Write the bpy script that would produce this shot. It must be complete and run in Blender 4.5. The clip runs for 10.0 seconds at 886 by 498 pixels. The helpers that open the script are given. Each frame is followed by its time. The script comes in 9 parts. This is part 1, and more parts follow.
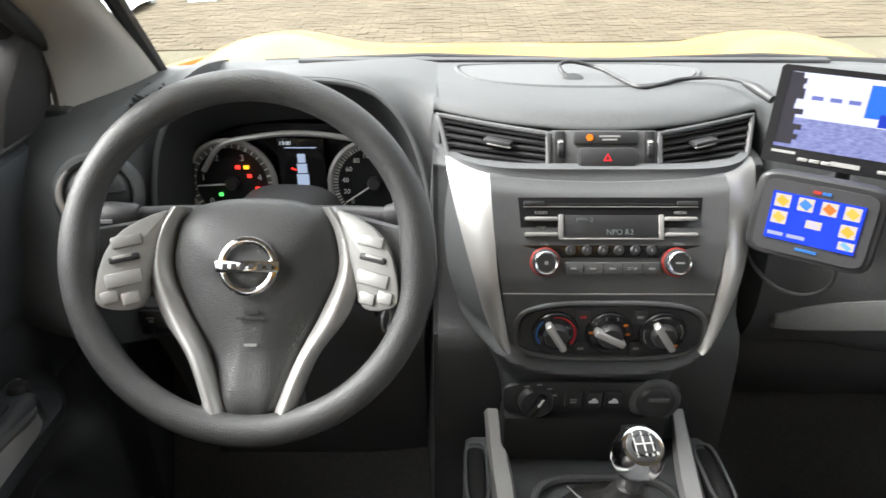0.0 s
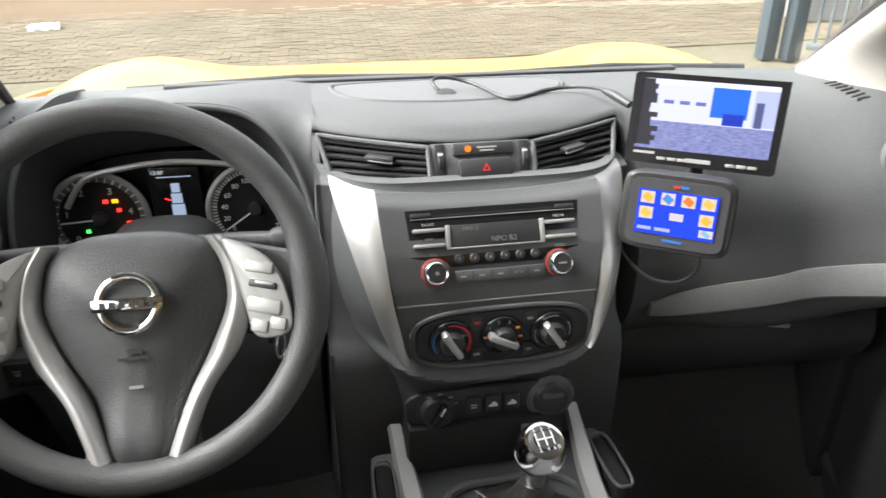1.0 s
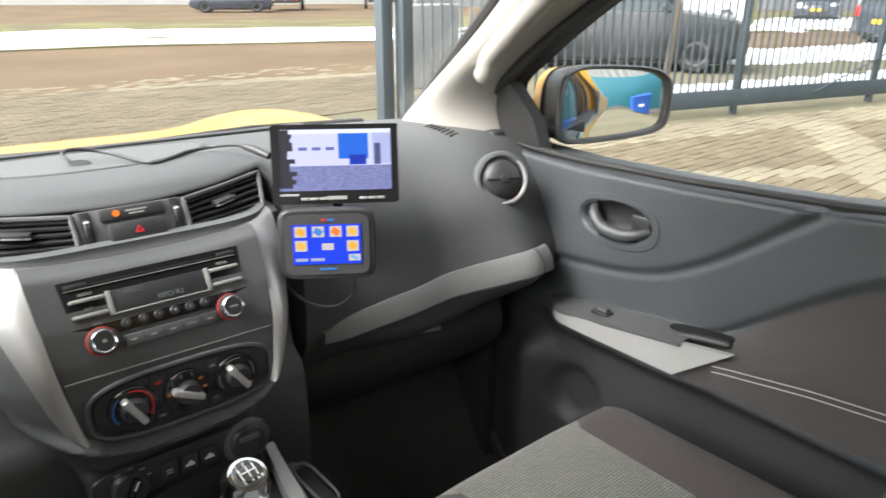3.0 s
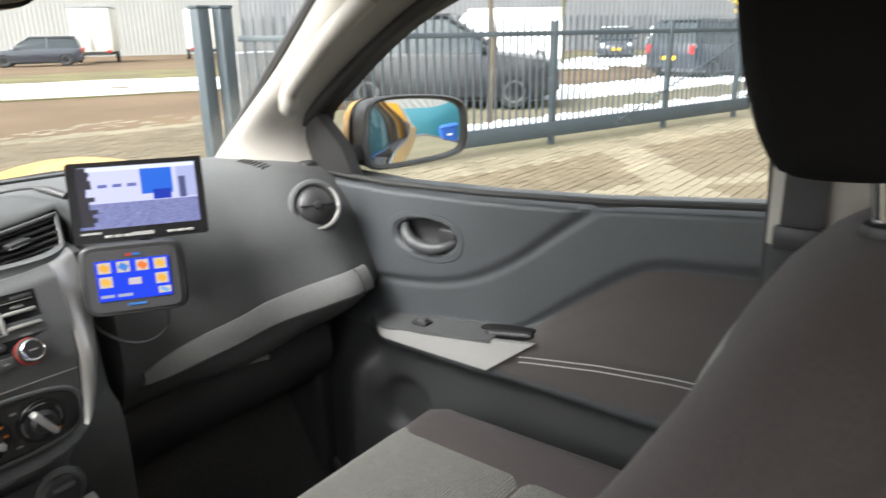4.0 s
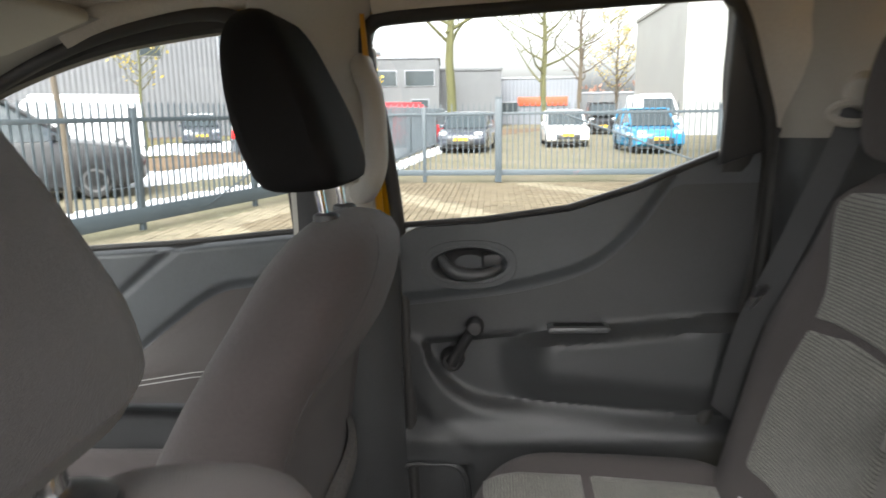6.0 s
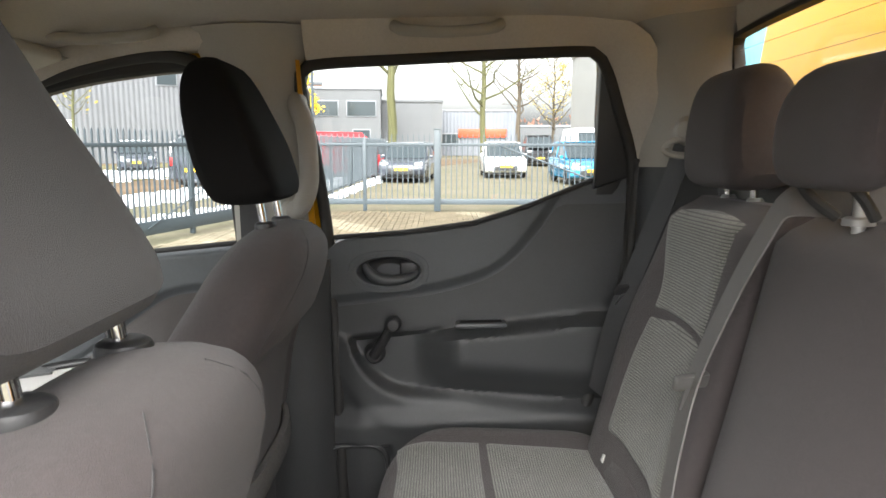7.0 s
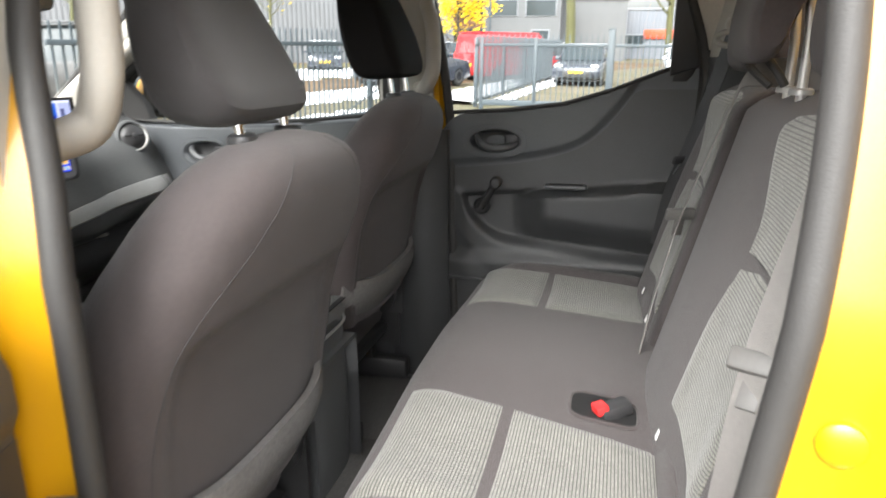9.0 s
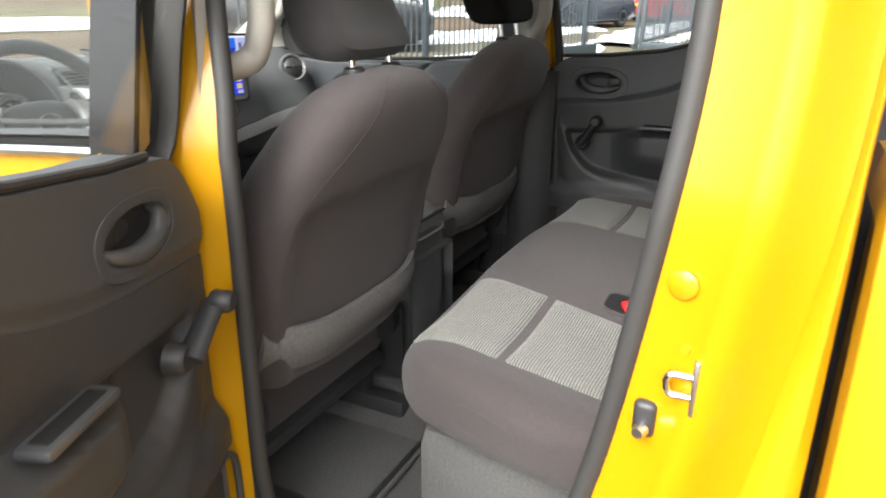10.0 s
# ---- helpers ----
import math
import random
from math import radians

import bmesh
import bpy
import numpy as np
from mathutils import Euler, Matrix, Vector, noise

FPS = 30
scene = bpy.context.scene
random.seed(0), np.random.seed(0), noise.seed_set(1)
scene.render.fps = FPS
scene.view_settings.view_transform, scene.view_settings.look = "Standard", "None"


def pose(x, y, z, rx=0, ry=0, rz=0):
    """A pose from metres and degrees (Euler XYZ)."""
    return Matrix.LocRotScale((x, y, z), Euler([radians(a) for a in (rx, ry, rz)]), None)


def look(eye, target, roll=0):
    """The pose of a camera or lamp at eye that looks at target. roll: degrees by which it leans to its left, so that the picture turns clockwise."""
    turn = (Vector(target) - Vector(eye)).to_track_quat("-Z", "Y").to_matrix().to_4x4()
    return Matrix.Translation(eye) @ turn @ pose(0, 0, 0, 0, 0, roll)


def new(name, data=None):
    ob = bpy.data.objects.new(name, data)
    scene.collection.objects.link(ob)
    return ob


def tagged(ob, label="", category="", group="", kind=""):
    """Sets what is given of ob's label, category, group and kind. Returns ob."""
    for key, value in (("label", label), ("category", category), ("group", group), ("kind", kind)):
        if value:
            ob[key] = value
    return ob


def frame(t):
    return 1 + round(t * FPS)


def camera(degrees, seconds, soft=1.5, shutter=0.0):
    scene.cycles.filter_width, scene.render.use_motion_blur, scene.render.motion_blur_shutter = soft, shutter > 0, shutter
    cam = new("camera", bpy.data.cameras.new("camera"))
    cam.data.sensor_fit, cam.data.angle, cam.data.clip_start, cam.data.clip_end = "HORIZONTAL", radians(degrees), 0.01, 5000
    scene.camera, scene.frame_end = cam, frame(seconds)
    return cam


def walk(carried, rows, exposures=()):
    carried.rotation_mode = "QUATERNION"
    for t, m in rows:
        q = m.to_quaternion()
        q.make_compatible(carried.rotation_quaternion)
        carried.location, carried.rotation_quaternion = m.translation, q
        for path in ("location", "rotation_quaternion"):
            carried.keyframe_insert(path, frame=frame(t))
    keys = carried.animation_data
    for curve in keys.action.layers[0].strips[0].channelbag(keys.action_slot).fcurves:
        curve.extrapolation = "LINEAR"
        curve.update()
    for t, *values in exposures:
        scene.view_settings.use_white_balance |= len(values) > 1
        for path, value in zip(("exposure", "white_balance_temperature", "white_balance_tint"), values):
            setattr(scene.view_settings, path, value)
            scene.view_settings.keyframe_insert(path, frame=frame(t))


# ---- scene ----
cam = camera(65.7, 10.0, soft=1.5, shutter=0.4)
# the car stands a little nose-down and leaning on the yard: its frame in the world
CARM = Vector((-math.tan(radians(1.1)), -math.tan(radians(1.35)), 1)).rotation_difference(Vector((0, 0, 1))).to_matrix().to_4x4()
PATH = [
    (0, (-0.187, 0.038, 1.49), (-0.201, 1.822, 0.585), -0.1),
    (0.5, (-0.205, 0.041, 1.493), (-0.025, 1.825, 0.606), 0.3),
    (1, (-0.196, 0.032, 1.489), (0.131, 1.809, 0.632), -0.1),
    (1.5, (-0.203, 0.023, 1.486), (0.33, 1.764, 0.66), 0.1),
    (2, (-0.208, 0.005, 1.483), (0.564, 1.681, 0.712), 0.1),
    (2.5, (-0.212, -0.016, 1.48), (0.782, 1.565, 0.765), 0.1),
    (2.7, (-0.218, -0.028, 1.479), (0.867, 1.502, 0.785), 0.2),
    (4, (-0.232, -0.134, 1.458), (1.298, 1.031, 0.907), -1.3),
    (4.5, (-0.279, -0.194, 1.448), (1.425, 0.725, 0.948), -1.7),
    (5, (-0.343, -0.249, 1.446), (1.494, 0.398, 0.995), -1.9),
    (5.5, (-0.417, -0.288, 1.446), (1.505, 0.087, 1.037), -1.9),
    (6, (-0.528, -0.321, 1.438), (1.435, -0.161, 1.088), -2.0),
    (6.2, (-0.602, -0.34, 1.439), (1.37, -0.237, 1.122), -2.1),
    (7.3, (-0.793, -0.397, 1.426), (1.188, -0.417, 1.157), -1.0),
    (7.5, (-0.833, -0.42, 1.417), (1.148, -0.43, 1.142), -0.9),
    (8, (-0.926, -0.475, 1.413), (1.044, -0.377, 1.084), -0.9),
    (8.5, (-1.011, -0.524, 1.399), (0.924, -0.23, 0.988), -0.8),
    (9, (-1.134, -0.581, 1.399), (0.736, -0.109, 0.871), -0.6),
    (9.5, (-1.252, -0.669, 1.416), (0.527, -0.006, 0.787), -0.8),
    (10, (-1.351, -0.795, 1.423), (0.323, 0.057, 0.738), 0.2),
]
walk(cam, [(t, CARM @ look(eye, target, roll)) for t, eye, target, roll in PATH],
     exposures=((0.0, 2.75), (1.5, 2.55), (2.7, 2.4), (4.0, 2.35), (6.2, 2.55), (8.0, 2.74), (9.0, 2.56), (10.0, 2.15)))

# ---------------------------------------------------------------- sky, sun, exposure
world = bpy.data.worlds.new("overcast_sky")
scene.world = world
world.use_nodes = True
wn, wl = world.node_tree.nodes, world.node_tree.links
wn.clear()
sky = wn.new("ShaderNodeTexSky")
sky.sky_type, sky.sun_disc = "NISHITA", False
sky.sun_elevation, sky.sun_rotation = radians(43), radians(-82)
sky.air_density, sky.dust_density, sky.ozone_density = 1.0, 6.0, 1.0
grey = wn.new("ShaderNodeHueSaturation")
grey.inputs["Saturation"].default_value = 0.12
back = wn.new("ShaderNodeBackground")
back.inputs["Strength"].default_value = 0.15
wout = wn.new("ShaderNodeOutputWorld")
wl.new(sky.outputs[0], grey.inputs["Color"])
wl.new(grey.outputs[0], back.inputs["Color"])
wl.new(back.outputs[0], wout.inputs["Surface"])

sun = bpy.data.lights.new("sun", "SUN")
sun.energy, sun.angle, sun.color = 0.34, radians(60), (1.0, 0.97, 0.92)
sun_ob = new("sun", sun)
sun_ob.matrix_world = look((-7.4, 1.0, 7.0), (0, 0, 0))
scene.view_settings.exposure = 2.0

# ---------------------------------------------------------------- materials
def nodes_of(name):
    m = bpy.data.materials.new(name)
    m.use_nodes = True
    nt = m.node_tree
    return m, nt, nt.nodes["Principled BSDF"]


def link(nt, a, b):
    nt.links.new(a, b)


def surf(name, col, rough=0.6, metal=0.0, spread=0.18, scale=9.0, grain=0.0, gscale=420.0, fine=0.12, coat=0.0, rand=0.0, spec=0.5, sheen=0.0):
    """A surface: colour that varies at two scales, fine relief, uneven gloss."""
    m, nt, p = nodes_of(name)
    tc = nt.nodes.new("ShaderNodeTexCoord")
    big = nt.nodes.new("ShaderNodeTexNoise")
    big.inputs["Scale"].default_value, big.inputs["Detail"].default_value = scale, 5
    small = nt.nodes.new("ShaderNodeTexNoise")
    small.inputs["Scale"].default_value, small.inputs["Detail"].default_value = scale * 22, 3
    link(nt, tc.outputs["Object"], big.inputs["Vector"])
    link(nt, tc.outputs["Object"], small.inputs["Vector"])
    mix = nt.nodes.new("ShaderNodeMix")
    mix.data_type = "RGBA"
    mix.inputs["A"].default_value = (*[c * (1 - spread) for c in col], 1)
    mix.inputs["B"].default_value = (*[min(1, c * (1 + spread)) for c in col], 1)
    link(nt, big.outputs["Fac"], mix.inputs["Factor"])
    hsv = nt.nodes.new("ShaderNodeHueSaturation")
    mr = nt.nodes.new("ShaderNodeMapRange")
    mr.inputs["To Min"].default_value, mr.inputs["To Max"].default_value = 1 - fine, 1 + fine
    link(nt, small.outputs["Fac"], mr.inputs["Value"])
    last = mr.outputs["Result"]
    if rand:
        info = nt.nodes.new("ShaderNodeObjectInfo")
        mr2 = nt.nodes.new("ShaderNodeMapRange")
        mr2.inputs["To Min"].default_value, mr2.inputs["To Max"].default_value = 1 - rand, 1 + rand
        link(nt, info.outputs["Random"], mr2.inputs["Value"])
        mul = nt.nodes.new("ShaderNodeMath")
        mul.operation = "MULTIPLY"
        link(nt, last, mul.inputs[0])
        link(nt, mr2.outputs["Result"], mul.inputs[1])
        last = mul.outputs[0]
    link(nt, last, hsv.inputs["Value"])
    link(nt, mix.outputs["Result"], hsv.inputs["Color"])
    link(nt, hsv.outputs["Color"], p.inputs["Base Color"])
    rr = nt.nodes.new("ShaderNodeMapRange")
    rr.inputs["To Min"].default_value, rr.inputs["To Max"].default_value = max(0.02, rough * 0.88), min(1, rough * 1.12)
    link(nt, big.outputs["Fac"], rr.inputs["Value"])
    link(nt, rr.outputs["Result"], p.inputs["Roughness"])
    p.inputs["Metallic"].default_value = metal
    p.inputs["Specular IOR Level"].default_value = spec
    p.inputs["Coat Weight"].default_value = coat
    p.inputs["Coat Roughness"].default_value = 0.06
    p.inputs["Sheen Weight"].default_value = sheen
    p.inputs["Sheen Roughness"].default_value = 0.5
    if grain:
        g = nt.nodes.new("ShaderNodeTexNoise")
        g.inputs["Scale"].default_value, g.inputs["Detail"].default_value = gscale, 2
        link(nt, tc.outputs["Object"], g.inputs["Vector"])
        b = nt.nodes.new("ShaderNodeBump")
        b.inputs["Strength"].default_value, b.inputs["Distance"].default_value = grain, 0.0012
        link(nt, g.outputs["Fac"], b.inputs["Height"])
        link(nt, b.outputs["Normal"], p.inputs["Normal"])
    return m


def woven(name, dark, light, axis_a="X", axis_b="Y", pitch=0.0046):
    """Seat cloth: short light dashes that zigzag from row to row on a dark ground."""
    m, nt, p = nodes_of(name)
    tc = nt.nodes.new("ShaderNodeTexCoord")
    sep = nt.nodes.new("ShaderNodeSeparateXYZ")
    link(nt, tc.outputs["Object"], sep.inputs[0])
    com = nt.nodes.new("ShaderNodeCombineXYZ")
    pp, sh = nt.nodes.new("ShaderNodeMath"), nt.nodes.new("ShaderNodeMath")
    pp.operation, pp.inputs[1].default_value = "PINGPONG", pitch
    sh.operation, sh.inputs[1].default_value = "MULTIPLY_ADD", 0.75
    link(nt, sep.outputs[axis_b], pp.inputs[0])
    link(nt, pp.outputs[0], sh.inputs[0])
    link(nt, sep.outputs[axis_a], sh.inputs[2])
    link(nt, sh.outputs[0], com.inputs["X"])
    link(nt, sep.outputs[axis_b], com.inputs["Y"])
    br = nt.nodes.new("ShaderNodeTexBrick")
    br.offset = 0.0
    br.inputs["Scale"].default_value = 1.0
    br.inputs["Brick Width"].default_value = pitch * 0.8
    br.inputs["Row Height"].default_value = pitch
    br.inputs["Mortar Size"].default_value = pitch * 0.2
    br.inputs["Mortar Smooth"].default_value = 0.6
    br.inputs["Color1"].default_value = (*light, 1)
    br.inputs["Color2"].default_value = (*[c * 0.72 for c in light], 1)
    br.inputs["Mortar"].default_value = (*dark, 1)
    link(nt, com.outputs[0], br.inputs["Vector"])
    n = nt.nodes.new("ShaderNodeTexNoise")
    n.inputs["Scale"].default_value, n.inputs["Detail"].default_value = 14, 6
    link(nt, tc.outputs["Object"], n.inputs["Vector"])
    hsv = nt.nodes.new("ShaderNodeHueSaturation")
    mr = nt.nodes.new("ShaderNodeMapRange")
    mr.inputs["To Min"].default_value, mr.inputs["To Max"].default_value = 0.8, 1.2
    link(nt, n.outputs["Fac"], mr.inputs["Value"])
    link(nt, mr.outputs["Result"], hsv.inputs["Value"])
    link(nt, br.outputs["Color"], hsv.inputs["Color"])
    link(nt, hsv.outputs["Color"], p.inputs["Base Color"])
    b = nt.nodes.new("ShaderNodeBump")
    b.inputs["Strength"].default_value, b.inputs["Distance"].default_value, b.invert = 0.6, 0.0012, True
    link(nt, br.outputs["Fac"], b.inputs["Height"])
    link(nt, b.outputs["Normal"], p.inputs["Normal"])
    p.inputs["Roughness"].default_value = 0.92
    p.inputs["Sheen Weight"].default_value = 0.25
    return m


def glow(name, col, strength=1.0, base=(0.01, 0.01, 0.012)):
    strength *= 0.27
    m, nt, p = nodes_of(name)
    p.inputs["Base Color"].default_value = (*base, 1)
    p.inputs["Emission Color"].default_value = (*col, 1)
    p.inputs["Emission Strength"].default_value = strength
    p.inputs["Roughness"].default_value = 0.25
    return m


def glass(name, tint=(0.965, 0.98, 0.975), gloss=1.0):
    """A thin pane: clear, with the mirror gloss that the angle gives."""
    m = bpy.data.materials.new(name)
    m.use_nodes = True
    nt = m.node_tree
    nt.nodes.clear()
    tr = nt.nodes.new("ShaderNodeBsdfTransparent")
    tr.inputs["Color"].default_value = (*tint, 1)
    gl = nt.nodes.new("ShaderNodeBsdfGlossy")
    gl.inputs["Roughness"].default_value = 0.01
    fr = nt.nodes.new("ShaderNodeLayerWeight")
    fr.inputs["Blend"].default_value = 0.5
    po = nt.nodes.new("ShaderNodeMath")
    po.operation, po.inputs[1].default_value = "POWER", 5.0
    mu = nt.nodes.new("ShaderNodeMath")
    mu.operation, mu.inputs[1].default_value, mu.inputs[2].default_value = "MULTIPLY_ADD", 0.6 * gloss, 0.03 * gloss
    mx = nt.nodes.new("ShaderNodeMixShader")
    out = nt.nodes.new("ShaderNodeOutputMaterial")
    link(nt, fr.outputs["Facing"], po.inputs[0])
    link(nt, po.outputs[0], mu.inputs[0])
    link(nt, mu.outputs[0], mx.inputs[0])
    link(nt, tr.outputs[0], mx.inputs[1])
    link(nt, gl.outputs[0], mx.inputs[2])
    link(nt, mx.outputs[0], out.inputs["Surface"])
    return m


DASH = surf("dash_plastic", (0.088, 0.091, 0.092), 0.58, grain=0.55, gscale=700, spec=0.35)
DASH_LOW = surf("lower_dash_plastic", (0.1013, 0.1053, 0.108), 0.5, grain=0.5, gscale=600)
# lightened dash plastic; on the glovebox band it stands for caught light
DASH_BAND = surf("dash_plastic_lightened", (0.19, 0.192, 0.19), 0.42, grain=0.4, gscale=700)
PANEL = surf("centre_panel_plastic", (0.092, 0.094, 0.095), 0.42, grain=0.35, gscale=800)
DOORPL = surf("door_plastic", (0.062, 0.067, 0.072), 0.42, grain=0.5, gscale=650)
DOORLOW = surf("door_lower_plastic", (0.043, 0.0445, 0.046), 0.44, grain=0.5, gscale=600)
# door plastic darkened by the armrest's shade, for the bin moulding
DOORSHADE = surf("door_bin_plastic_shaded", (0.036, 0.037, 0.039), 0.5, grain=0.5, gscale=600)
DOORARM = surf("door_armrest_plastic", (0.064, 0.067, 0.07), 0.36, grain=0.3, gscale=800)
GLOSSBLK = surf("gloss_black", (0.012, 0.012, 0.013), 0.18, spread=0.1)
BLACK = surf("black_plastic", (0.03, 0.03, 0.031), 0.45, grain=0.2)
# near-black that puts the shade of hollows, slots and the footwell into colour
DEEP = surf("deep_shade_black", (0.008, 0.008, 0.008), 0.8)
RUBBER = surf("rubber_seal", (0.03, 0.029, 0.028), 0.65, grain=0.3)
WHEELHIDE = surf("wheel_grain", (0.066, 0.067, 0.067), 0.42, grain=0.6, gscale=650)
SILVER = surf("satin_silver", (0.5, 0.495, 0.48), 0.36, metal=0.5, spread=0.06, fine=0.03)
SILVBTN = surf("silver_button", (0.36, 0.355, 0.34), 0.4, metal=0.3, spread=0.06, fine=0.03)
CHROME = surf("chrome", (0.85, 0.85, 0.86), 0.09, metal=1.0, spread=0.04, fine=0.02)
STEEL = surf("steel", (0.6, 0.6, 0.6), 0.3, metal=1.0, spread=0.08)
BEIGE = surf("pillar_beige", (0.39, 0.371, 0.332), 0.6, grain=0.25, gscale=900, spread=0.06, fine=0.05)
LINER = surf("headliner_cloth", (0.58, 0.54, 0.48), 0.95, grain=0.6, gscale=1200, spread=0.08, fine=0.1)
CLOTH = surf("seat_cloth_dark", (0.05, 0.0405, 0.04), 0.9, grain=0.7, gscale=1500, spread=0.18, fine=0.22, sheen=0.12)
# two darkened copies of the seat cloth, shade included in their colour
CLOTHHEAD = surf("seat_cloth_half_shaded", (0.026, 0.0235, 0.024), 0.92, grain=0.6, gscale=1500, spread=0.14, fine=0.18, sheen=0.2)
CLOTHSHADE = surf("seat_cloth_shaded", (0.009, 0.0085, 0.0085), 0.95, grain=0.5, gscale=1500, spec=0.15)
CLOTHMID = surf("door_cloth", (0.058, 0.051, 0.049), 0.92, grain=0.5, gscale=1500, sheen=0.2)
REARTRIM = surf("rear_wall_trim", (0.18, 0.175, 0.165), 0.7, grain=0.4, gscale=700)
CARPET = surf("carpet", (0.1, 0.098, 0.095), 1.0, grain=1.0, gscale=900, fine=0.4)
VELCRO = surf("flap_felt", (0.14, 0.135, 0.13), 1.0, grain=1.0, gscale=500, fine=0.35)
WOVEN = woven("insert_weave", (0.045, 0.044, 0.039), (0.29, 0.285, 0.25))
WOVENB = woven("insert_weave_upright", (0.045, 0.044, 0.039), (0.29, 0.285, 0.25), "X", "Z")
COVERYEL = surf("yellow_cover_gloss", (0.6, 0.3, 0.002), 0.3, spread=0.03, scale=3, fine=0.01, spec=0.3)
YELLOW = surf("yellow_paint", (0.47, 0.228, 0.002), 0.32, spread=0.03, scale=3, fine=0.01, coat=0.3)
WEBBING = surf("belt_webbing", (0.05, 0.05, 0.052), 0.7, grain=0.8, gscale=1100)
# paler copy of the webbing, with daylight put into its colour
WEBLIT = surf("belt_webbing_lit", (0.15, 0.142, 0.134), 0.6, grain=0.8, gscale=1100)
RED = surf("red_plastic", (0.7, 0.03, 0.03), 0.4)
ORANGE = surf("orange_print", (0.85, 0.25, 0.02), 0.5)
WHITEPRINT = surf("white_print", (0.7, 0.7, 0.68), 0.5, spread=0.03)
GREYPRINT = surf("grey_print", (0.3, 0.3, 0.29), 0.5, spread=0.03)
BLUEPRINT = surf("blue_print", (0.03, 0.15, 0.45), 0.5)
REDPRINT = surf("red_print", (0.6, 0.02, 0.03), 0.5)
REDDIM = surf("dull_red_ring", (0.42, 0.035, 0.025), 0.5)
PANE = glass("clear_pane")
MIRROR = surf("mirror_silvering", (0.9, 0.91, 0.92), 0.015, metal=1.0, spread=0.0, fine=0.0)

# ---------------------------------------------------------------- shapes: (vertices, faces)
def join(*gs):
    V, F = [], []
    for v, f in gs:
        o = len(V)
        V.extend(tuple(p) for p in v)
        F.extend(tuple(i + o for i in q) for q in f)
    return V, F


def moved(g, m):
    return [tuple(m @ Vector(p)) for p in g[0]], g[1]


def from_bm(bm):
    bm.verts.index_update()
    g = ([tuple(v.co) for v in bm.verts], [tuple(v.index for v in f.verts) for f in bm.faces])
    bm.free()
    return g


def box(c, s, r=0.003, seg=2, m=None):
    bm = bmesh.new()
    bmesh.ops.create_cube(bm, size=1)
    for v in bm.verts:
        v.co = Vector((v.co.x * s[0], v.co.y * s[1], v.co.z * s[2]))
    if r:
        bmesh.ops.bevel(bm, geom=list(bm.edges), offset=min(r, min(s) * 0.45), segments=seg, profile=0.5, affect="EDGES")
    g = from_bm(bm)
    return moved(g, (m or Matrix()) if c is None else Matrix.Translation(c) @ (m or Matrix()))


def prism(poly, lift, depth, r=0.0, seg=2):
    """A polygon of 2-D points, placed by lift(a, b) -> 3-D, thickened by the vector depth; its rim rounded by r."""
    bm = bmesh.new()
    vs = [bm.verts.new(lift(a, b)) for a, b in poly]
    f = bm.faces.new(vs)
    ext = bmesh.ops.extrude_face_region(bm, geom=[f])
    top = [e for e in ext["geom"] if isinstance(e, bmesh.types.BMFace)]
    bmesh.ops.translate(bm, vec=Vector(depth), verts=[e for e in ext["geom"] if isinstance(e, bmesh.types.BMVert)])
    bmesh.ops.recalc_face_normals(bm, faces=list(bm.faces))
    if r:
        bmesh.ops.bevel(bm, geom=list({e for t in top for e in t.edges}), offset=r, segments=seg, profile=0.5, affect="EDGES")
    return from_bm(bm)


def curve(pts, n=8, closed=False):
    """A smooth line through the points, as many dimensions as they have."""
    P = [np.array(p, float) for p in pts]
    k = len(P)
    out = []
    for i in range(k if closed else k - 1):
        if closed:
            a, b, c, d = P[(i - 1) % k], P[i], P[(i + 1) % k], P[(i + 2) % k]
        else:
            a, b, c, d = P[max(i - 1, 0)], P[i], P[i + 1], P[min(i + 2, k - 1)]
        for j in range(n):
            t = j / n
            out.append(tuple(0.5 * (2 * b + (c - a) * t + (2 * a - 5 * b + 4 * c - d) * t * t + (3 * b - a - 3 * c + d) * t ** 3)))
    if not closed:
        out.append(tuple(P[-1]))
    return out


def evenly(pts, n, closed=True):
    P = np.array(pts + [pts[0]] if closed else pts, float)
    L = np.concatenate([[0], np.cumsum(np.linalg.norm(np.diff(P, axis=0), axis=1))])
    s = np.linspace(0, L[-1], n + 1)[:-1] if closed else np.linspace(0, L[-1], n)
    return [tuple(np.interp(q, L, P[:, k]) for k in range(P.shape[1])) for q in s]


def loft(rings, caps=True, closed=True):
    n = len(rings[0])
    V = [tuple(p) for r in rings for p in r]
    F = []
    for i in range(len(rings) - 1):
        for j in range(n if closed else n - 1):
            k = (j + 1) % n
            F.append((i * n + j, i * n + k, (i + 1) * n + k, (i + 1) * n + j))
    if caps and closed:
        F.append(tuple(range(n - 1, -1, -1)))
        F.append(tuple((len(rings) - 1) * n + j for j in range(n)))
    return V, F


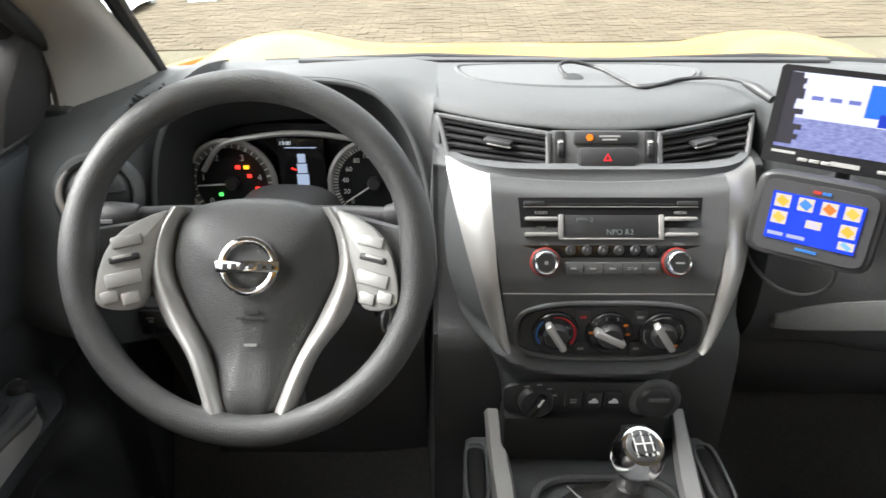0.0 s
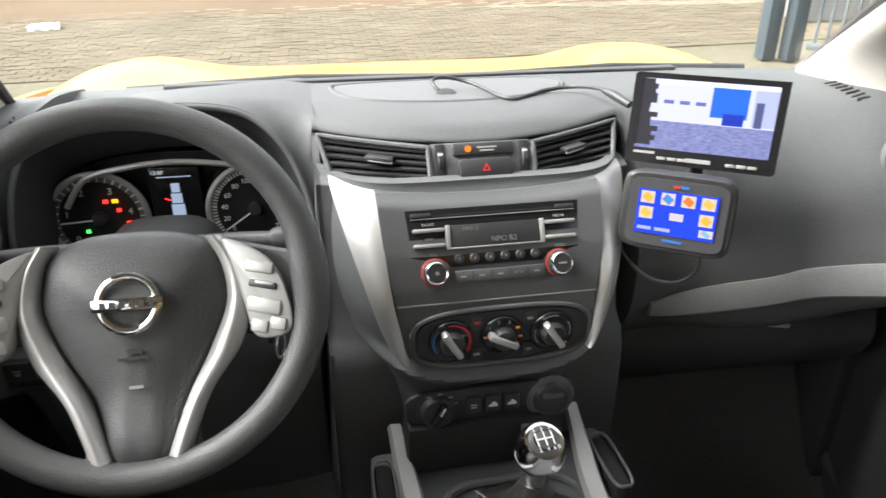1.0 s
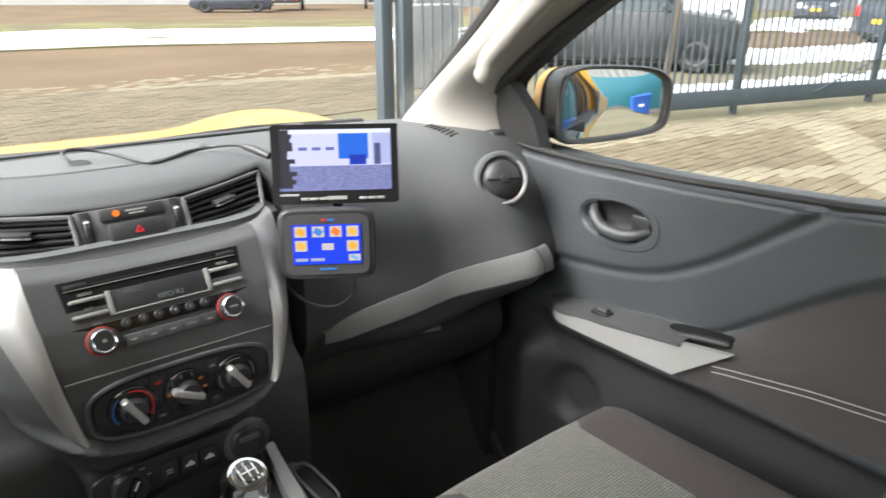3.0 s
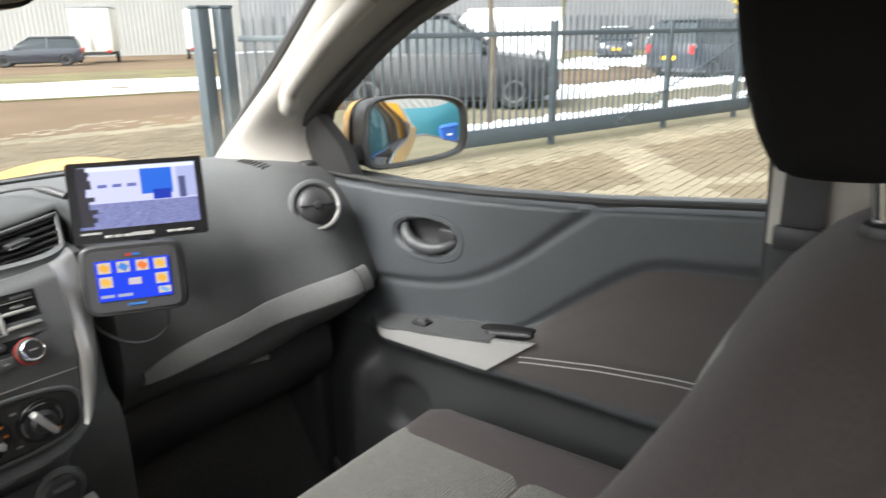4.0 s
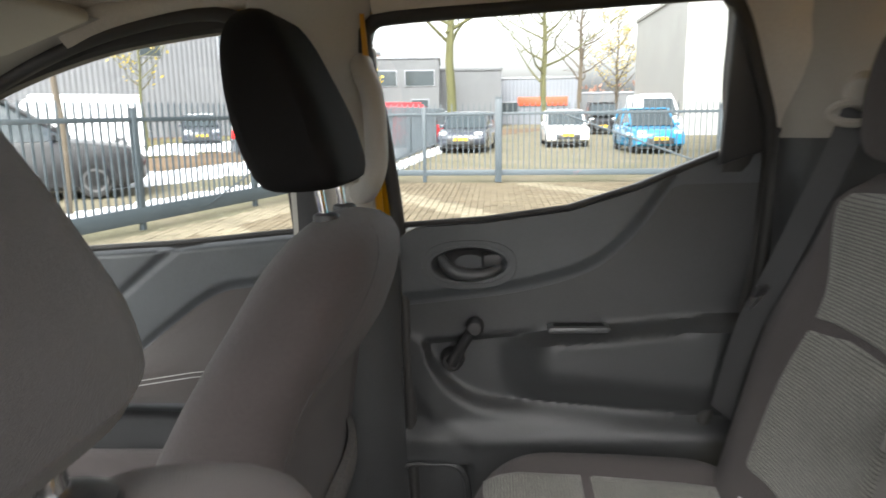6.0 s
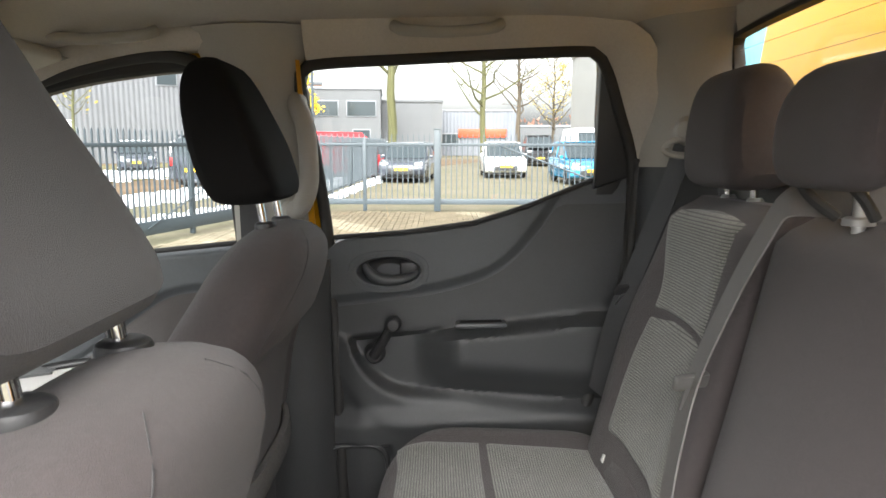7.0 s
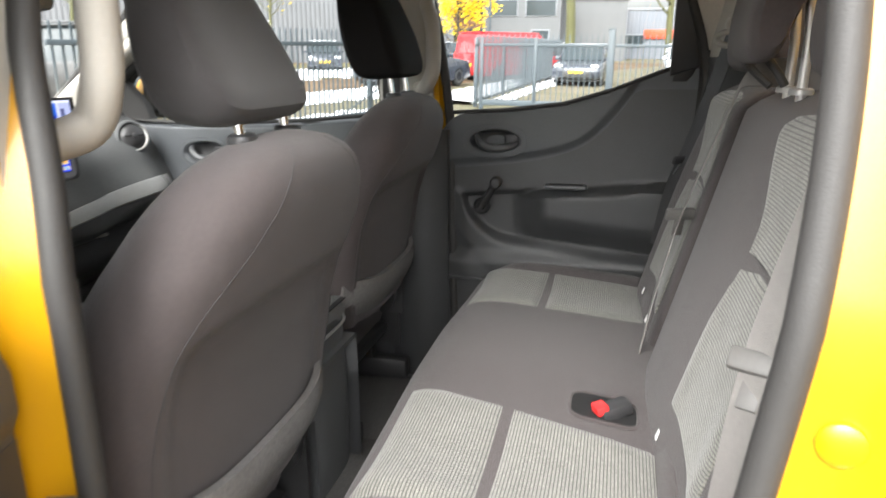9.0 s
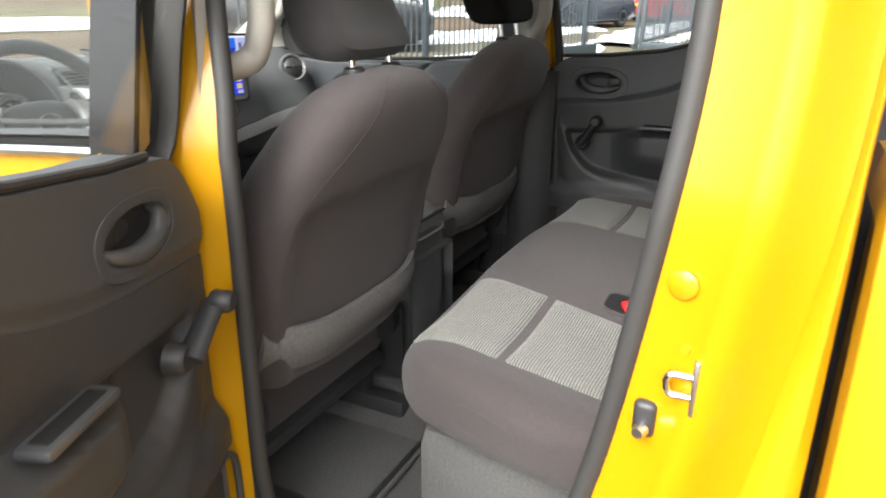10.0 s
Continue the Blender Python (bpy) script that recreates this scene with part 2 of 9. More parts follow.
def tube(pts, r, n=10, closed=False, flat=1.0, caps=True):
    """A round bar along the points; r a number or one for each point."""
    P = [Vector(p) for p in pts]
    k = len(P)
    R = [r] * k if not isinstance(r, (list, tuple)) else r
    rings, up = [], None
    for i in range(k):
        d = (P[(i + 1) % k] - P[i - 1]) if closed else (P[min(i + 1, k - 1)] - P[max(i - 1, 0)])
        d.normalize()
        if up is None:
            up = Vector((0, 0, 1)) if abs(d.z) < 0.9 else Vector((1, 0, 0))
        side = d.cross(up).normalized()
        up = side.cross(d).normalized()
        rings.append([tuple(P[i] + side * (R[i] * math.cos(2 * math.pi * j / n)) + up * (R[i] * flat * math.sin(2 * math.pi * j / n))) for j in range(n)])
    if closed:
        V, F = loft(rings + [rings[0]], caps=False)
        m = k * n
        return V[:m], [tuple(i % m for i in f) for f in F]
    return loft(rings, caps)


def lathe(profile, n=28, m=None):
    """Turns (radius, height) pairs round z; then m."""
    rings = [[(max(r, 1e-5) * math.cos(2 * math.pi * j / n), max(r, 1e-5) * math.sin(2 * math.pi * j / n), h) for j in range(n)] for r, h in profile]
    g = loft(rings)
    return moved(g, m) if m else g


def aim(p, d, spin=0.0):
    """A pose at p whose z looks along d."""
    return Matrix.Translation(p) @ Vector(d).to_track_quat("Z", "Y").to_matrix().to_4x4() @ Matrix.Rotation(spin, 4, "Z")


def sheet(fn, us, vs, back=None):
    """A skin of points fn(u, v); with the vector back it gets thickness and a rim."""
    nu, nv = len(us), len(vs)
    A = [tuple(fn(u, v)) for u in us for v in vs]
    F = [(i * nv + j, (i + 1) * nv + j, (i + 1) * nv + j + 1, i * nv + j + 1) for i in range(nu - 1) for j in range(nv - 1)]
    if back is None:
        return A, F
    b = Vector(back)
    o = len(A)
    B = [tuple(Vector(p) + b) for p in A]
    F2 = [tuple(o + i for i in reversed(f)) for f in F]
    rim = [i * nv for i in range(nu)] + [(nu - 1) * nv + j for j in range(1, nv)] + [i * nv + nv - 1 for i in range(nu - 2, -1, -1)] + [j for j in range(nv - 2, 0, -1)]
    S = [(rim[(k + 1) % len(rim)], rim[k], o + rim[k], o + rim[(k + 1) % len(rim)]) for k in range(len(rim))]
    return A + B, F + F2 + S


def band(outer, inner, depth, r=0.0):
    """A flat frame between two loops of equally many 3-D points, thickened by depth."""
    d = Vector(depth)
    rings = [[tuple(p) for p in inner], [tuple(p) for p in outer], [tuple(Vector(p) + d) for p in outer], [tuple(Vector(p) + d) for p in inner]]
    if r:
        mid = lambda a, b, t: tuple(Vector(a).lerp(Vector(b), t))
        u = d.normalized() * r
        rings = [rings[0], rings[1], [tuple(Vector(p) - u) for p in rings[2]], [mid(a, b, 0.2) for a, b in zip(rings[2], rings[3])], [mid(a, b, 0.8) for a, b in zip(rings[2], rings[3])], [tuple(Vector(p) - u) for p in rings[3]]]
    V, F = loft(rings + [rings[0]], caps=False)
    m = len(rings) * len(outer)
    return V[:m], [tuple(i % m for i in f) for f in F]


def ss(a, b, x):
    t = min(1, max(0, (x - a) / (b - a)))
    return t * t * (3 - 2 * t)


def lin(a, b, n):
    return [a + (b - a) * i / (n - 1) for i in range(n)]


def ellipse(a, b, n=32, p=2.0, c=(0, 0)):
    out = []
    for j in range(n):
        t = 2 * math.pi * j / n
        x, y = math.cos(t), math.sin(t)
        out.append((c[0] + a * math.copysign(abs(x) ** (2 / p), x), c[1] + b * math.copysign(abs(y) ** (2 / p), y)))
    return out


def near(line, x, y):
    """The distance from (x, y) to a polyline."""
    best = 9.0
    for i in range(len(line) - 1):
        (a, b), (c, d) = line[i], line[i + 1]
        L = (c - a) ** 2 + (d - b) ** 2
        t = min(1, max(0, ((x - a) * (c - a) + (y - b) * (d - b)) / L)) if L else 0
        best = min(best, math.hypot(a + t * (c - a) - x, b + t * (d - b) - y))
    return best


MESHES = {}


def put(name, g, material, parent=None, label="", smooth=38, solid=True):
    me = bpy.data.meshes.new(name)
    me.from_pydata([tuple(p) for p in g[0]], [], g[1])
    me.update()
    if solid:
        bm = bmesh.new()
        bm.from_mesh(me)
        bmesh.ops.recalc_face_normals(bm, faces=list(bm.faces))
        bm.to_mesh(me)
        bm.free()
    if smooth:
        me.polygons.foreach_set("use_smooth", [True] * len(me.polygons))
        me.set_sharp_from_angle(angle=radians(smooth))
    me.materials.append(material)
    ob = new(name, me)
    if parent is not None:
        ob.parent = parent
    if label:
        ob["label"] = label
    return ob


part = put


def clone(ob, name, parent, m):
    """Another object on the same mesh."""
    o = new(name, ob.data)
    o.parent = parent
    o.matrix_basis = m
    return o


def thing(name, label, category, group="", m=None, kind=""):
    """The empty that carries a thing of the car."""
    ob = new(name)
    ob.empty_display_size = 0.05
    ob.matrix_basis = CARM @ (m or Matrix())
    return tagged(ob, label, category, group, kind)


def piece(name, g, material, label, category, group="", kind="", smooth=38, m=None, car=True):
    """A thing that is one mesh."""
    ob = put(name, g, material, smooth=smooth)
    ob.matrix_basis = (CARM if car else Matrix()) @ (m or Matrix())
    return tagged(ob, label, category, group, kind)


def words(text, size, m, material, parent, name="lettering", depth=0.0004, align="CENTER"):
    """Built-in letters as a mesh, lying in the plane of m."""
    cu = bpy.data.curves.new(name, "FONT")
    cu.body, cu.size, cu.align_x, cu.align_y, cu.extrude, cu.resolution_u = text, size, align, "CENTER", depth, 3
    tmp = bpy.data.objects.new(name, cu)
    me = bpy.data.meshes.new_from_object(tmp)
    bpy.data.objects.remove(tmp)
    me.materials.append(material)
    ob = new(name, me)
    ob.parent = parent
    ob.matrix_basis = m
    return ob

# ---------------------------------------------------------------- the cab: sides, roof, floor
def glass_x(z):
    """Half width of the side glass at height z: the cab leans in above the belt."""
    return 0.725 - 0.2 * max(0.0, z - 1.24)


OPEN_REAR = evenly(curve([(-0.158, 0.66), (-0.152, 0.95), (-0.152, 1.25), (-0.122, 1.45), (-0.165, 1.6), (-0.32, 1.655), (-0.58, 1.66), (-0.68, 1.6),
                          (-0.705, 1.48), (-0.708, 1.36), (-0.692, 1.19), (-0.65, 0.92), (-0.59, 0.72), (-0.5, 0.56), (-0.38, 0.5), (-0.22, 0.52)], 6, True), 96)
OPEN_FRONT = evenly(curve([(0.05, 0.6), (0.045, 1.0), (0.05, 1.45), (0.09, 1.62), (0.3, 1.615), (0.55, 1.53), (0.82, 1.38), (0.95, 1.25), (0.95, 0.9), (0.9, 0.62), (0.7, 0.52), (0.25, 0.51)], 6, True), 96)


OPEN_RIGHT = evenly(curve([(-0.158, 0.66), (-0.152, 0.95), (-0.146, 1.25), (-0.13, 1.45), (-0.112, 1.565), (-0.117, 1.6), (-0.15, 1.613), (-0.32, 1.619), (-0.64, 1.627), (-0.69, 1.62), (-0.712, 1.59), (-0.738, 1.52),
                           (-0.776, 1.39), (-0.768, 1.19), (-0.7, 0.92), (-0.62, 0.72), (-0.5, 0.56), (-0.38, 0.5), (-0.22, 0.52)], 6, True), 120)


def grown(loop, d):
    """The loop of (y, z), pushed outwards by d."""
    n = len(loop)
    area = sum(loop[i - 1][0] * loop[i][1] - loop[i][0] * loop[i - 1][1] for i in range(n))
    sg = 1 if area > 0 else -1
    out = []
    for i in range(n):
        (a, b), (c, e) = loop[i - 1], loop[(i + 1) % n]
        L = math.hypot(c - a, e - b) or 1
        f = 1.5 if (loop is OPEN_REAR or loop is OPEN_RIGHT) and loop[i][0] > -0.3 else 2.4 if loop is OPEN_FRONT and loop[i][0] < 0.15 else 1.0
        out.append((loop[i][0] + sg * (e - b) / L * d * f, loop[i][1] - sg * (c - a) / L * d))
    return out


def widened(loop, d0, d1):
    """grown by d0, but by d1 along the upright rear edge."""
    a, b = grown(loop, d0), grown(loop, d1)
    return [(p[0] + (q[0] - p[0]) * k, p[1] + (q[1] - p[1]) * k) for o, p, q in zip(loop, a, b) for k in [ss(-0.5, -0.62, o[0]) * ss(1.62, 1.5, o[1])]]


def side_x(z, base):
    return base - 0.2 * max(0.0, z - 1.24) - 0.06 * max(0.0, 0.75 - z)


def cab_side(s, name, label):
    side = thing(name, label, "car body", kind="structure")
    for loop, tag in ((OPEN_REAR if s < 0 else OPEN_RIGHT, "rear"), (OPEN_FRONT, "front")):
        at = lambda pts, x: [(s * side_x(z, x), y, z) for y, z in pts]
        steps = [(0.006, 0.70), (0.03, 0.712), (0.036, 0.738), (0.05, 0.742), (0.056, 0.772), (0.07, 0.785)]
        if tag == "front":
            steps = [(0.006, 0.70), (0.02, 0.712), (0.024, 0.74), (0.032, 0.76)]
        if tag == "rear" and s < 0:
            wide = [(0.006, 0.006, 0.70), (0.03, 0.062, 0.714), (0.036, 0.068, 0.721), (0.044, 0.078, 0.725), (0.05, 0.09, 0.73), (0.053, 0.1, 0.742), (0.058, 0.112, 0.758), (0.064, 0.124, 0.774), (0.07, 0.136, 0.786)]
            rows = [at(widened(loop, d0, d1), x) for d0, d1, x in wide]
        else:
            rows = [at(grown(loop, d), x) for d, x in steps]
        part("door_jamb", loft(rows, caps=False), YELLOW, side, solid=False)
        part("door_seal", tube(at(grown(loop, 0.002), 0.697), 0.0125, 14, True), RUBBER, side, "dark grey rubber door seal")
    # outer skin: roof rail, the post between the doors, the corner behind the rear door, sill
    ring = widened(OPEN_REAR, 0.07, 0.136) if s < 0 else grown(OPEN_RIGHT, 0.045)

    def far(y, z):
        cy, cz = -0.43, 1.08
        dy, dz = y - cy, z - cz
        k = min([(-0.03 - cy) / dy if dy > 1e-6 else 9, (-0.85 - cy) / dy if dy < -1e-6 else 9, (1.735 - cz) / dz if dz > 1e-6 else 9, (0.4 - cz) / dz if dz < -1e-6 else 9])
        return cy + dy * max(k, 1.02), cz + dz * max(k, 1.02)
    rings = []
    for k in range(5):
        rings.append([(s * (side_x(z + (far(y, z)[1] - z) * k / 4, 0.785 + 0.012 * math.sin(k / 4 * math.pi * 0.6)) - (0.014 * (k / 4) ** 4 if far(y, z)[0] < -0.82 else 0)),
                       y + (far(y, z)[0] - y) * k / 4, z + (far(y, z)[1] - z) * k / 4) for y, z in ring])
    part("side_skin", loft(rings, caps=False), YELLOW, side, solid=False)
    return side


cab_side(-1, "wall_west", "bright yellow painted steel side of the cab with rubber-sealed door openings")
right_side = cab_side(1, "wall_east", "yellow painted steel side of the cab behind closed doors")

part("pillar_edge", sheet(lambda u, v: (side_x(1.24 + 0.38 * v, 0.672) + 0.008 * u, -0.109 - (0.012 - 0.006 * v) * u, 1.24 + 0.38 * v), lin(0, 1, 6), lin(0, 1, 12), (0.006, 0, 0)), YELLOW, right_side, "bare yellow paint beside the pillar trim")

# door catch, courtesy switch and plugs on the rear jamb of the open doorway
catch = thing("door_striker", "zinc-plated steel door striker bolted to the yellow jamb", "striker")
part("base_plate", box((-0.714, -0.75, 1.067), (0.026, 0.006, 0.062), 0.003), STEEL, catch)
part("loop", tube(curve([(-0.722, -0.75, 1.079), (-0.723, -0.738, 1.079), (-0.724, -0.727, 1.0785), (-0.7245, -0.723, 1.068), (-0.724, -0.727, 1.0575), (-0.723, -0.738, 1.057), (-0.722, -0.75, 1.057)], 4), 0.0038, 8), CHROME, catch)
sw = thing("courtesy_light_switch", "black plunger switch for the cabin lamp in the yellow jamb", "switch")
part("housing", box((-0.709, -0.705, 1.013), (0.016, 0.024, 0.042), 0.007, 3), BLACK, sw)
part("plunger", lathe([(0.0, 0.012), (0.006, 0.012), (0.0075, 0.008), (0.0075, 0.0)], 16, aim((-0.717, -0.705, 1.004), (-0.95, 0.25, 0))), STEEL, sw, "worn steel plunger")
for i, (py, pz) in enumerate([(-0.726, 1.168), (-0.736, 1.102)]):
    piece("body_plug", lathe([(0, 0.0035), (0.011, 0.003), (0.0145, 0.001), (0.0145, -0.002)] if i == 0 else [(0, 0.002), (0.005, 0.002), (0.006, 0), (0.006, -0.002)], 24, aim((-0.7115, py, pz), (-1, 0.2, 0))),
          YELLOW, "round body plug painted over in yellow on the door jamb", "plug", "jamb plugs")

# headliner: a shallow vault
def vault(u, v):
    y = 0.6 - 1.52 * v
    edge = 1.676 - 0.07 * ss(0.05, 0.6, y) - 0.03 * ss(-0.6, -0.86, y)
    crown = 1.712 - 0.062 * ss(0.15, 0.62, y) - 0.03 * ss(-0.55, -0.86, y)
    h = edge + (crown - edge) * (1 - abs(u) ** 3.2)
    return 0.668 * u, y, h


tagged(put("ceiling", sheet(vault, lin(-1, 1, 33), lin(0, 1, 33), (0, 0, 0.02)), LINER), "light beige woven headliner under the cab roof", "headliner", kind="structure").matrix_basis = CARM
tagged(put("roof_skin", sheet(lambda u, v: (0.7 * u, 0.66 - 1.54 * v, 1.765 - 0.06 * abs(u) ** 3 - 0.07 * ss(0.3, 0.66, 0.66 - 1.54 * v)), lin(-1, 1, 17), lin(0, 1, 17), (0, 0, -0.02)), YELLOW), "yellow painted steel cab roof", "car roof", kind="structure").matrix_basis = CARM

# floor, tunnel, toe board, base under the bench
tagged(put("floor", sheet(lambda u, v: (0.69 * u, 1.08 - 1.86 * v, 0.5 + 0.16 * (1 - ss(0.1, 0.34, abs(0.69 * u))) * 0.45 + 0.34 * ss(0.82, 1.08, 1.08 - 1.86 * v)), lin(-1, 1, 41), lin(0, 1, 41), (0, 0, -0.05)), CARPET), "dark grey carpeted cab floor with a raised tunnel", "floor", kind="structure").matrix_basis = CARM
# bulkhead takes the deep-shade black, so the footwell's dark is painted
tagged(put("bulkhead", box((0, 1.11, 0.85), (1.42, 0.03, 0.76), 0.01), DEEP), "bulkhead under the dashboard, coloured black as deep shade", "bulkhead", kind="structure").matrix_basis = CARM
tagged(put("sill_trim", join(box((-0.68, -0.43, 0.503), (0.05, 0.56, 0.03), 0.01), box((0.68, -0.43, 0.503), (0.05, 0.56, 0.03), 0.01)), BLACK), "black plastic scuff plates on the door sills", "sill trim", kind="structure").matrix_basis = CARM

for s in (-1, 1):
    tagged(put("trim_kick_panel_" + ("east" if s > 0 else "west"), box((s * 0.685, 1.0, 0.86), (0.05, 0.25, 0.8), 0.012), DOORLOW), "dark plastic footwell side trim", "footwell trim", kind="structure").matrix_basis = CARM
# rubber mats
def mat_on_floor(name, cx, cy, w, l, z, label, ribs):
    t = thing(name, label, "floor mat", "cab floor mats")
    part("mat", box((cx, cy, z), (w, l, 0.012), 0.005), CARPET if not ribs else BLACK, t)
    lip = [(cx + a, cy + b, z + 0.008) for a, b in ellipse(w / 2 - 0.012, l / 2 - 0.012, 40, 8)]
    part("rim", tube(lip, 0.006, 6, True), BLACK, t)
    if ribs:
        cells = []
        for i in range(17):
            for j in range(21):
                x, y = cx - w / 2 + 0.035 + i * (w - 0.07) / 16, cy - l / 2 + 0.035 + j * (l - 0.07) / 20
                cells.append(box((x, y, z + 0.008), (0.011, 0.009, 0.008), 0))
        part("studs", join(*cells), BLACK, t, "moulded rubber studs")["kind"] = "stuff"
    return t


mat_on_floor("floor_mat", -0.4, 0.58, 0.5, 0.52, 0.515, "black studded rubber mat in the driver's footwell", True)
mat_on_floor("floor_mat", 0.4, 0.6, 0.48, 0.5, 0.52, "dark carpet mat in the passenger footwell", False)
mat_on_floor("floor_mat", -0.36, -0.02, 0.46, 0.36, 0.515, "dark carpet mat in the rear footwell", False)
mat_on_floor("floor_mat", 0.38, -0.02, 0.46, 0.36, 0.515, "dark carpet mat behind the passenger seat", False)

# pillars
def post_skin(name, edge_a, edge_b, s, bulge, material, label, depth, n=24):
    A, B = curve(edge_a, 8), curve(edge_b, 8)
    A, B = evenly(A, n, False), evenly(B, n, False)

    def fn(u, v):
        i = min(n - 1, int(round(u * (n - 1))))
        a, b = Vector(A[i]), Vector(B[i])
        p = a.lerp(b, v)
        out = Vector(bulge) * (math.sin(math.pi * v) ** 0.8)
        p = p + out
        return s * p.x, p.y, p.z
    return tagged(put(name, sheet(fn, lin(0, 1, n), lin(0, 1, 13), (s * depth[0], depth[1], depth[2])), material), label, "pillar trim", kind="structure")


for s, side in ((1, "east"), (-1, "west")):
    ea, eb = (0.0, 0.0) if s > 0 else (0.024, -0.014)
    post_skin("trim_a_pillar_" + side, [(0.6 + ea, 1.1, 1.24), (0.588 + ea, 1.0, 1.315), (0.572 + ea, 0.82, 1.446), (0.545 + ea, 0.66, 1.57), (0.52, 0.54, 1.645)], [(0.69 + eb, 0.885, 1.235), (0.69 + eb, 0.875, 1.34), (0.67 + eb, 0.72, 1.45), (0.645, 0.5, 1.56), (0.63, 0.3, 1.63)],
              s, (-0.035 if s > 0 else -0.022, -0.02, 0.0), BEIGE, "light beige plastic windscreen pillar trim", (0.04, 0.03, 0.02)).matrix_basis = CARM
    post_skin("trim_b_pillar_" + side, [(0.672, 0.045, 1.22), (0.66, 0.045, 1.4), (0.635, 0.055, 1.56), (0.605, 0.1, 1.685)], [(0.672, -0.112, 1.22), (0.66, -0.112, 1.4), (0.635, -0.112, 1.56), (0.605, -0.135, 1.685)],
              s, (-0.03, 0.0, 0.0), BEIGE, "light beige plastic trim of the centre pillar", (0.03, 0, 0)).matrix_basis = CARM
    post_skin("trim_b_pillar_lower_" + side, [(0.68, 0.04, 0.5), (0.675, 0.04, 0.9), (0.672, 0.045, 1.222)], [(0.68, -0.145, 0.5), (0.675, -0.14, 0.9), (0.672, -0.145, 1.222)],
              s, (-0.035, 0.0, 0.0), DOORLOW, "dark grey plastic lower centre pillar trim", (0.03, 0, 0)).matrix_basis = CARM
    cy, cx = (-0.072, 0.0) if s > 0 else (-0.02, -0.04)
    post_skin("trim_c_pillar_" + side, [(0.66 + cx, -0.71 + cy, 1.4), (0.645 + cx, -0.708 + cy, 1.5), (0.625 + cx, -0.698 + cy, 1.6), (0.6 + cx, -0.69 + cy, 1.65), (0.54, -0.7 + cy * 0.5, 1.695)], [(0.497, -0.908, 1.395), (0.495, -0.903, 1.5), (0.49, -0.9, 1.6), (0.474, -0.895, 1.645), (0.42, -0.88, 1.69)],
              s, (-0.012, 0.018, 0.0), BEIGE, "light beige plastic rear corner trim", (0.03, -0.03, 0)).matrix_basis = CARM
    post_skin("trim_c_pillar_lower_" + side, [(0.665 + cx, -0.71 + cy * 0.3, 0.55), (0.66 + cx, -0.715 + cy * 0.8, 1.0), (0.652 + cx, -0.712 + cy, 1.402)], [(0.51, -0.9, 0.55), (0.505, -0.9, 1.0), (0.498, -0.885, 1.402)],
              s, (-0.01, 0.02, 0.0), DOORLOW, "dark grey plastic lower rear corner trim", (0.03, -0.03, 0)).matrix_basis = CARM
    # roof rail trim
    rail = curve([(s * 0.63, 0.4, 1.616), (s * 0.63, 0.3, 1.644), (s * 0.628, 0.12, 1.67), (s * 0.628, -0.05, 1.675)] + ([(s * 0.628, -0.4, 1.674), (s * 0.625, -0.74, 1.668)] if s < 0 else [(s * 0.628, -0.1, 1.677)]), 8)
    tagged(put("trim_roof_rail_" + side, tube(rail, 0.032, 12), LINER), "beige cloth-covered roof rail", "roof rail", kind="structure").matrix_basis = CARM

# lining that rolls from the rear door's seal up into the headliner and back into the corner trim
EDGE_R = [p for p in grown(OPEN_RIGHT, 0.01) if p[1] > 1.392 and (p[1] > 1.6 or p[0] < -0.6)]
EDGE_R.sort(key=lambda p: -p[0] + max(0.0, 1.6 - p[1]))
EDGE_R = evenly([EDGE_R[0]] + EDGE_R, 50, False)


def lining(u, v):
    y, z = EDGE_R[int(round(u * 49))]
    k = ss(-0.62, -0.72, y)
    p = Vector((side_x(z, 0.688), y, z))
    q = p + Vector((-0.035, 0.0, 0.075)).lerp(Vector((-0.05, -0.07, 0.0 if z < 1.55 else 0.03)), k)
    w = p.lerp(q, v) + Vector((-0.008, 0, 0)) * math.sin(math.pi * v)
    return w.x, w.y, w.z


tagged(put("trim_roof_edge", sheet(lining, lin(0, 1, 50), lin(0, 1, 8), (0.006, 0, 0)), LINER), "beige lining between door seal and headliner", "headliner", kind="structure").matrix_basis = CARM
tagged(put("trim_rear_post_seal", tube(curve([(0.668, -0.735, 0.6), (0.668, -0.76, 1.0), (0.664, -0.785, 1.36), (0.655, -0.786, 1.42)], 8), 0.012, 12), RUBBER), "black rubber seal along the rear corner trim", "seal", kind="structure").matrix_basis = CARM

# back wall with its window
BACKWIN = evenly([(x, z) for x, z in curve([(-0.455, 1.4), (0, 1.392), (0.455, 1.4), (0.49, 1.43), (0.487, 1.6), (0.46, 1.631), (0, 1.641), (-0.46, 1.631), (-0.487, 1.6), (-0.49, 1.43)], 5, True)], 80)
def back_y(z):
    return -0.905 - 0.06 * (1.6 - z)


def wall_edge(x, z):
    dx, dz = x, z - 1.5
    k = min(0.6 / abs(dx) if abs(dx) > 1e-6 else 9, 0.2 / dz if dz > 1e-6 else (0.95 / -dz if dz < -1e-6 else 9))
    return dx * max(k, 1.01), 1.5 + dz * max(k, 1.01)


ringsW = [[(x, back_y(z) - 0.012, z) for x, z in BACKWIN], [(x, back_y(z), z) for x, z in BACKWIN]] + [[((x + (wall_edge(x, z)[0] - x) * k), back_y(z), z + (wall_edge(x, z)[1] - z) * k) for x, z in BACKWIN] for k in (0.05, 1.0)]
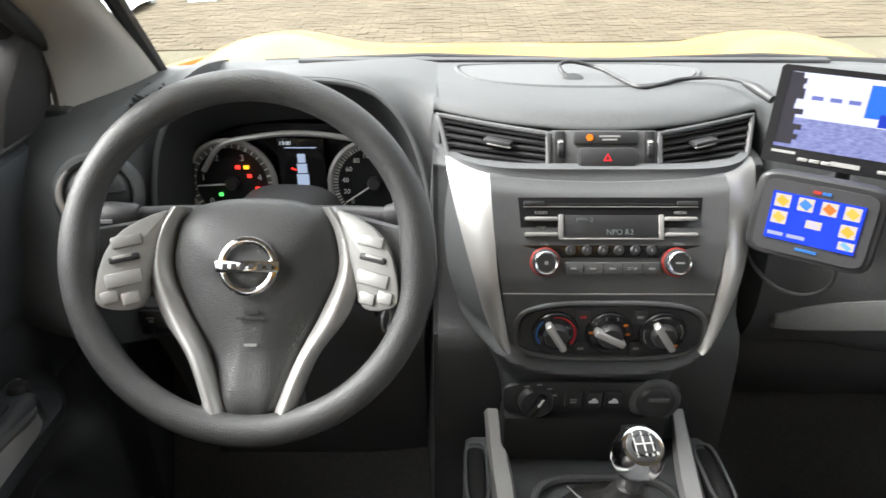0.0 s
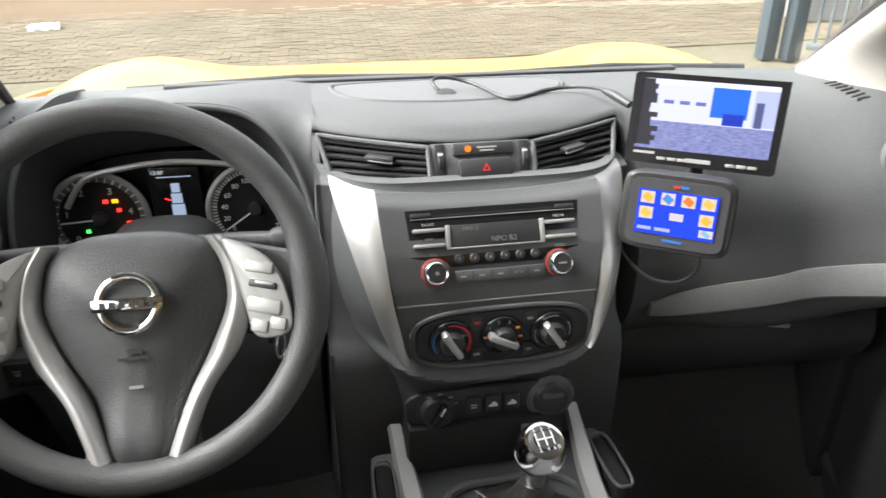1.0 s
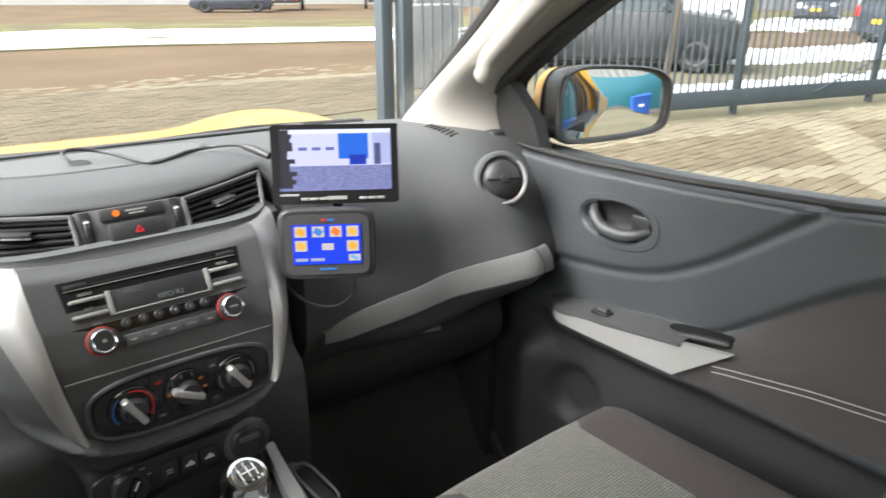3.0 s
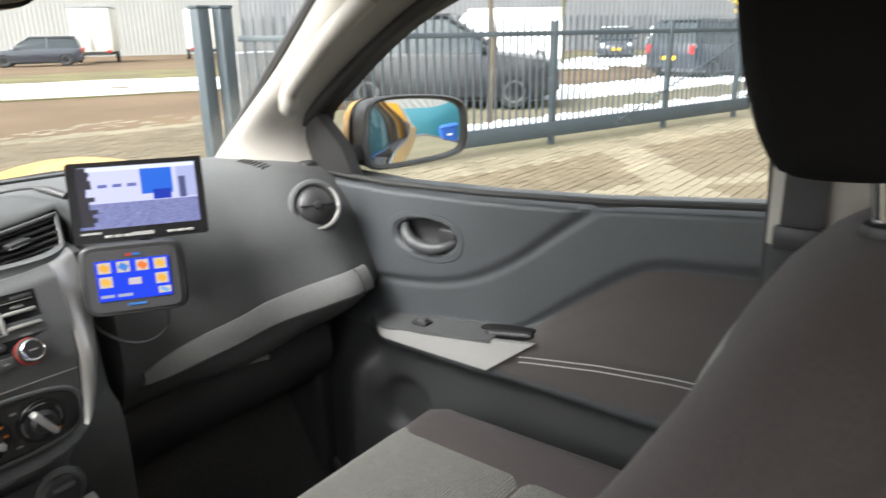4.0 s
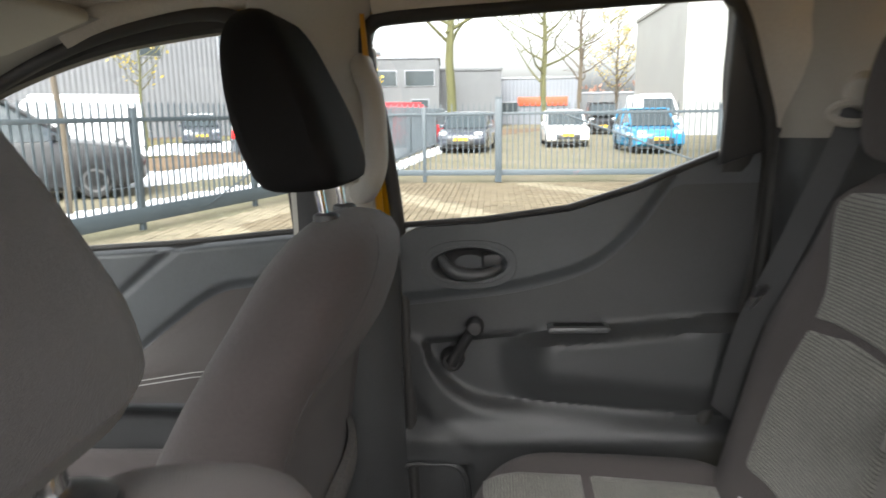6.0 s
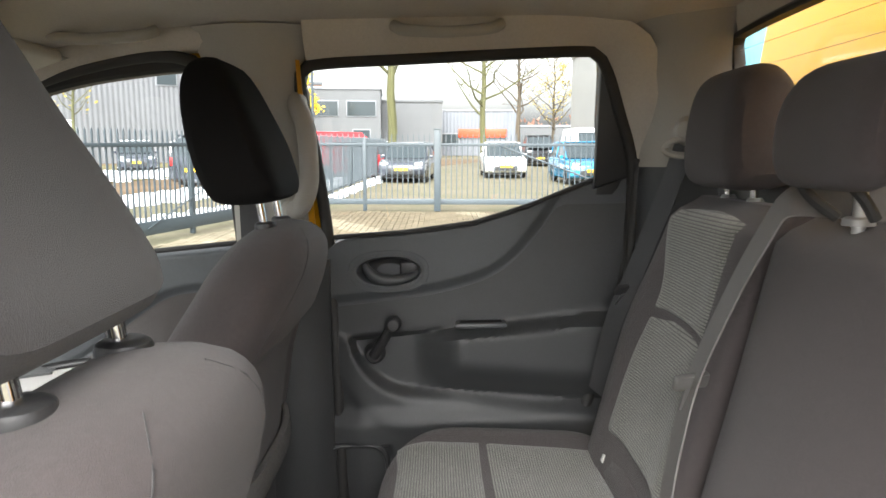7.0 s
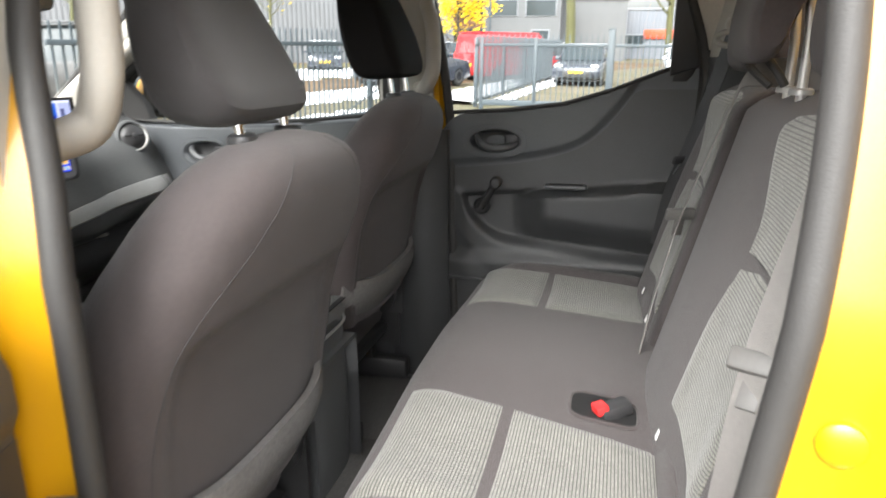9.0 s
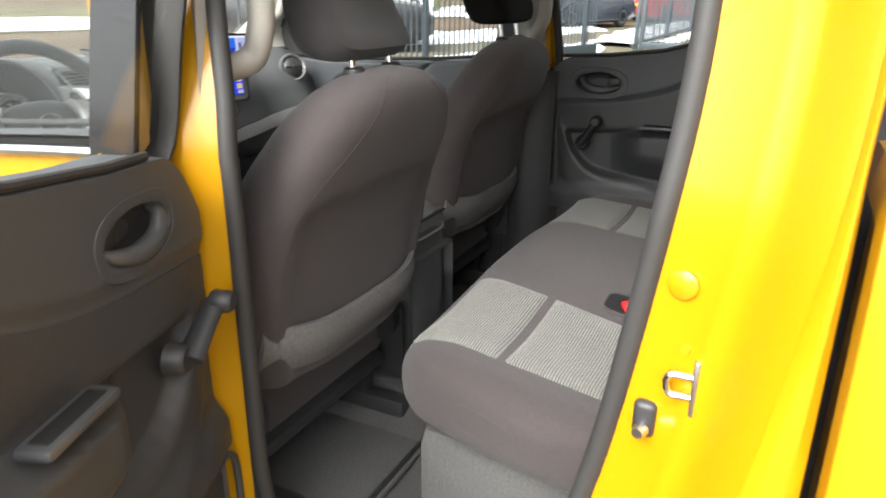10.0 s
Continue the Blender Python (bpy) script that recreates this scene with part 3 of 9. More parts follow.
tagged(put("wall_north", loft(ringsW, caps=False), REARTRIM, solid=False), "grey trimmed rear wall of the cab", "cab wall", kind="structure").matrix_basis = CARM
win = thing("window_1", "rear cab window with heating wires looking onto a yellow load-bed cover", "window", kind="structure")
part("window_frame", band([(x, back_y(z) + 0.004, z) for x, z in grown(BACKWIN, 0.004)], [(x * 0.99, back_y(z) + 0.004, 1.516 + (z - 1.516) * 0.965) for x, z in BACKWIN], (0, -0.02, 0)), RUBBER, win)
pane = part("pane", prism(BACKWIN, lambda a, b: (a, back_y(b) - 0.01, b), (0, -0.004, 0)), PANE, win, smooth=0)
pane.visible_shadow = False
for i in range(6):
    z = 1.425 + i * 0.036
    part("heating_wire", tube([(-0.5, back_y(z) - 0.008, z), (0.5, back_y(z) - 0.008, z)], 0.0004, 5), GREYPRINT, win)

def header(u, v):
    x = 0.47 * u
    return x, -0.899 + 0.03 * v * v, 1.647 - 0.012 * abs(u) ** 4 + 0.05 * v


tagged(put("trim_rear_header", sheet(header, lin(-1, 1, 21), lin(0, 1, 6), (0, -0.004, 0.012)), LINER), "beige cloth-covered header over the rear window", "headliner", kind="structure").matrix_basis = CARM

# yellow cover behind the cab and the side of the load bed
cover = thing("load_bed_cover", "glossy yellow hard cover over the pickup bed behind the cab", "bed cover")
part("front_wall", sheet(lambda u, v: (0.79 * u, -0.985 - 0.02 * abs(u) ** 3 - 0.12 * v, 1.12 + 0.72 * v), lin(-1, 1, 21), lin(0, 1, 13), (0, -0.02, 0)), COVERYEL, cover)
part("roof", sheet(lambda u, v: (0.79 * u, -1.105 - 0.02 * abs(u) ** 3 * (1 - v) - 1.39 * v, 1.84 - 0.05 * abs(u) ** 3), lin(-1, 1, 15), lin(0, 1, 9), (0, 0, -0.02)), COVERYEL, cover)
for s in (-1, 1):
    part("side_wall", sheet(lambda u, v: (s * (0.785 + 0.01 * (1 - v)), -1.05 - 0.1 * v - (1.4 - 0.1 * v) * u, 1.3 + 0.5 * v), lin(0, 1, 9), lin(0, 1, 9), (-s * 0.02, 0, 0)), COVERYEL, cover)
bed = thing("load_bed", "yellow painted pickup bed beside a dark gap to the cab", "pickup bed")
for s in (-1, 1):
    prof = curve([(0.62, 1.3), (0.7, 1.325), (0.765, 1.315), (0.795, 1.27), (0.81, 1.1), (0.82, 0.85), (0.8, 0.6), (0.72, 0.52)], 5)
    rings = []
    for k, (y, cut, inn) in enumerate([(-0.862, 0.06, 0.03), (-0.866, 0.02, 0.008), (-0.884, 0.0, 0.0), (-1.1, 0, 0), (-1.4, 0, 0), (-2.3, 0, 0)]):
        out = 0.06 * ss(-0.88, -1.1, y) if s > 0 else 0.0
        rings.append([(s * (x - inn + out), y, min(z, 1.325 - cut) if z > 1.1 else z) for x, z in prof])
    part("bed_side", loft(rings, caps=False, closed=False), YELLOW, bed, solid=False)
    part("bed_front_edge", sheet(lambda u, v: (s * (0.6 + 0.19 * u), -0.876, 0.55 + 0.72 * v), lin(0, 1, 5), lin(0, 1, 9), (0, -0.01, 0)), YELLOW, bed)
part("bed_floor", box((0, -1.6, 0.75), (1.3, 1.34, 0.04), 0.01), BLACK, bed)

# ---------------------------------------------------------------- doors
BELT_F = [(0.9, 1.242), (0.82, 1.232), (0.7, 1.226), (0.495, 1.228), (0.274, 1.237), (0.086, 1.252), (-0.07, 1.262)]
CREASE_F = curve([(0.274, 1.237), (0.345, 1.185), (0.42, 1.128), (0.5, 1.082), (0.58, 1.058), (0.68, 1.046), (0.811, 1.04), (0.9, 1.042)], 4)
CREASE_F2 = curve([(-0.07, 1.186), (0.093, 1.176), (0.19, 1.168), (0.25, 1.142), (0.33, 1.085), (0.41, 1.025), (0.479, 0.998)], 4)
BELT_R = [(-0.08, 1.258), (-0.14, 1.262), (-0.3, 1.27), (-0.449, 1.287), (-0.57, 1.322), (-0.70, 1.372), (-0.78, 1.4)]
CREASE_R = curve([(-0.08, 1.117), (-0.2, 1.126), (-0.36, 1.144), (-0.486, 1.18), (-0.56, 1.24), (-0.628, 1.33)], 4)


def along(line, y):
    ys, zs = [p[0] for p in line], [p[1] for p in line]
    return float(np.interp(y, ys if ys[0] < ys[-1] else ys[::-1], zs if ys[0] < ys[-1] else zs[::-1]))


def arm_top(y):
    return 0.968 + 0.046 * (0.742 - y) / 0.38


def sewn(y):
    """Height of the stitched edge of the armrest."""
    return float(np.interp(y, [-0.06, 0.143, 0.25, 0.37, 0.44], [1.03, 1.022, 1.012, 0.994, 0.98]))


def relief_front(y, z):
    d = 0.0
    up = along(CREASE_F, y) if y > 0.274 else 9
    k = near(CREASE_F, y, z)
    if z > up:
        d += 0.006 * ss(0, 0.016, k)
    d -= 0.003 * (1 - ss(0, 0.012, k))
    lo = along(CREASE_F2, y)
    k2 = near(CREASE_F2, y, z)
    if z < lo and y < 0.5:
        d -= 0.011 * ss(0.0, 0.02, k2) * ss(0.5, 0.38, y)
    # armrest
    tail = ss(0.775, 0.66, y)
    top = arm_top(y)
    if y > 0.44:
        f = ss(top + 0.004, top - 0.014, z)
    else:
        f = ss(min(1.15, lo - 0.012), sewn(y), z) ** 1.3
    low = float(np.interp(y, [0.2, 0.44, 0.74], [0.938, 0.946, 0.955]))
    f *= 1 - 0.86 * ss(low, low - 0.05, z)
    d += 0.064 * tail * f
    # lower bin and front swell
    d += 0.012 * ss(0.62, 0.82, y) * ss(0.95, 0.8, z)
    d += 0.04 * math.exp(-((y - 0.765) / 0.045) ** 2) * ss(0.93, 0.84, z)
    d -= 0.02 * ss(1.05, 0.6, math.hypot((y - 0.665) / 0.06, (z - 0.79) / 0.065))
    d += 0.035 * ss(0.78, 0.7, z) * ss(0.68, 0.5, y) * ss(-0.05, 0.05, y)
    # dish of the handle
    r = math.hypot((y - 0.612) / 0.073, (z - 1.141) / 0.034)
    d -= 0.03 * ss(1.0, 0.75, r)
    return d


def bay_top(y):
    return float(np.interp(y, [-0.78, -0.71, -0.51, -0.416, -0.334, -0.176], [1.108, 1.103, 1.084, 1.078, 1.064, 1.051]))


def bay_low(y):
    return float(np.interp(y, [-0.78, -0.666, -0.413, -0.31, -0.276, -0.25, -0.228, -0.208, -0.195, -0.184, -0.176, -0.15], [0.872, 0.881, 0.906, 0.913, 0.921, 0.934, 0.952, 0.975, 0.995, 1.02, 1.051, 1.07]))


def relief_rear(y, z):
    d = 0.0
    k = near(CREASE_R, y, z)
    cr = along(CREASE_R, y) if y > -0.628 else 9
    if z > cr:
        d += 0.007 * ss(0, 0.024, k)
    zt, zb = bay_top(y), bay_low(y)
    # sunk bay with its rounded front corner, the arm that grows out of it, the raised lip below
    m = min((zt - z) / 0.016, (z - zb) / 0.02, (-0.176 - y) / 0.016)
    d -= 0.02 * ss(0, 1, m)
    d += 0.066 * ss(-0.31, -0.42, y) * ss(zt, zt - 0.03, z) * ss(zb, zb + 0.1, z) ** 0.8
    d += 0.008 * ss(zb + 0.006, zb - 0.012, z) * ss(-0.13, -0.2, y)
    z2 = float(np.interp(y, [-0.72, -0.632, -0.274, -0.192, -0.139, -0.1], [0.866, 0.866, 0.859, 0.902, 0.981, 1.05]))
    d -= 0.007 * ss(z2 + 0.01, z2 - 0.03, z)
    d += 0.02 * ss(0.9, 0.85, z)
    d -= 0.02 * ss(-0.27, -0.25, y) * ss(-0.115, -0.13, y) * ss(0.815, 0.8, z) * ss(0.6, 0.62, z)
    r = math.hypot((y + 0.268) / 0.07, (z - 1.192) / 0.032)
    d -= 0.03 * ss(1.0, 0.75, r)
    return d


def door_handle(door, s, cy, cz, x):
    """Oval bezel with a pull lever in its dish."""
    o = [(s * (x + 0.004), cy + a, cz + b) for a, b in ellipse(0.088, 0.047, 40, 2.5)]
    i = [(s * (x + 0.004), cy + a, cz + b) for a, b in ellipse(0.071, 0.033, 40, 2.4)]
    h = part("handle_bezel", band(o, i, (-s * 0.012, 0, 0), 0.004), DOORPL, door)
    part("handle_dish", sheet(lambda u, v: (s * (x + 0.024 - 0.018 * u ** 3), cy + 0.073 * u * math.cos(v), cz + 0.035 * u * math.sin(v)), lin(0.0, 1, 6), lin(0, 2 * math.pi, 33), (s * 0.003, 0, 0)), BLACK, h)
    path = curve([(s * (x + 0.012), cy + 0.052, cz + 0.018), (s * (x - 0.004), cy + 0.046, cz + 0.006), (s * (x - 0.008), cy + 0.026, cz - 0.013), (s * (x - 0.008), cy - 0.01, cz - 0.019), (s * (x - 0.004), cy - 0.04, cz - 0.014), (s * (x + 0.008), cy - 0.06, cz - 0.006)], 6)
    k = len(path)
    part("handle_lever", tube(path, [0.006 + 0.006 * math.sin(math.pi * j / (k - 1)) for j in range(k)], 10), DOORARM, h)
    part("lever_block", box((s * (x + 0.01), cy - 0.042, cz + 0.004), (0.012, 0.038, 0.028), 0.006, 3), BLACK, h)


def window_loop_front(rear=0.05):
    return evenly(curve([(0.86, 1.238), (0.86, 1.33), (0.8, 1.385), (0.6, 1.505), (0.38, 1.575), (0.2, 1.602), (rear + 0.04, 1.607), (rear + 0.005, 1.59), (rear, 1.45), (rear, 1.252), (0.274, 1.235), (0.495, 1.226), (0.72, 1.224)], 6, True), 90)


def window_loop_rear():
    return evenly(curve([(-0.138, 1.248), (-0.126, 1.4), (-0.115, 1.565), (-0.12, 1.6), (-0.145, 1.613), (-0.3, 1.62), (-0.65, 1.63), (-0.688, 1.626), (-0.702, 1.606), (-0.703, 1.5), (-0.704, 1.356), (-0.57, 1.308), (-0.449, 1.273), (-0.3, 1.256)], 6, True), 90)


def door(s, which, name, label, m=None, y_front=None):
    d = thing(name, label, "car door", "cab doors", m)
    front = which == "front"
    belt = BELT_F if front else BELT_R
    relief = relief_front if front else relief_rear
    ya, yb = (0.9, -0.06) if front else (y_front or -0.1, -0.79 if s > 0 else -0.765)
    X = 0.70 if front else 0.69
    nu, nv = (230, 170) if s > 0 or not front else (110, 80)

    def fn(u, v):
        y = ya + (yb - ya) * u
        top = along(belt, y) - (0 if front else 0.085 * max(0.0, 1 - (ya - y) / 0.085) ** 2.2)
        low = 0.46 if front else min(along(CREASE_R, y), along(BELT_R, y) - 0.02) - 0.012
        z = low + (top - low) * v
        x = X - relief(y, z) + 0.03 * ss(0.985, 1.0, v)
        return s * x, y, z
    part("trim_panel", sheet(fn, lin(0, 1, nu), lin(0, 1, nv), (s * 0.05, 0, 0)), DOORPL, d, "dark grey grained plastic door lining")
    # skin, glass, frame
    loop = window_loop_front(0.05 if s > 0 else -0.03) if front else window_loop_rear()
    y0, y1 = (0.97, -0.1) if front else ((y_front or -0.1) - 0.03, -0.79)
    part("outer_skin", sheet(lambda u, v: (s * (0.79 - 0.03 * (1 - v) ** 3 - 0.02 * abs(2 * v - 1.2) ** 2 + (0.05 * ss(1.0, 0.72, v) if s > 0 else 0)), y0 + (y1 - y0) * u, 0.44 + (along(belt, y0 + (y1 - y0) * u) - 0.028 - 0.44) * v), lin(0, 1, 13), lin(0, 1, 17), (-s * 0.02, 0, 0)), YELLOW, d, "yellow painted door skin")
    part("belt_moulding", tube([(s * 0.783, y0 + (y1 - y0) * t, along(belt, y0 + (y1 - y0) * t) - 0.02) for t in lin(0.02, 0.98, 16)], 0.009, 8), CHROME if front else BLACK, d, "bright chrome belt strip" if front else "")
    out = grown(loop, 0.03 if front else 0.05 if s > 0 else 0.013)
    fr = part("window_frame", band([(s * (glass_x(z) + 0.02), y, z) for y, z in out], [(s * (glass_x(z) + 0.02), y, z) for y, z in loop], (-s * 0.034, 0, 0), 0.006), RUBBER, d, "black rubber-lined window frame")
    p = part("pane", loft([[(s * (glass_x(z) + 0.008), y, z) for y, z in loop], [(s * (glass_x(z) + 0.012), y, z) for y, z in loop]]), PANE, d, smooth=0)
    p.visible_shadow = False
    part("window_gasket", tube([(s * (0.7 if front else 0.69), yy, along(belt, yy) + 0.004) for yy in lin(ya - (0.03 if front or s > 0 else 0.1), yb + 0.05, 26)], 0.0055, 8), RUBBER, fr)
    if front:
        part("door_post", sheet(lambda u, v: (s * (side_x(1.2 + 0.4 * v, 0.785) + 0.012), -0.015 - 0.08 * u, 1.2 + 0.4 * v), lin(0, 1, 7), lin(0, 1, 9), (-s * 0.008, 0, 0)), GLOSSBLK, d, "black centre post cover")
        door_handle(d, s, 0.612, 1.141, X)
        # corner cover in front of the glass
        part("corner_cover", prism([(0.9, 1.236), (0.9, 1.4), (0.865, 1.37), (0.8, 1.29), (0.785, 1.232)], lambda a, b: (s * (glass_x(b) + 0.0), a, b), (-s * 0.03, 0, 0), 0.008), RUBBER, d)
        # cloth insert on the upper side of the armrest
        part("cloth_insert", sheet(lambda u, v: (lambda y: (lambda z: (s * (X - relief_front(y, z) - 0.003 * min(1, 8 * v, 8 * (1 - v))), y, z))(0.945 + (along(CREASE_F2, y) - 0.022 - 0.945) * v))(0.425 - 0.47 * u), lin(0, 1, 90), lin(0, 1, 60), (s * 0.006, 0, 0)), CLOTHMID, d, "dark brown cloth insert with double stitching")
        for k in (0.006, 0.015):
            part("stitching", tube([(s * (X - relief_front(y, sewn(y) - k) - 0.0035), y, sewn(y) - k) for y in lin(0.385, -0.03, 40)], 0.0011, 5), GREYPRINT, d)
        dy, dz = (0.0, 0.0) if s > 0 else (-0.05, 0.018)
        part("switch_pad", sheet(lambda u, v: (s * (X - 0.064 * ss(0.775, 0.66, 0.735 - 0.3 * u) * (1 - v) - 0.002), 0.735 - 0.3 * u + dy, arm_top(0.735 - 0.3 * u) + 0.003 * v + dz), lin(0, 1, 19), lin(0, 1, 7), (0, 0, -0.006)), PANEL, d)
        for (yy, n) in (((0.6, 1),) if s > 0 else ((0.66, 0), (0.56, 1), (0.52, 1))):
            rk = part("window_switch", box((s * (X - 0.036), yy + dy, arm_top(yy) + 0.004 + dz), (0.022, 0.034, 0.008), 0.004), BLACK, d)
            part("switch_rocker", box((s * (X - 0.036), yy - 0.002 + dy, arm_top(yy) + 0.009 + dz), (0.012, 0.02, 0.008), 0.003), PANEL if n else BLACK, rk)
        def wedge(u, v):
            yu, yl = 0.742 - 0.384 * u, 0.742 - 0.302 * u
            zu, zl = arm_top(yu) - 0.001, 0.956 - 0.004 * u
            y, z = yl + (yu - yl) * v, zl + (zu - zl) * v
            return s * (X - 0.066 * ss(0.775, 0.66, y) - 0.004 + 0.01 * u * v + 0.012 * (1 - u) ** 6), y + dy, z + dz
        part("silver_trim", sheet(wedge, lin(0, 1, 24), lin(0, 1, 8), (s * 0.01, 0, 0)), SILVER, d, "satin silver armrest blade")
        if s < 0:
            part("armrest_body", box((s * (X - 0.03), 0.42, 0.98), (0.06, 0.46, 0.05), 0.014, 3), DOORPL, d)
            part("mirror_knob", lathe([(0.0, 0.016), (0.008, 0.016), (0.011, 0.012), (0.012, 0.003), (0.016, 0.0)], 24, Matrix.Translation((s * (X - 0.034), 0.645, arm_top(0.695) + 0.022))), BLACK, d)
        # no hollow here: a thin plate painted with the scoop's shade
        part("pull_cup", prism(ellipse(0.052, 0.015, 32, 3, (0.43 + dy, X - 0.016)), lambda a, b: (s * b, a, arm_top(a - dy) + 0.003 + dz), (0, 0, 0.0015)), DEEP, d, "flat plate coloured as the shade of a scoop behind the pull bar")
        part("pull_bar", tube(curve([(s * (X - 0.036), 0.46 + dy, arm_top(0.46) - 0.001 + dz), (s * (X - 0.034), 0.42 + dy, arm_top(0.42) + 0.001 + dz), (s * (X - 0.03), 0.375 + dy, arm_top(0.375) + 0.001 + dz)], 6), [0.003] + [0.0065] * 11 + [0.004], 10), BLACK, d)
        part("speaker_grille", lathe([(0, 0.012), (0.05, 0.01), (0.068, 0.004), (0.072, 0.0)], 32, aim((s * (X - 0.05), 0.6, 0.66), (-s, 0, 0.1))), BLACK, d)
        # lower moulding; its dark colour carries the shadow of the armrest
        part("lower_panel", sheet(lambda u, v: (lambda y: (lambda z: (s * (X - relief_front(y, z) - 0.004 * min(1, 12 * v, 30 * (1 - v))), y, z))(0.47 + (float(np.interp(y, [0.0, 0.2, 0.44, 0.74, 0.88], [0.9, 0.912, 0.922, 0.936, 0.94])) - 0.47) * v))(0.87 - 0.91 * u), lin(0, 1, 90), lin(0, 1, 60), (s * 0.006, 0, 0)), DOORSHADE, d, "moulded door bin, coloured darker for the shade below the armrest")
        part("bin_lip", tube([(s * (X - 0.035 - 0.02 * math.sin(math.pi * t)), 0.55 - 0.55 * t, 0.79 + 0.01 * t) for t in lin(0, 1, 14)], 0.012, 8), DOORLOW, d)
    else:
        door_handle(d, s, -0.268, 1.192, X)
        # same lining below the crease, with the shade there put into a darker plastic
        part("lower_lining", sheet(lambda u, v: (lambda y: (lambda z: (s * (X - relief_rear(y, z) - 0.001), y, z))(0.46 + (min(along(CREASE_R, y), along(BELT_R, y) - 0.02) - 0.464) * v))(ya + (yb - ya) * u), lin(0, 1, 130), lin(0, 1, 110), (s * 0.004, 0, 0)), DOORLOW, d, "lower half of the door lining, coloured darker for its shade")
        arm = part("pull_pocket", box((s * (X - 0.03), -0.46, 1.079), (0.036, 0.108, 0.012), 0.005), DOORARM, d)
        part("pocket_well", box((s * (X - 0.03), -0.46, 1.082), (0.022, 0.09, 0.008), 0.003), DEEP, arm)
        hub, tip = Vector((s * (X - 0.012), -0.232, 1.014)), Vector((s * (X - 0.03), -0.277 if s > 0 else -0.158, 1.086 if s > 0 else 1.062))
        c = part("window_crank", lathe([(0.0, 0.026), (0.015, 0.025), (0.019, 0.021), (0.021, 0.008), (0.023, 0.0), (0.0, 0.0)], 24, aim(hub + Vector((s * 0.014, 0, 0)), (-s, 0, 0))), BLACK, d, "black plastic window crank")
        part("crank_arm", tube([hub + Vector((-s * 0.012, 0, 0)), hub.lerp(tip, 0.5) + Vector((-s * 0.006, 0, 0)), tip], [0.019, 0.0165, 0.0155], 14, flat=0.6), BLACK, c)
        part("crank_knob", lathe([(0.0, 0.03), (0.011, 0.029), (0.015, 0.024), (0.016, 0.004), (0.014, 0.0), (0, 0)], 20, aim(tip + Vector((s * 0.004, 0, 0)), (-s, 0, 0))), BLACK, c)
        part("corner_panel", prism([(-0.7, 1.358), (-0.7, 1.612), (-0.716, 1.614), (-0.75, 1.54), (-0.78, 1.45), (-0.8, 1.4), (-0.8, 1.388)], lambda a, b: (s * (glass_x(b) - 0.012), a, b), (-s * 0.016, 0, 0), 0.005), BLACK, d)
        part("map_pocket_rim", tube([(s * (X - 0.012), -0.185 + a, 0.71 + b) for a, b in ellipse(0.07, 0.1, 36, 4)], 0.006, 8, True), DOORLOW, d)
    return d


door(1, "front", "door_1", "closed front passenger door with dark plastic lining and a silver armrest blade")
door(1, "rear", "door_2", "closed rear door with dark plastic lining and a window crank")
door(-1, "front", "door_3", "closed front driver's door, yellow outside, with power window switches")
HINGE = (-0.70, -0.09, 0.0)
door(-1, "rear", "door_4", "rear door standing wide open, dark lining with crank and pull pocket", Matrix.Translation((0, 0, -0.015)) @ Matrix.Translation(HINGE) @ Matrix.Rotation(radians(-69.5), 4, "Z") @ Matrix.Translation([-c for c in HINGE]), y_front=-0.125)

# windscreen
def screen(u, v):
    return u * (0.635 - 0.1 * v), 1.22 - 0.09 * u * u - 0.56 * v, 1.235 + 0.41 * v
wind = thing("window_2", "clear laminated windscreen above the dashboard", "windscreen", kind="structure")
wp = part("pane", sheet(screen, lin(-1, 1, 17), lin(0, 1, 9), (0, 0.003, 0.004)), PANE, wind)
wp.visible_shadow = False
part("window_frame", tube([screen(-1, t) for t in lin(1, 0, 8)] + [screen(u, 0) for u in lin(-0.95, 0.95, 24)] + [screen(1, t) for t in lin(0, 1, 8)], 0.012, 8), RUBBER, wind)
part("top_rail", tube([screen(u, 1) for u in lin(-1, 1, 24)], 0.02, 8), LINER, wind)

# ---------------------------------------------------------------- dashboard
SEC = {
    "end": [(1.15, 1.25), (1.03, 1.262), (0.9, 1.255), (0.845, 1.232), (0.795, 1.18), (0.765, 1.12), (0.745, 1.085), (0.735, 1.05), (0.75, 1.022), (0.83, 0.95), (1.0, 0.86), (1.06, 0.6)],
    "vent": [(1.18, 1.25), (1.05, 1.265), (0.9, 1.262), (0.835, 1.24), (0.775, 1.18), (0.74, 1.115), (0.715, 1.078), (0.7, 1.045), (0.715, 1.018), (0.83, 0.95), (1.0, 0.86), (1.06, 0.6)],
    "bag": [(1.21, 1.25), (1.08, 1.263), (0.95, 1.26), (0.875, 1.23), (0.815, 1.16), (0.79, 1.085), (0.78, 1.025), (0.788, 0.978), (0.812, 0.94), (0.9, 0.912), (1.02, 0.85), (1.06, 0.6)],
    "flank": [(1.235, 1.25), (1.1, 1.262), (0.98, 1.267), (0.92, 1.262), (0.885, 1.235), (0.862, 1.18), (0.845, 1.1), (0.84, 1.03), (0.85, 0.96), (0.9, 0.9), (1.02, 0.85), (1.06, 0.6)],
    "plain": [(1.23, 1.25), (1.1, 1.265), (0.99, 1.273), (0.94, 1.267), (0.912, 1.248), (0.89, 1.2), (0.872, 1.15), (0.852, 1.06), (0.842, 1.02), (0.83, 0.97), (0.84, 0.9), (0.95, 0.6)],
}
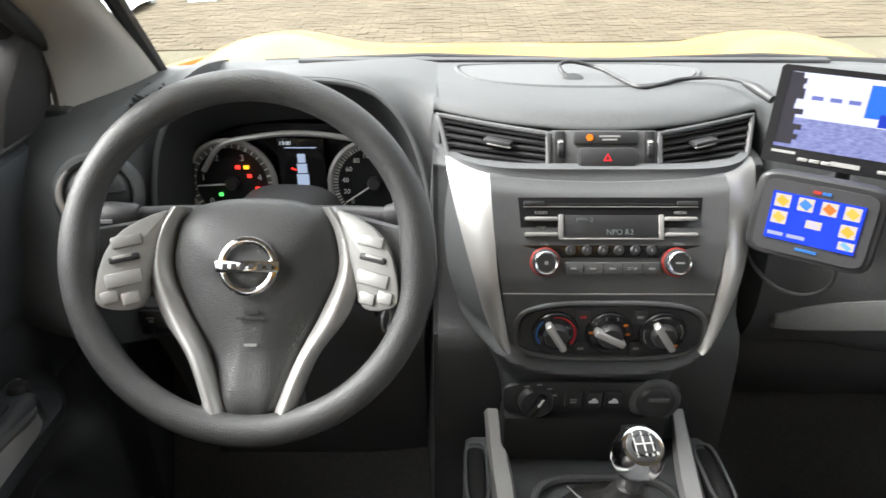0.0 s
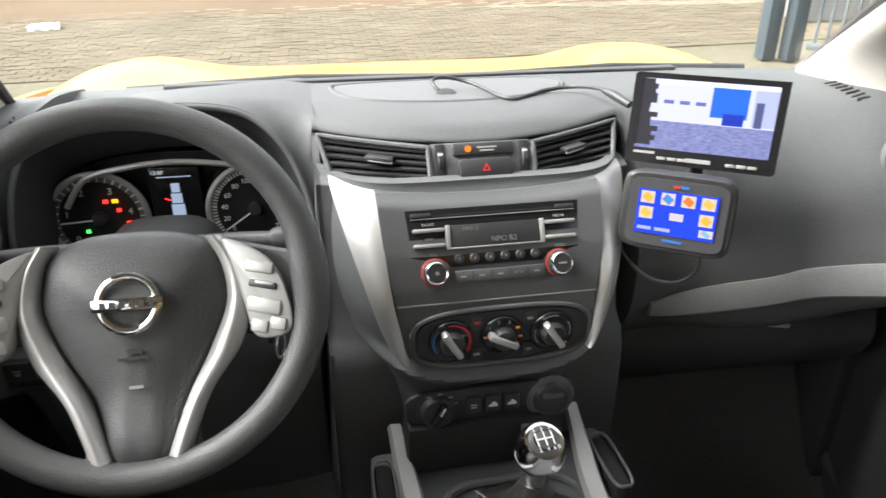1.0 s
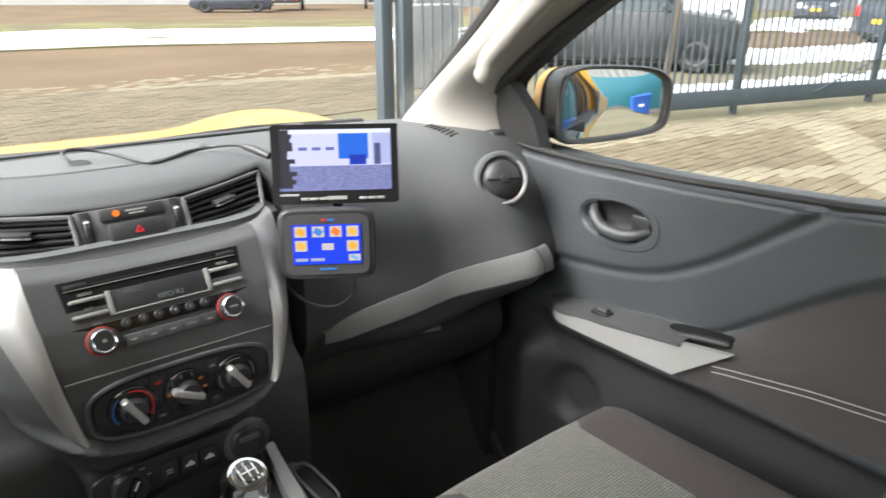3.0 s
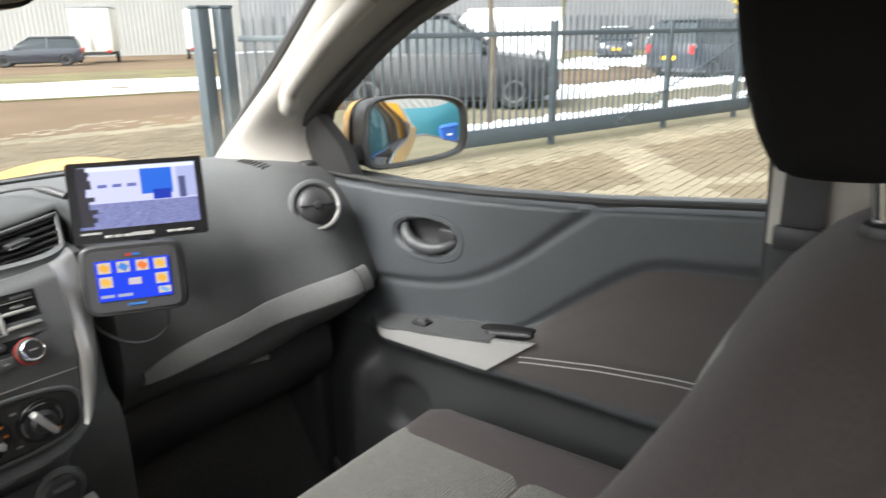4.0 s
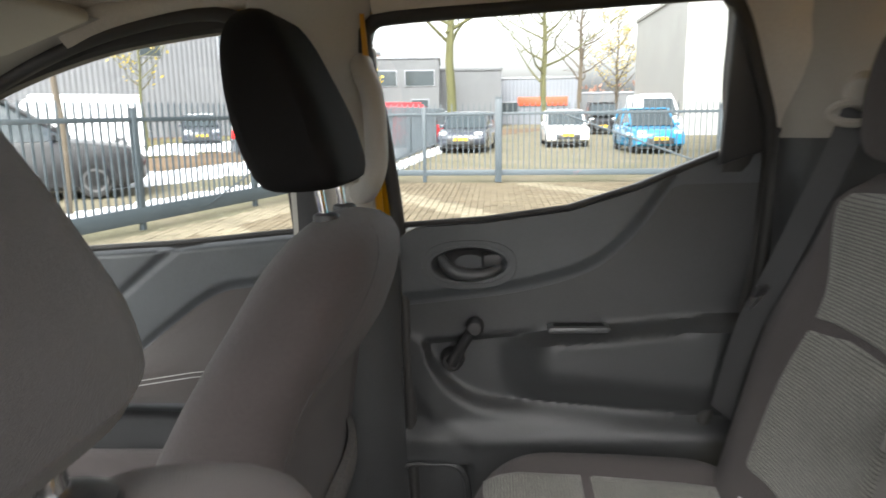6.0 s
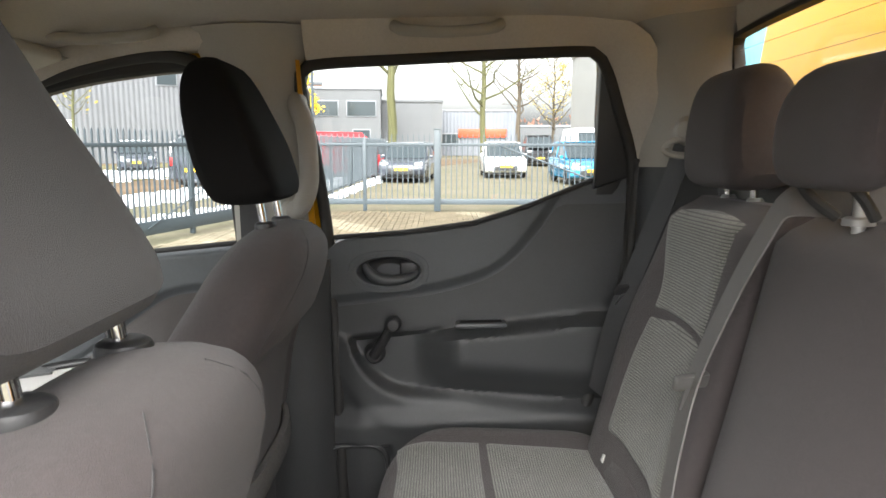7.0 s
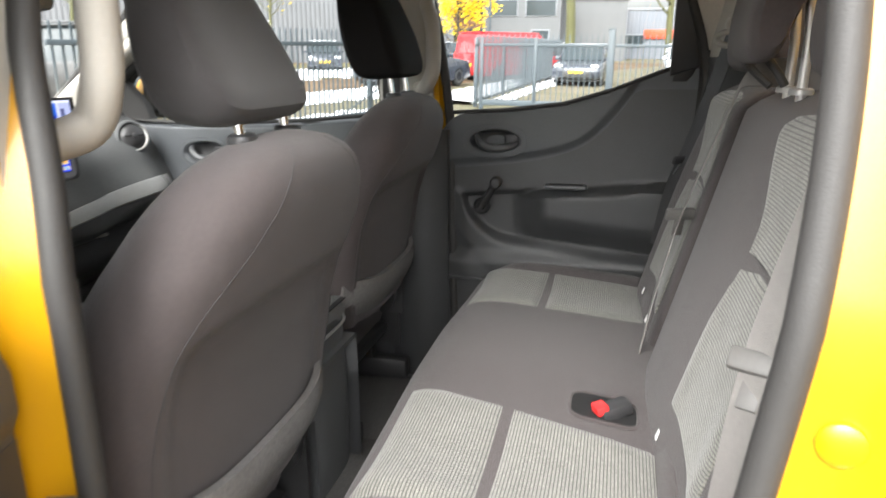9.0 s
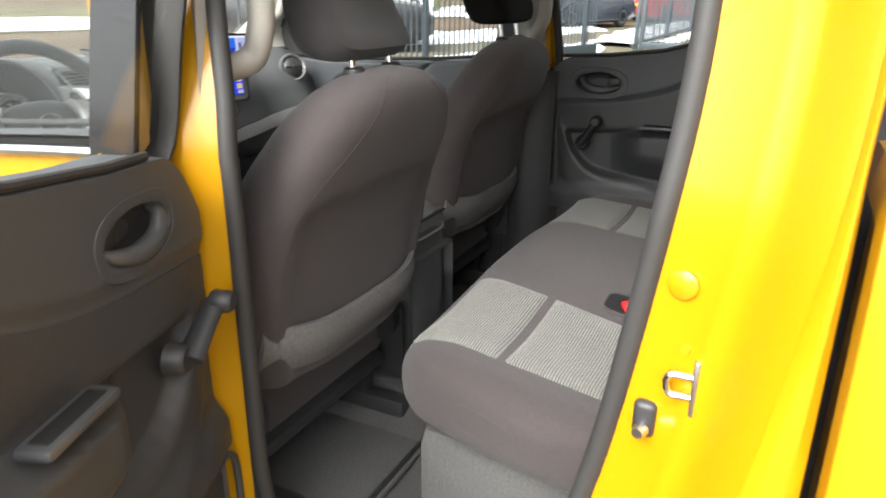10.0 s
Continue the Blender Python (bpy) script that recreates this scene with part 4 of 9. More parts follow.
STA = [(-0.705, "end"), (-0.6, "vent"), (-0.585, "plain"), (-0.56, "dial"), (-0.4, "dial"), (-0.25, "dial"), (-0.22, "plain"), (-0.206, "mid"), (0.206, "mid"), (0.235, "flank"), (0.44, "bag"), (0.6, "vent"), (0.705, "end")]
STC = {k: np.array(evenly(curve(v, 7), 64, False)) for k, v in SEC.items()}


def mid_section(x):
    """Between the hood and the passenger side: a rolled brow over the vents, whose face falls back towards its ends."""
    q = min(1.0, abs(x) / 0.2) ** 2
    ye, ze, yb = 0.842 + 0.06 * q, 1.2415 + 0.008 * q, 0.818 + 0.044 * q
    pts = [(1.24, 1.25), (1.12, 1.261), (1.0, 1.2675), (ye + 0.085, 1.2685), (ye + 0.05, 1.2665), (ye + 0.022, 1.261), (ye + 0.006, ze + 0.009), (ye, ze + 0.002), (ye + 0.008, ze - 0.002), (ye + 0.034, ze - 0.004),
           (ye + 0.034, 1.21), (yb + 0.014, 1.203), (yb - 0.002, 1.1995), (yb - 0.012, 1.192), (0.8 + 0.05 * q, 1.18), (0.79 + 0.05 * q, 1.0), (0.8, 0.93), (0.81, 0.6)]
    fine = np.array(curve(pts, 8))
    at_ = np.linspace(0, len(fine) - 1, 64)
    return np.stack([np.interp(at_, np.arange(len(fine)), fine[:, k]) for k in (0, 1)], 1)


def dial_section(x):
    """Under the hood: its crest follows the opening, the instruments stand in the hollow."""
    c = float(np.interp(x, [-0.585, -0.556, -0.52, -0.45, -0.39, -0.33, -0.285, -0.25, -0.22], [1.262, 1.264, 1.274, 1.286, 1.291, 1.288, 1.28, 1.271, 1.268]))
    pts = [(1.225, 1.25), (1.1, 1.266), (1.0, 1.268 + (c - 1.268) * 0.6), (0.955, c), (0.93, c - 0.004), (0.925, c - 0.012), (0.965, c - 0.03), (0.972, 1.06), (0.885, 1.05), (0.845, 1.04), (0.82, 0.985), (0.84, 0.9), (0.95, 0.6)]
    return np.array(evenly(curve(pts, 7), 64, False))


def station(name, x):
    return mid_section(x) if name == "mid" else dial_section(x) if name == "dial" else STC[name]


def dash_section(x):
    for (a, p), (b, q) in zip(STA, STA[1:]):
        if a <= x <= b:
            t = ss(0, 1, (x - a) / (b - a))
            return station(p, x) * (1 - t) + station(q, x) * t
    return STC["end"]


DX = sorted(set([-0.575, -0.566, -0.206] + [round(v, 4) for v in lin(-0.705, 0.705, 110)] + [-0.578, -0.57, -0.562, -0.555, -0.25, -0.245, -0.24, -0.235, -0.23, -0.225, -0.22, -0.215, -0.21, -0.206, -0.2, -0.19, 0.206, 0.213, 0.22, 0.228, 0.235]))
dash = thing("dashboard", "dark grey grained plastic dashboard with silver centre trims", "dashboard")
part("body", sheet(lambda x, k: (x, *dash_section(x)[k]), [x for x in DX if x >= -0.206], list(range(64)), (0, 0.03, -0.02)), DASH, dash)
part("driver_end", sheet(lambda x, k: (x, *dash_section(x)[k]), [x for x in DX if x <= -0.562], list(range(64)), (0, 0.03, -0.02)), DASH, dash)
part("knee_panel", sheet(lambda x, k: (x, *dash_section(x)[k]), [x for x in DX if -0.575 <= x <= -0.2], list(range(30, 64)), (0, 0.03, -0.02)), DASH_LOW, dash, "dark knee panel under the instruments")


def on_dash(x, k):
    """A point of the dashboard skin: k runs 0..63 down the section."""
    S = dash_section(x)
    i = min(62, int(k))
    p = S[i] + (S[i + 1] - S[i]) * (k - i)
    return Vector((x, p[0], p[1]))


def dash_k(x, z, lo=8):
    """Where the skin passes height z on its face."""
    S = dash_section(x)
    for i in range(lo, 63):
        if S[i][1] >= z > S[i + 1][1]:
            return i + (S[i][1] - z) / (S[i][1] - S[i + 1][1])
    return 62


# band above the glovebox: the light on its upward face is put into a paler colour
BX = lin(0.262, 0.652, 68)
BZT = [float(np.interp(x, [0.262, 0.28, 0.32, 0.36, 0.4, 0.44, 0.48, 0.524, 0.565, 0.605, 0.65], [0.98, 0.995, 1.015, 1.03, 1.04, 1.048, 1.058, 1.071, 1.08, 1.083, 1.08])) for x in BX]
BZB = [float(np.interp(x, [0.262, 0.28, 0.32, 0.36, 0.4, 0.44, 0.48, 0.524, 0.565, 0.605, 0.65], [0.962, 0.965, 0.975, 0.987, 0.997, 1.005, 1.014, 1.026, 1.038, 1.041, 1.036])) for x in BX]


def smoothed(vals, n=4):
    return [float(np.mean(vals[max(0, i - n):i + n + 1])) for i in range(len(vals))]


def face_y(x, z):
    return on_dash(x, dash_k(x, z)).y


BYT = smoothed([face_y(x, zt) - 0.003 for x, zt in zip(BX, BZT)])
BYB = smoothed([min(face_y(x, zb + (zt - zb) * q) for q in (0, 0.25, 0.5, 0.75, 1)) - 0.013 for x, zt, zb in zip(BX, BZT, BZB)])
BZT, BZB = smoothed(BZT, 2), smoothed(BZB, 2)


def lip(u, v):
    i = int(round(u * (len(BX) - 1)))
    w = min(1.0, u / 0.08)
    return BX[i], BYT[i] + (BYB[i] - BYT[i]) * w * math.sin(v * math.pi / 2) ** 0.8 + 0.006 * ss(0.88, 1.0, v), BZT[i] + (BZB[i] - BZT[i]) * v


part("lower_band", sheet(lip, lin(0, 1, 68), lin(0, 1, 16), (0, 0.04, 0.0)), DASH_BAND, dash, "dash band over the glovebox, coloured paler for the light it catches")
part("band_joint", tube([tuple(Vector(lip(0.91, v)) + Vector((0, -0.0005, 0))) for v in lin(0, 1, 12)], 0.0018, 6), BLACK, dash)
# lid darker than the dash plastic: the shade below the band is in its colour
part("glovebox_lid", sheet(lambda u, v: (0.23 + 0.42 * u, 0.945 - 0.09 * u - 0.05 * math.sin(math.pi * v) + 0.1 * v * v, 0.905 + 0.06 * u - 0.2 * v), lin(0, 1, 16), lin(0, 1, 10), (0, 0.02, 0)), DOORLOW, dash, "glovebox lid coloured darker for the shade under the band")
part("glovebox_catch", box((0.46, 0.84, 0.928), (0.075, 0.012, 0.01), 0.004, m=Matrix.Rotation(-0.35, 4, "Z")), SILVBTN, dash)
# tray with its rim on the dash top
TRAY = curve([(-0.174, 1.085), (-0.15, 1.118), (0.0, 1.13), (0.15, 1.118), (0.184, 1.07), (0.15, 1.0), (0.08, 0.962), (0.0, 0.952), (-0.08, 0.962), (-0.15, 1.0)], 5, True)
part("tray", prism([(a * 0.97, 1.05 + (b - 1.05) * 0.93) for a, b in TRAY], lambda a, b: (a, b, 1.2672 - 0.05 * max(0, b - 1.0)), (0, 0, 0.002)), PANEL, dash, "sunk black tray mat")
part("tray_rim", tube([(a, b, 1.2675 - 0.05 * max(0, b - 1.0)) for a, b in TRAY], 0.003, 8, True), DASH, dash)
part("screen_slot", box((0, 1.175, 1.2585), (0.86, 0.022, 0.006), 0.002), BLACK, dash)
# demister slots at the corners
def dash_top(x, y):
    S_ = dash_section(x)
    k = int(np.argmin([abs(p[0] - y) + (9 if p[1] < 1.2 else 0) for p in S_]))
    return float(S_[k][1])


for s in (1, -1):
    for i in range(7):
        x, y = 0.586 - i * 0.0012, 0.974 - i * 0.0135
        slit = prism([(x - 0.015, y - 0.009), (x + 0.013, y + 0.001), (x + 0.015, y + 0.0065), (x - 0.013, y - 0.004)], lambda a, b: (s * a, b, dash_top(s * a, b) + 0.0004), (0, 0, 0.0012))
        part("demister_slot", slit, DEEP, dash, smooth=0)


def round_vent(cx, cy, cz, d, s):
    n = Vector(d).normalized()
    v = thing("side_air_vent", "round black swivelling air vent with a silver crescent ring", "air vent", "dashboard side vents")
    m = aim((cx, cy, cz), n)
    part("ring", lathe([(0.036, -0.014), (0.05, -0.012), (0.05, -0.004), (0.046, 0.003), (0.041, 0.004), (0.037, 0.0), (0.036, -0.014)], 40, m), DASH, v)
    k = m.to_3x3().inverted() @ Vector((s, -0.2, -0.6))
    a0 = math.atan2(k.y, k.x)
    pts = [m @ Vector((0.0415 * math.cos(a0 + t), 0.0415 * math.sin(a0 + t), 0.002)) for t in lin(-1.5, 1.5, 30)]
    part("silver_crescent", tube(pts, [0.0008 + 0.0034 * max(0.0, math.cos(t)) ** 0.8 for t in lin(-1.5, 1.5, 30)], 8), SILVER, v, "satin silver crescent")
    part("ball", lathe([(0.0, 0.014), (0.015, 0.0125), (0.028, 0.008), (0.036, 0.0), (0.038, -0.01), (0, -0.01)], 32, m), BLACK, v)
    part("flap", box(None, (0.062, 0.003, 0.005), 0.001, m=m @ Matrix.Translation((0, 0, 0.012))), DEEP, v)
    part("tab", lathe([(0.0, 0.019), (0.006, 0.018), (0.008, 0.012), (0.008, 0.008)], 16, m), BLACK, v)


round_vent(0.592, 0.778, 1.198, (-0.42, -0.82, 0.3), 1)
round_vent(-0.6, 0.788, 1.182, (0.3, -0.85, 0.3), -1)

# ---------------------------------------------------------------- centre vents
def centre_vent(s):
    v = thing("centre_air_vent", "black slatted centre air vent with a chrome-edged tab", "air vent", "centre vents")
    A, B, C, D = Vector((s * 0.067, 0.836, 1.2405)), Vector((s * 0.2, 0.896, 1.247)), Vector((s * 0.186, 0.856, 1.204)), Vector((s * 0.0665, 0.815, 1.2035))

    def at(u, w, d=0.0):
        """u from the middle outwards, w downwards, d into the dashboard."""
        return A.lerp(B, u).lerp(D.lerp(C, u), w) + Vector((0, d, 0.004 * u * (u - 1)))
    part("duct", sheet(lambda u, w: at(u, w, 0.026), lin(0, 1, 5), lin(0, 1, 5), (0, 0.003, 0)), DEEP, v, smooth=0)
    ring = [at(u, 0) for u in lin(0, 1, 20)] + [at(1, w) for w in lin(0.1, 0.9, 8)] + [at(u, 1) for u in lin(1, 0, 20)] + [at(0, w) for w in lin(0.9, 0.1, 8)]
    part("vent_frame", tube(ring, 0.0034, 8, True), PANEL, v)
    for i in range(5):
        w = (i + 0.75) / 5.4
        g = []
        for k in lin(0.01, 0.99, 9):
            p = at(k, w)
            g.append([tuple(p + Vector(o)) for o in ((0, 0.001, -0.0016), (0, 0.0005, 0.0014), (0, 0.022, 0.0042), (0, 0.022, 0.0022))])
        part("slat", loft(g), BLACK, v)
    p = at(0.46, 0.4, -0.004)
    turn = Matrix.Rotation(s * 0.42, 4, "Z") @ Matrix.Rotation(s * -0.06, 4, "Y")
    tab = part("tab", box(p, (0.036, 0.016, 0.0075), 0.003, m=turn), BLACK, v)
    part("tab_edge", box(p + Vector((0, -0.0078, -0.0022)), (0.031, 0.002, 0.0026), 0.001, m=turn), SILVBTN, tab)


centre_vent(-1)
centre_vent(1)


def face(x, y, z, tilt=0.0):
    """A pose for flat print: reads along x, faces the seats."""
    return Matrix.Translation((x, y, z)) @ Matrix.Rotation(math.pi / 2 + tilt, 4, "X")


def bar(w, h, x, y, z):
    return box((x, y, z), (w, 0.0008, h), 0)


haz = thing("hazard_switch_panel", "black switch panel with hazard button and airbag lamp", "switch panel", m=Matrix.Translation((0, 0.8285, 1.222)) @ Matrix.Rotation(radians(-29), 4, "X") @ Matrix.Translation((0, -0.8425, -1.217)))
part("panel", box((0.0, 0.846, 1.217), (0.129, 0.012, 0.049), 0.003), PANEL, haz)
lamp = part("airbag_lamp", box((0.002, 0.839, 1.2315), (0.078, 0.006, 0.016), 0.003), BLACK, haz)
part("lamp_symbol", lathe([(0, 0.001), (0.0042, 0.001), (0.0042, 0)], 20, aim((-0.018, 0.8355, 1.2315), (0, -1, 0))), glow("airbag_amber", (1.0, 0.22, 0.01), 0.9), lamp, "lit amber airbag-off symbol")
part("lamp_print", join(bar(0.025, 0.0022, 0.006, 0.8355, 1.233), bar(0.018, 0.0022, 0.006, 0.8355, 1.229)), GREYPRINT, lamp)
hb = part("hazard_button", box((0.002, 0.836, 1.207), (0.068, 0.014, 0.024), 0.004), BLACK, haz, "black hazard button with a red triangle")
tri = evenly([(-0.0055, -0.0045), (0.0055, -0.0045), (0.0, 0.005)], 24)
part("triangle", band([(0.002 + a, 0.8287, 1.2065 + b) for a, b in tri], [(0.002 + a * 0.5, 0.8287, 1.206 + b * 0.5) for a, b in tri], (0, -0.0006, 0)), REDPRINT, hb)
for s in (-1, 1):
    wslot = part("thumbwheel_slot", box((s * 0.0535 + 0.001, 0.841, 1.219), (0.012, 0.006, 0.042), 0.002), DEEP, haz)
    part("thumbwheel", lathe([(0, 0.0035), (0.017, 0.0035), (0.018, 0.0025), (0.018, -0.0025), (0.017, -0.0035), (0, -0.0035)], 30, aim((s * 0.0535 + 0.001, 0.852, 1.219), (1, 0, 0))), BLACK, wslot)
    part("wheel_mark", box((s * 0.0535 + 0.001, 0.8355, 1.226), (0.006, 0.003, 0.003), 0.001), WHITEPRINT, wslot)

# ---------------------------------------------------------------- centre stack
def stack_y(z):
    return float(np.interp(z, [0.93, 1.01, 1.06, 1.1, 1.139, 1.186, 1.205], [0.735, 0.724, 0.7255, 0.733, 0.748, 0.775, 0.787]))


stack = thing("centre_stack", "dark centre console panel flanked by satin silver blades", "centre console")


def panel_half(z):
    return float(np.interp(z, [0.98, 1.012, 1.085, 1.15, 1.2], [0.108, 0.114, 0.124, 0.134, 0.138]))


def panel_at(u, v):
    a = 2 * u - 1
    zl = 0.986 + 0.026 * a * a
    z = zl + (1.197 + 0.006 * a * a - zl) * v
    return panel_half(z) * a, stack_y(z) - 0.004 + 0.01 * ss(0.94, 1.0, v) + 0.006 * ss(0.05, 0.0, v), z


part("panel", sheet(panel_at, lin(0, 1, 25), lin(0, 1, 60), (0, 0.02, 0)), PANEL, stack)
part("panel_joint", box((0, stack_y(1.083) - 0.0045, 1.083), (0.246, 0.002, 0.0014), 0), SILVBTN, stack)


def chin_half(z):
    return float(np.interp(z, [0.86, 0.9, 0.94, 0.96, 0.99, 1.03, 1.06, 1.1, 1.15, 1.2], [0.128, 0.134, 0.145, 0.153, 0.168, 0.188, 0.195, 0.2, 0.206, 0.214]))


def chin_at(u, v):
    """The moulding that wraps the panel: a rolled lip below it, flanks that fall back into the dashboard."""
    z, a = 0.86 + 0.35 * v, 2 * u - 1
    lift = 0.03 * a * a
    yf = stack_y(z) + 0.01 - 0.024 * math.exp(-((z - 0.974 - lift) / 0.013) ** 2) + 0.006 * ss(0.95, 0.93, z)
    return chin_half(z) * a, yf + 0.13 * abs(a) ** 6, z


part("chin", sheet(chin_at, lin(0, 1, 49), lin(0, 1, 70), (0, 0.02, 0)), DASH_LOW, stack, "dark moulded surround with a rolled lower lip")
for s in (-1, 1):
    outer = curve([(0.19, 0.846, 1.206), (0.179, 0.8, 1.165), (0.158, 0.748, 1.101), (0.142, 0.732, 1.05), (0.128, 0.723, 1.02), (0.119, 0.72, 1.01)], 6)
    inner = curve([(0.133, 0.812, 1.206), (0.134, 0.77, 1.165), (0.1285, 0.733, 1.1), (0.12, 0.723, 1.05), (0.114, 0.719, 1.02), (0.111, 0.718, 1.011)], 6)
    n = len(outer)

    def blade(u, v):
        i = int(round(u * (n - 1)))
        a, b = inner[i], outer[i]
        x, y, z = (a[k] + (b[k] - a[k]) * v for k in range(3))
        return s * x, y - 0.002 - 0.011 * math.sin(math.pi * (0.12 + 0.78 * v)) + 0.012 * ss(0.06, 0.0, u) ** 2, z
    part("silver_blade", sheet(blade, lin(0, 1, n), lin(0, 1, 9), (0, 0.02, 0)), SILVER, stack, "satin silver trim blade")

# radio
radio = thing("car_radio", "black car radio with silver keys, dial display and two knobs", "radio", m=Matrix.Translation((0, stack_y(1.155) - 0.004, 1.155)) @ Matrix.Rotation(radians(-29), 4, "X") @ Matrix.Translation((0, -0.7565, -1.1525)))
ry = 0.7565
fp = curve([(-0.107, 1.188), (0.107, 1.188), (0.104, 1.13), (0.085, 1.127), (0.062, 1.125), (0.056, 1.118), (-0.056, 1.118), (-0.062, 1.125), (-0.085, 1.127), (-0.104, 1.13)], 1, True)
part("faceplate", prism(fp, lambda a, b: (a, ry + 0.006, b), (0, -0.006, 0), 0.002), GLOSSBLK, radio)
part("disc_slot", box((0, ry - 0.0003, 1.1795), (0.15, 0.002, 0.0022), 0), DEEP, radio)
part("slot_edge", box((0, ry - 0.0008, 1.1765), (0.2, 0.0012, 0.001), 0), SILVBTN, radio)
for s in (-1, 1):
    part("eject_key", box((s * 0.088, ry - 0.001, 1.1805), (0.024, 0.003, 0.005), 0.001), BLACK, radio)
    for z in (1.1625, 1.1445):
        part("silver_key", box((s * 0.08, ry - 0.002, z), (0.038, 0.006, 0.0048), 0.0018), SILVBTN, radio)
for tx, x, z in (("RADIO", -0.08, 1.1695), ("DISP", -0.08, 1.152), ("MEDIA", 0.08, 1.1695), ("VOL", -0.076, 1.1335), ("MENU", 0.078, 1.1335)):
    words(tx, 0.0048, face(x, ry - 0.0006, z), GREYPRINT, radio)
disp = part("display", box((0.0, ry - 0.0012, 1.1535), (0.112, 0.0024, 0.0265), 0.001), BLACK, radio, "dark grey radio display")
part("display_bezel", join(box((-0.0575, ry - 0.002, 1.1535), (0.006, 0.004, 0.028), 0.0015), box((0.0575, ry - 0.002, 1.1535), (0.006, 0.004, 0.028), 0.0015), box((0, ry - 0.002, 1.1395), (0.12, 0.003, 0.002), 0.0008)), SILVBTN, disp)
LCD = glow("lcd_text", (0.35, 0.4, 0.38), 0.35)
words("FM1-2", 0.0075, face(-0.03, ry - 0.0026, 1.161), LCD, disp)
words("NPO R2", 0.009, face(0.01, ry - 0.0026, 1.147), LCD, disp)
for i in range(6):
    x = -0.046 + i * 0.0185
    k = part("preset_key", lathe([(0, 0.003), (0.0045, 0.003), (0.0058, 0.0015), (0.0058, 0)], 20, aim((x, ry, 1.1265), (0, -1, 0))), BLACK, radio)
    words(str(i + 1), 0.005, face(x, ry - 0.0033, 1.1265), GREYPRINT, k)
keys = thing("radio_key_strip", "dark key strip and two ringed knobs under the radio", "radio keys", m=Matrix.Translation((0, stack_y(1.113) - 0.005, 1.113)) @ Matrix.Rotation(radians(-20), 4, "X"))
strip = part("key_strip", box((0.0025, -0.001, 0.0), (0.11, 0.004, 0.0145), 0.003), PANEL, keys)
for i, tx in enumerate(("", "", "", "SETUP", "")):
    x = -0.043 + i * 0.0225
    if tx:
        words(tx, 0.0042, face(x, -0.0034, 0), GREYPRINT, strip)
    else:
        part("key_print", bar(0.007, 0.002, x, -0.0033, 0), GREYPRINT, strip)
    if i:
        part("key_joint", bar(0.0008, 0.012, x - 0.0112, -0.0032, 0), BLACK, strip)
for s in (-1, 1):
    m = aim((s * 0.0755, 0.004, 0.007), (0, -1, 0.06))
    kb = part("knob", lathe([(0.0, 0.018), (0.0105, 0.018), (0.0115, 0.0165), (0.0125, 0.0165), (0.015, 0.014), (0.0155, 0.006), (0.0155, 0.0)], 36, m), BLACK, keys, "black radio knob with a bright ring")
    part("knob_ring", lathe([(0.0112, 0.0175), (0.0125, 0.0185), (0.0142, 0.0165), (0.0145, 0.014), (0.0112, 0.0165)], 36, m), CHROME, kb)
    part("knob_glow", lathe([(0.0155, 0.001), (0.0168, 0.001), (0.0168, 0.005), (0.0155, 0.006)], 36, m), REDDIM, kb, "red lit collar")
    part("knob_print", box(None, (0.01 if s > 0 else 0.004, 0.0022 if s > 0 else 0.004, 0.0006), 0, m=m @ Matrix.Translation((0, 0, 0.0182))), GREYPRINT, kb)

# climate controls
hv = thing("climate_control_panel", "black heater panel with three rotary dials", "climate control", m=Matrix.Translation((0, 0, 0.029)))
hy = 0.7195
part("panel", prism(ellipse(0.106, 0.034, 44, 3.4, (0.004, 1.007)), lambda a, b: (a, hy + 0.004, b), (0, -0.006, 0), 0.002), BLACK, hv)
part("panel_rim", tube([(0.004 + a, hy - 0.001, 1.007 + b) for a, b in ellipse(0.112, 0.039, 60, 3.2)], 0.003, 8, True), PANEL, hv)
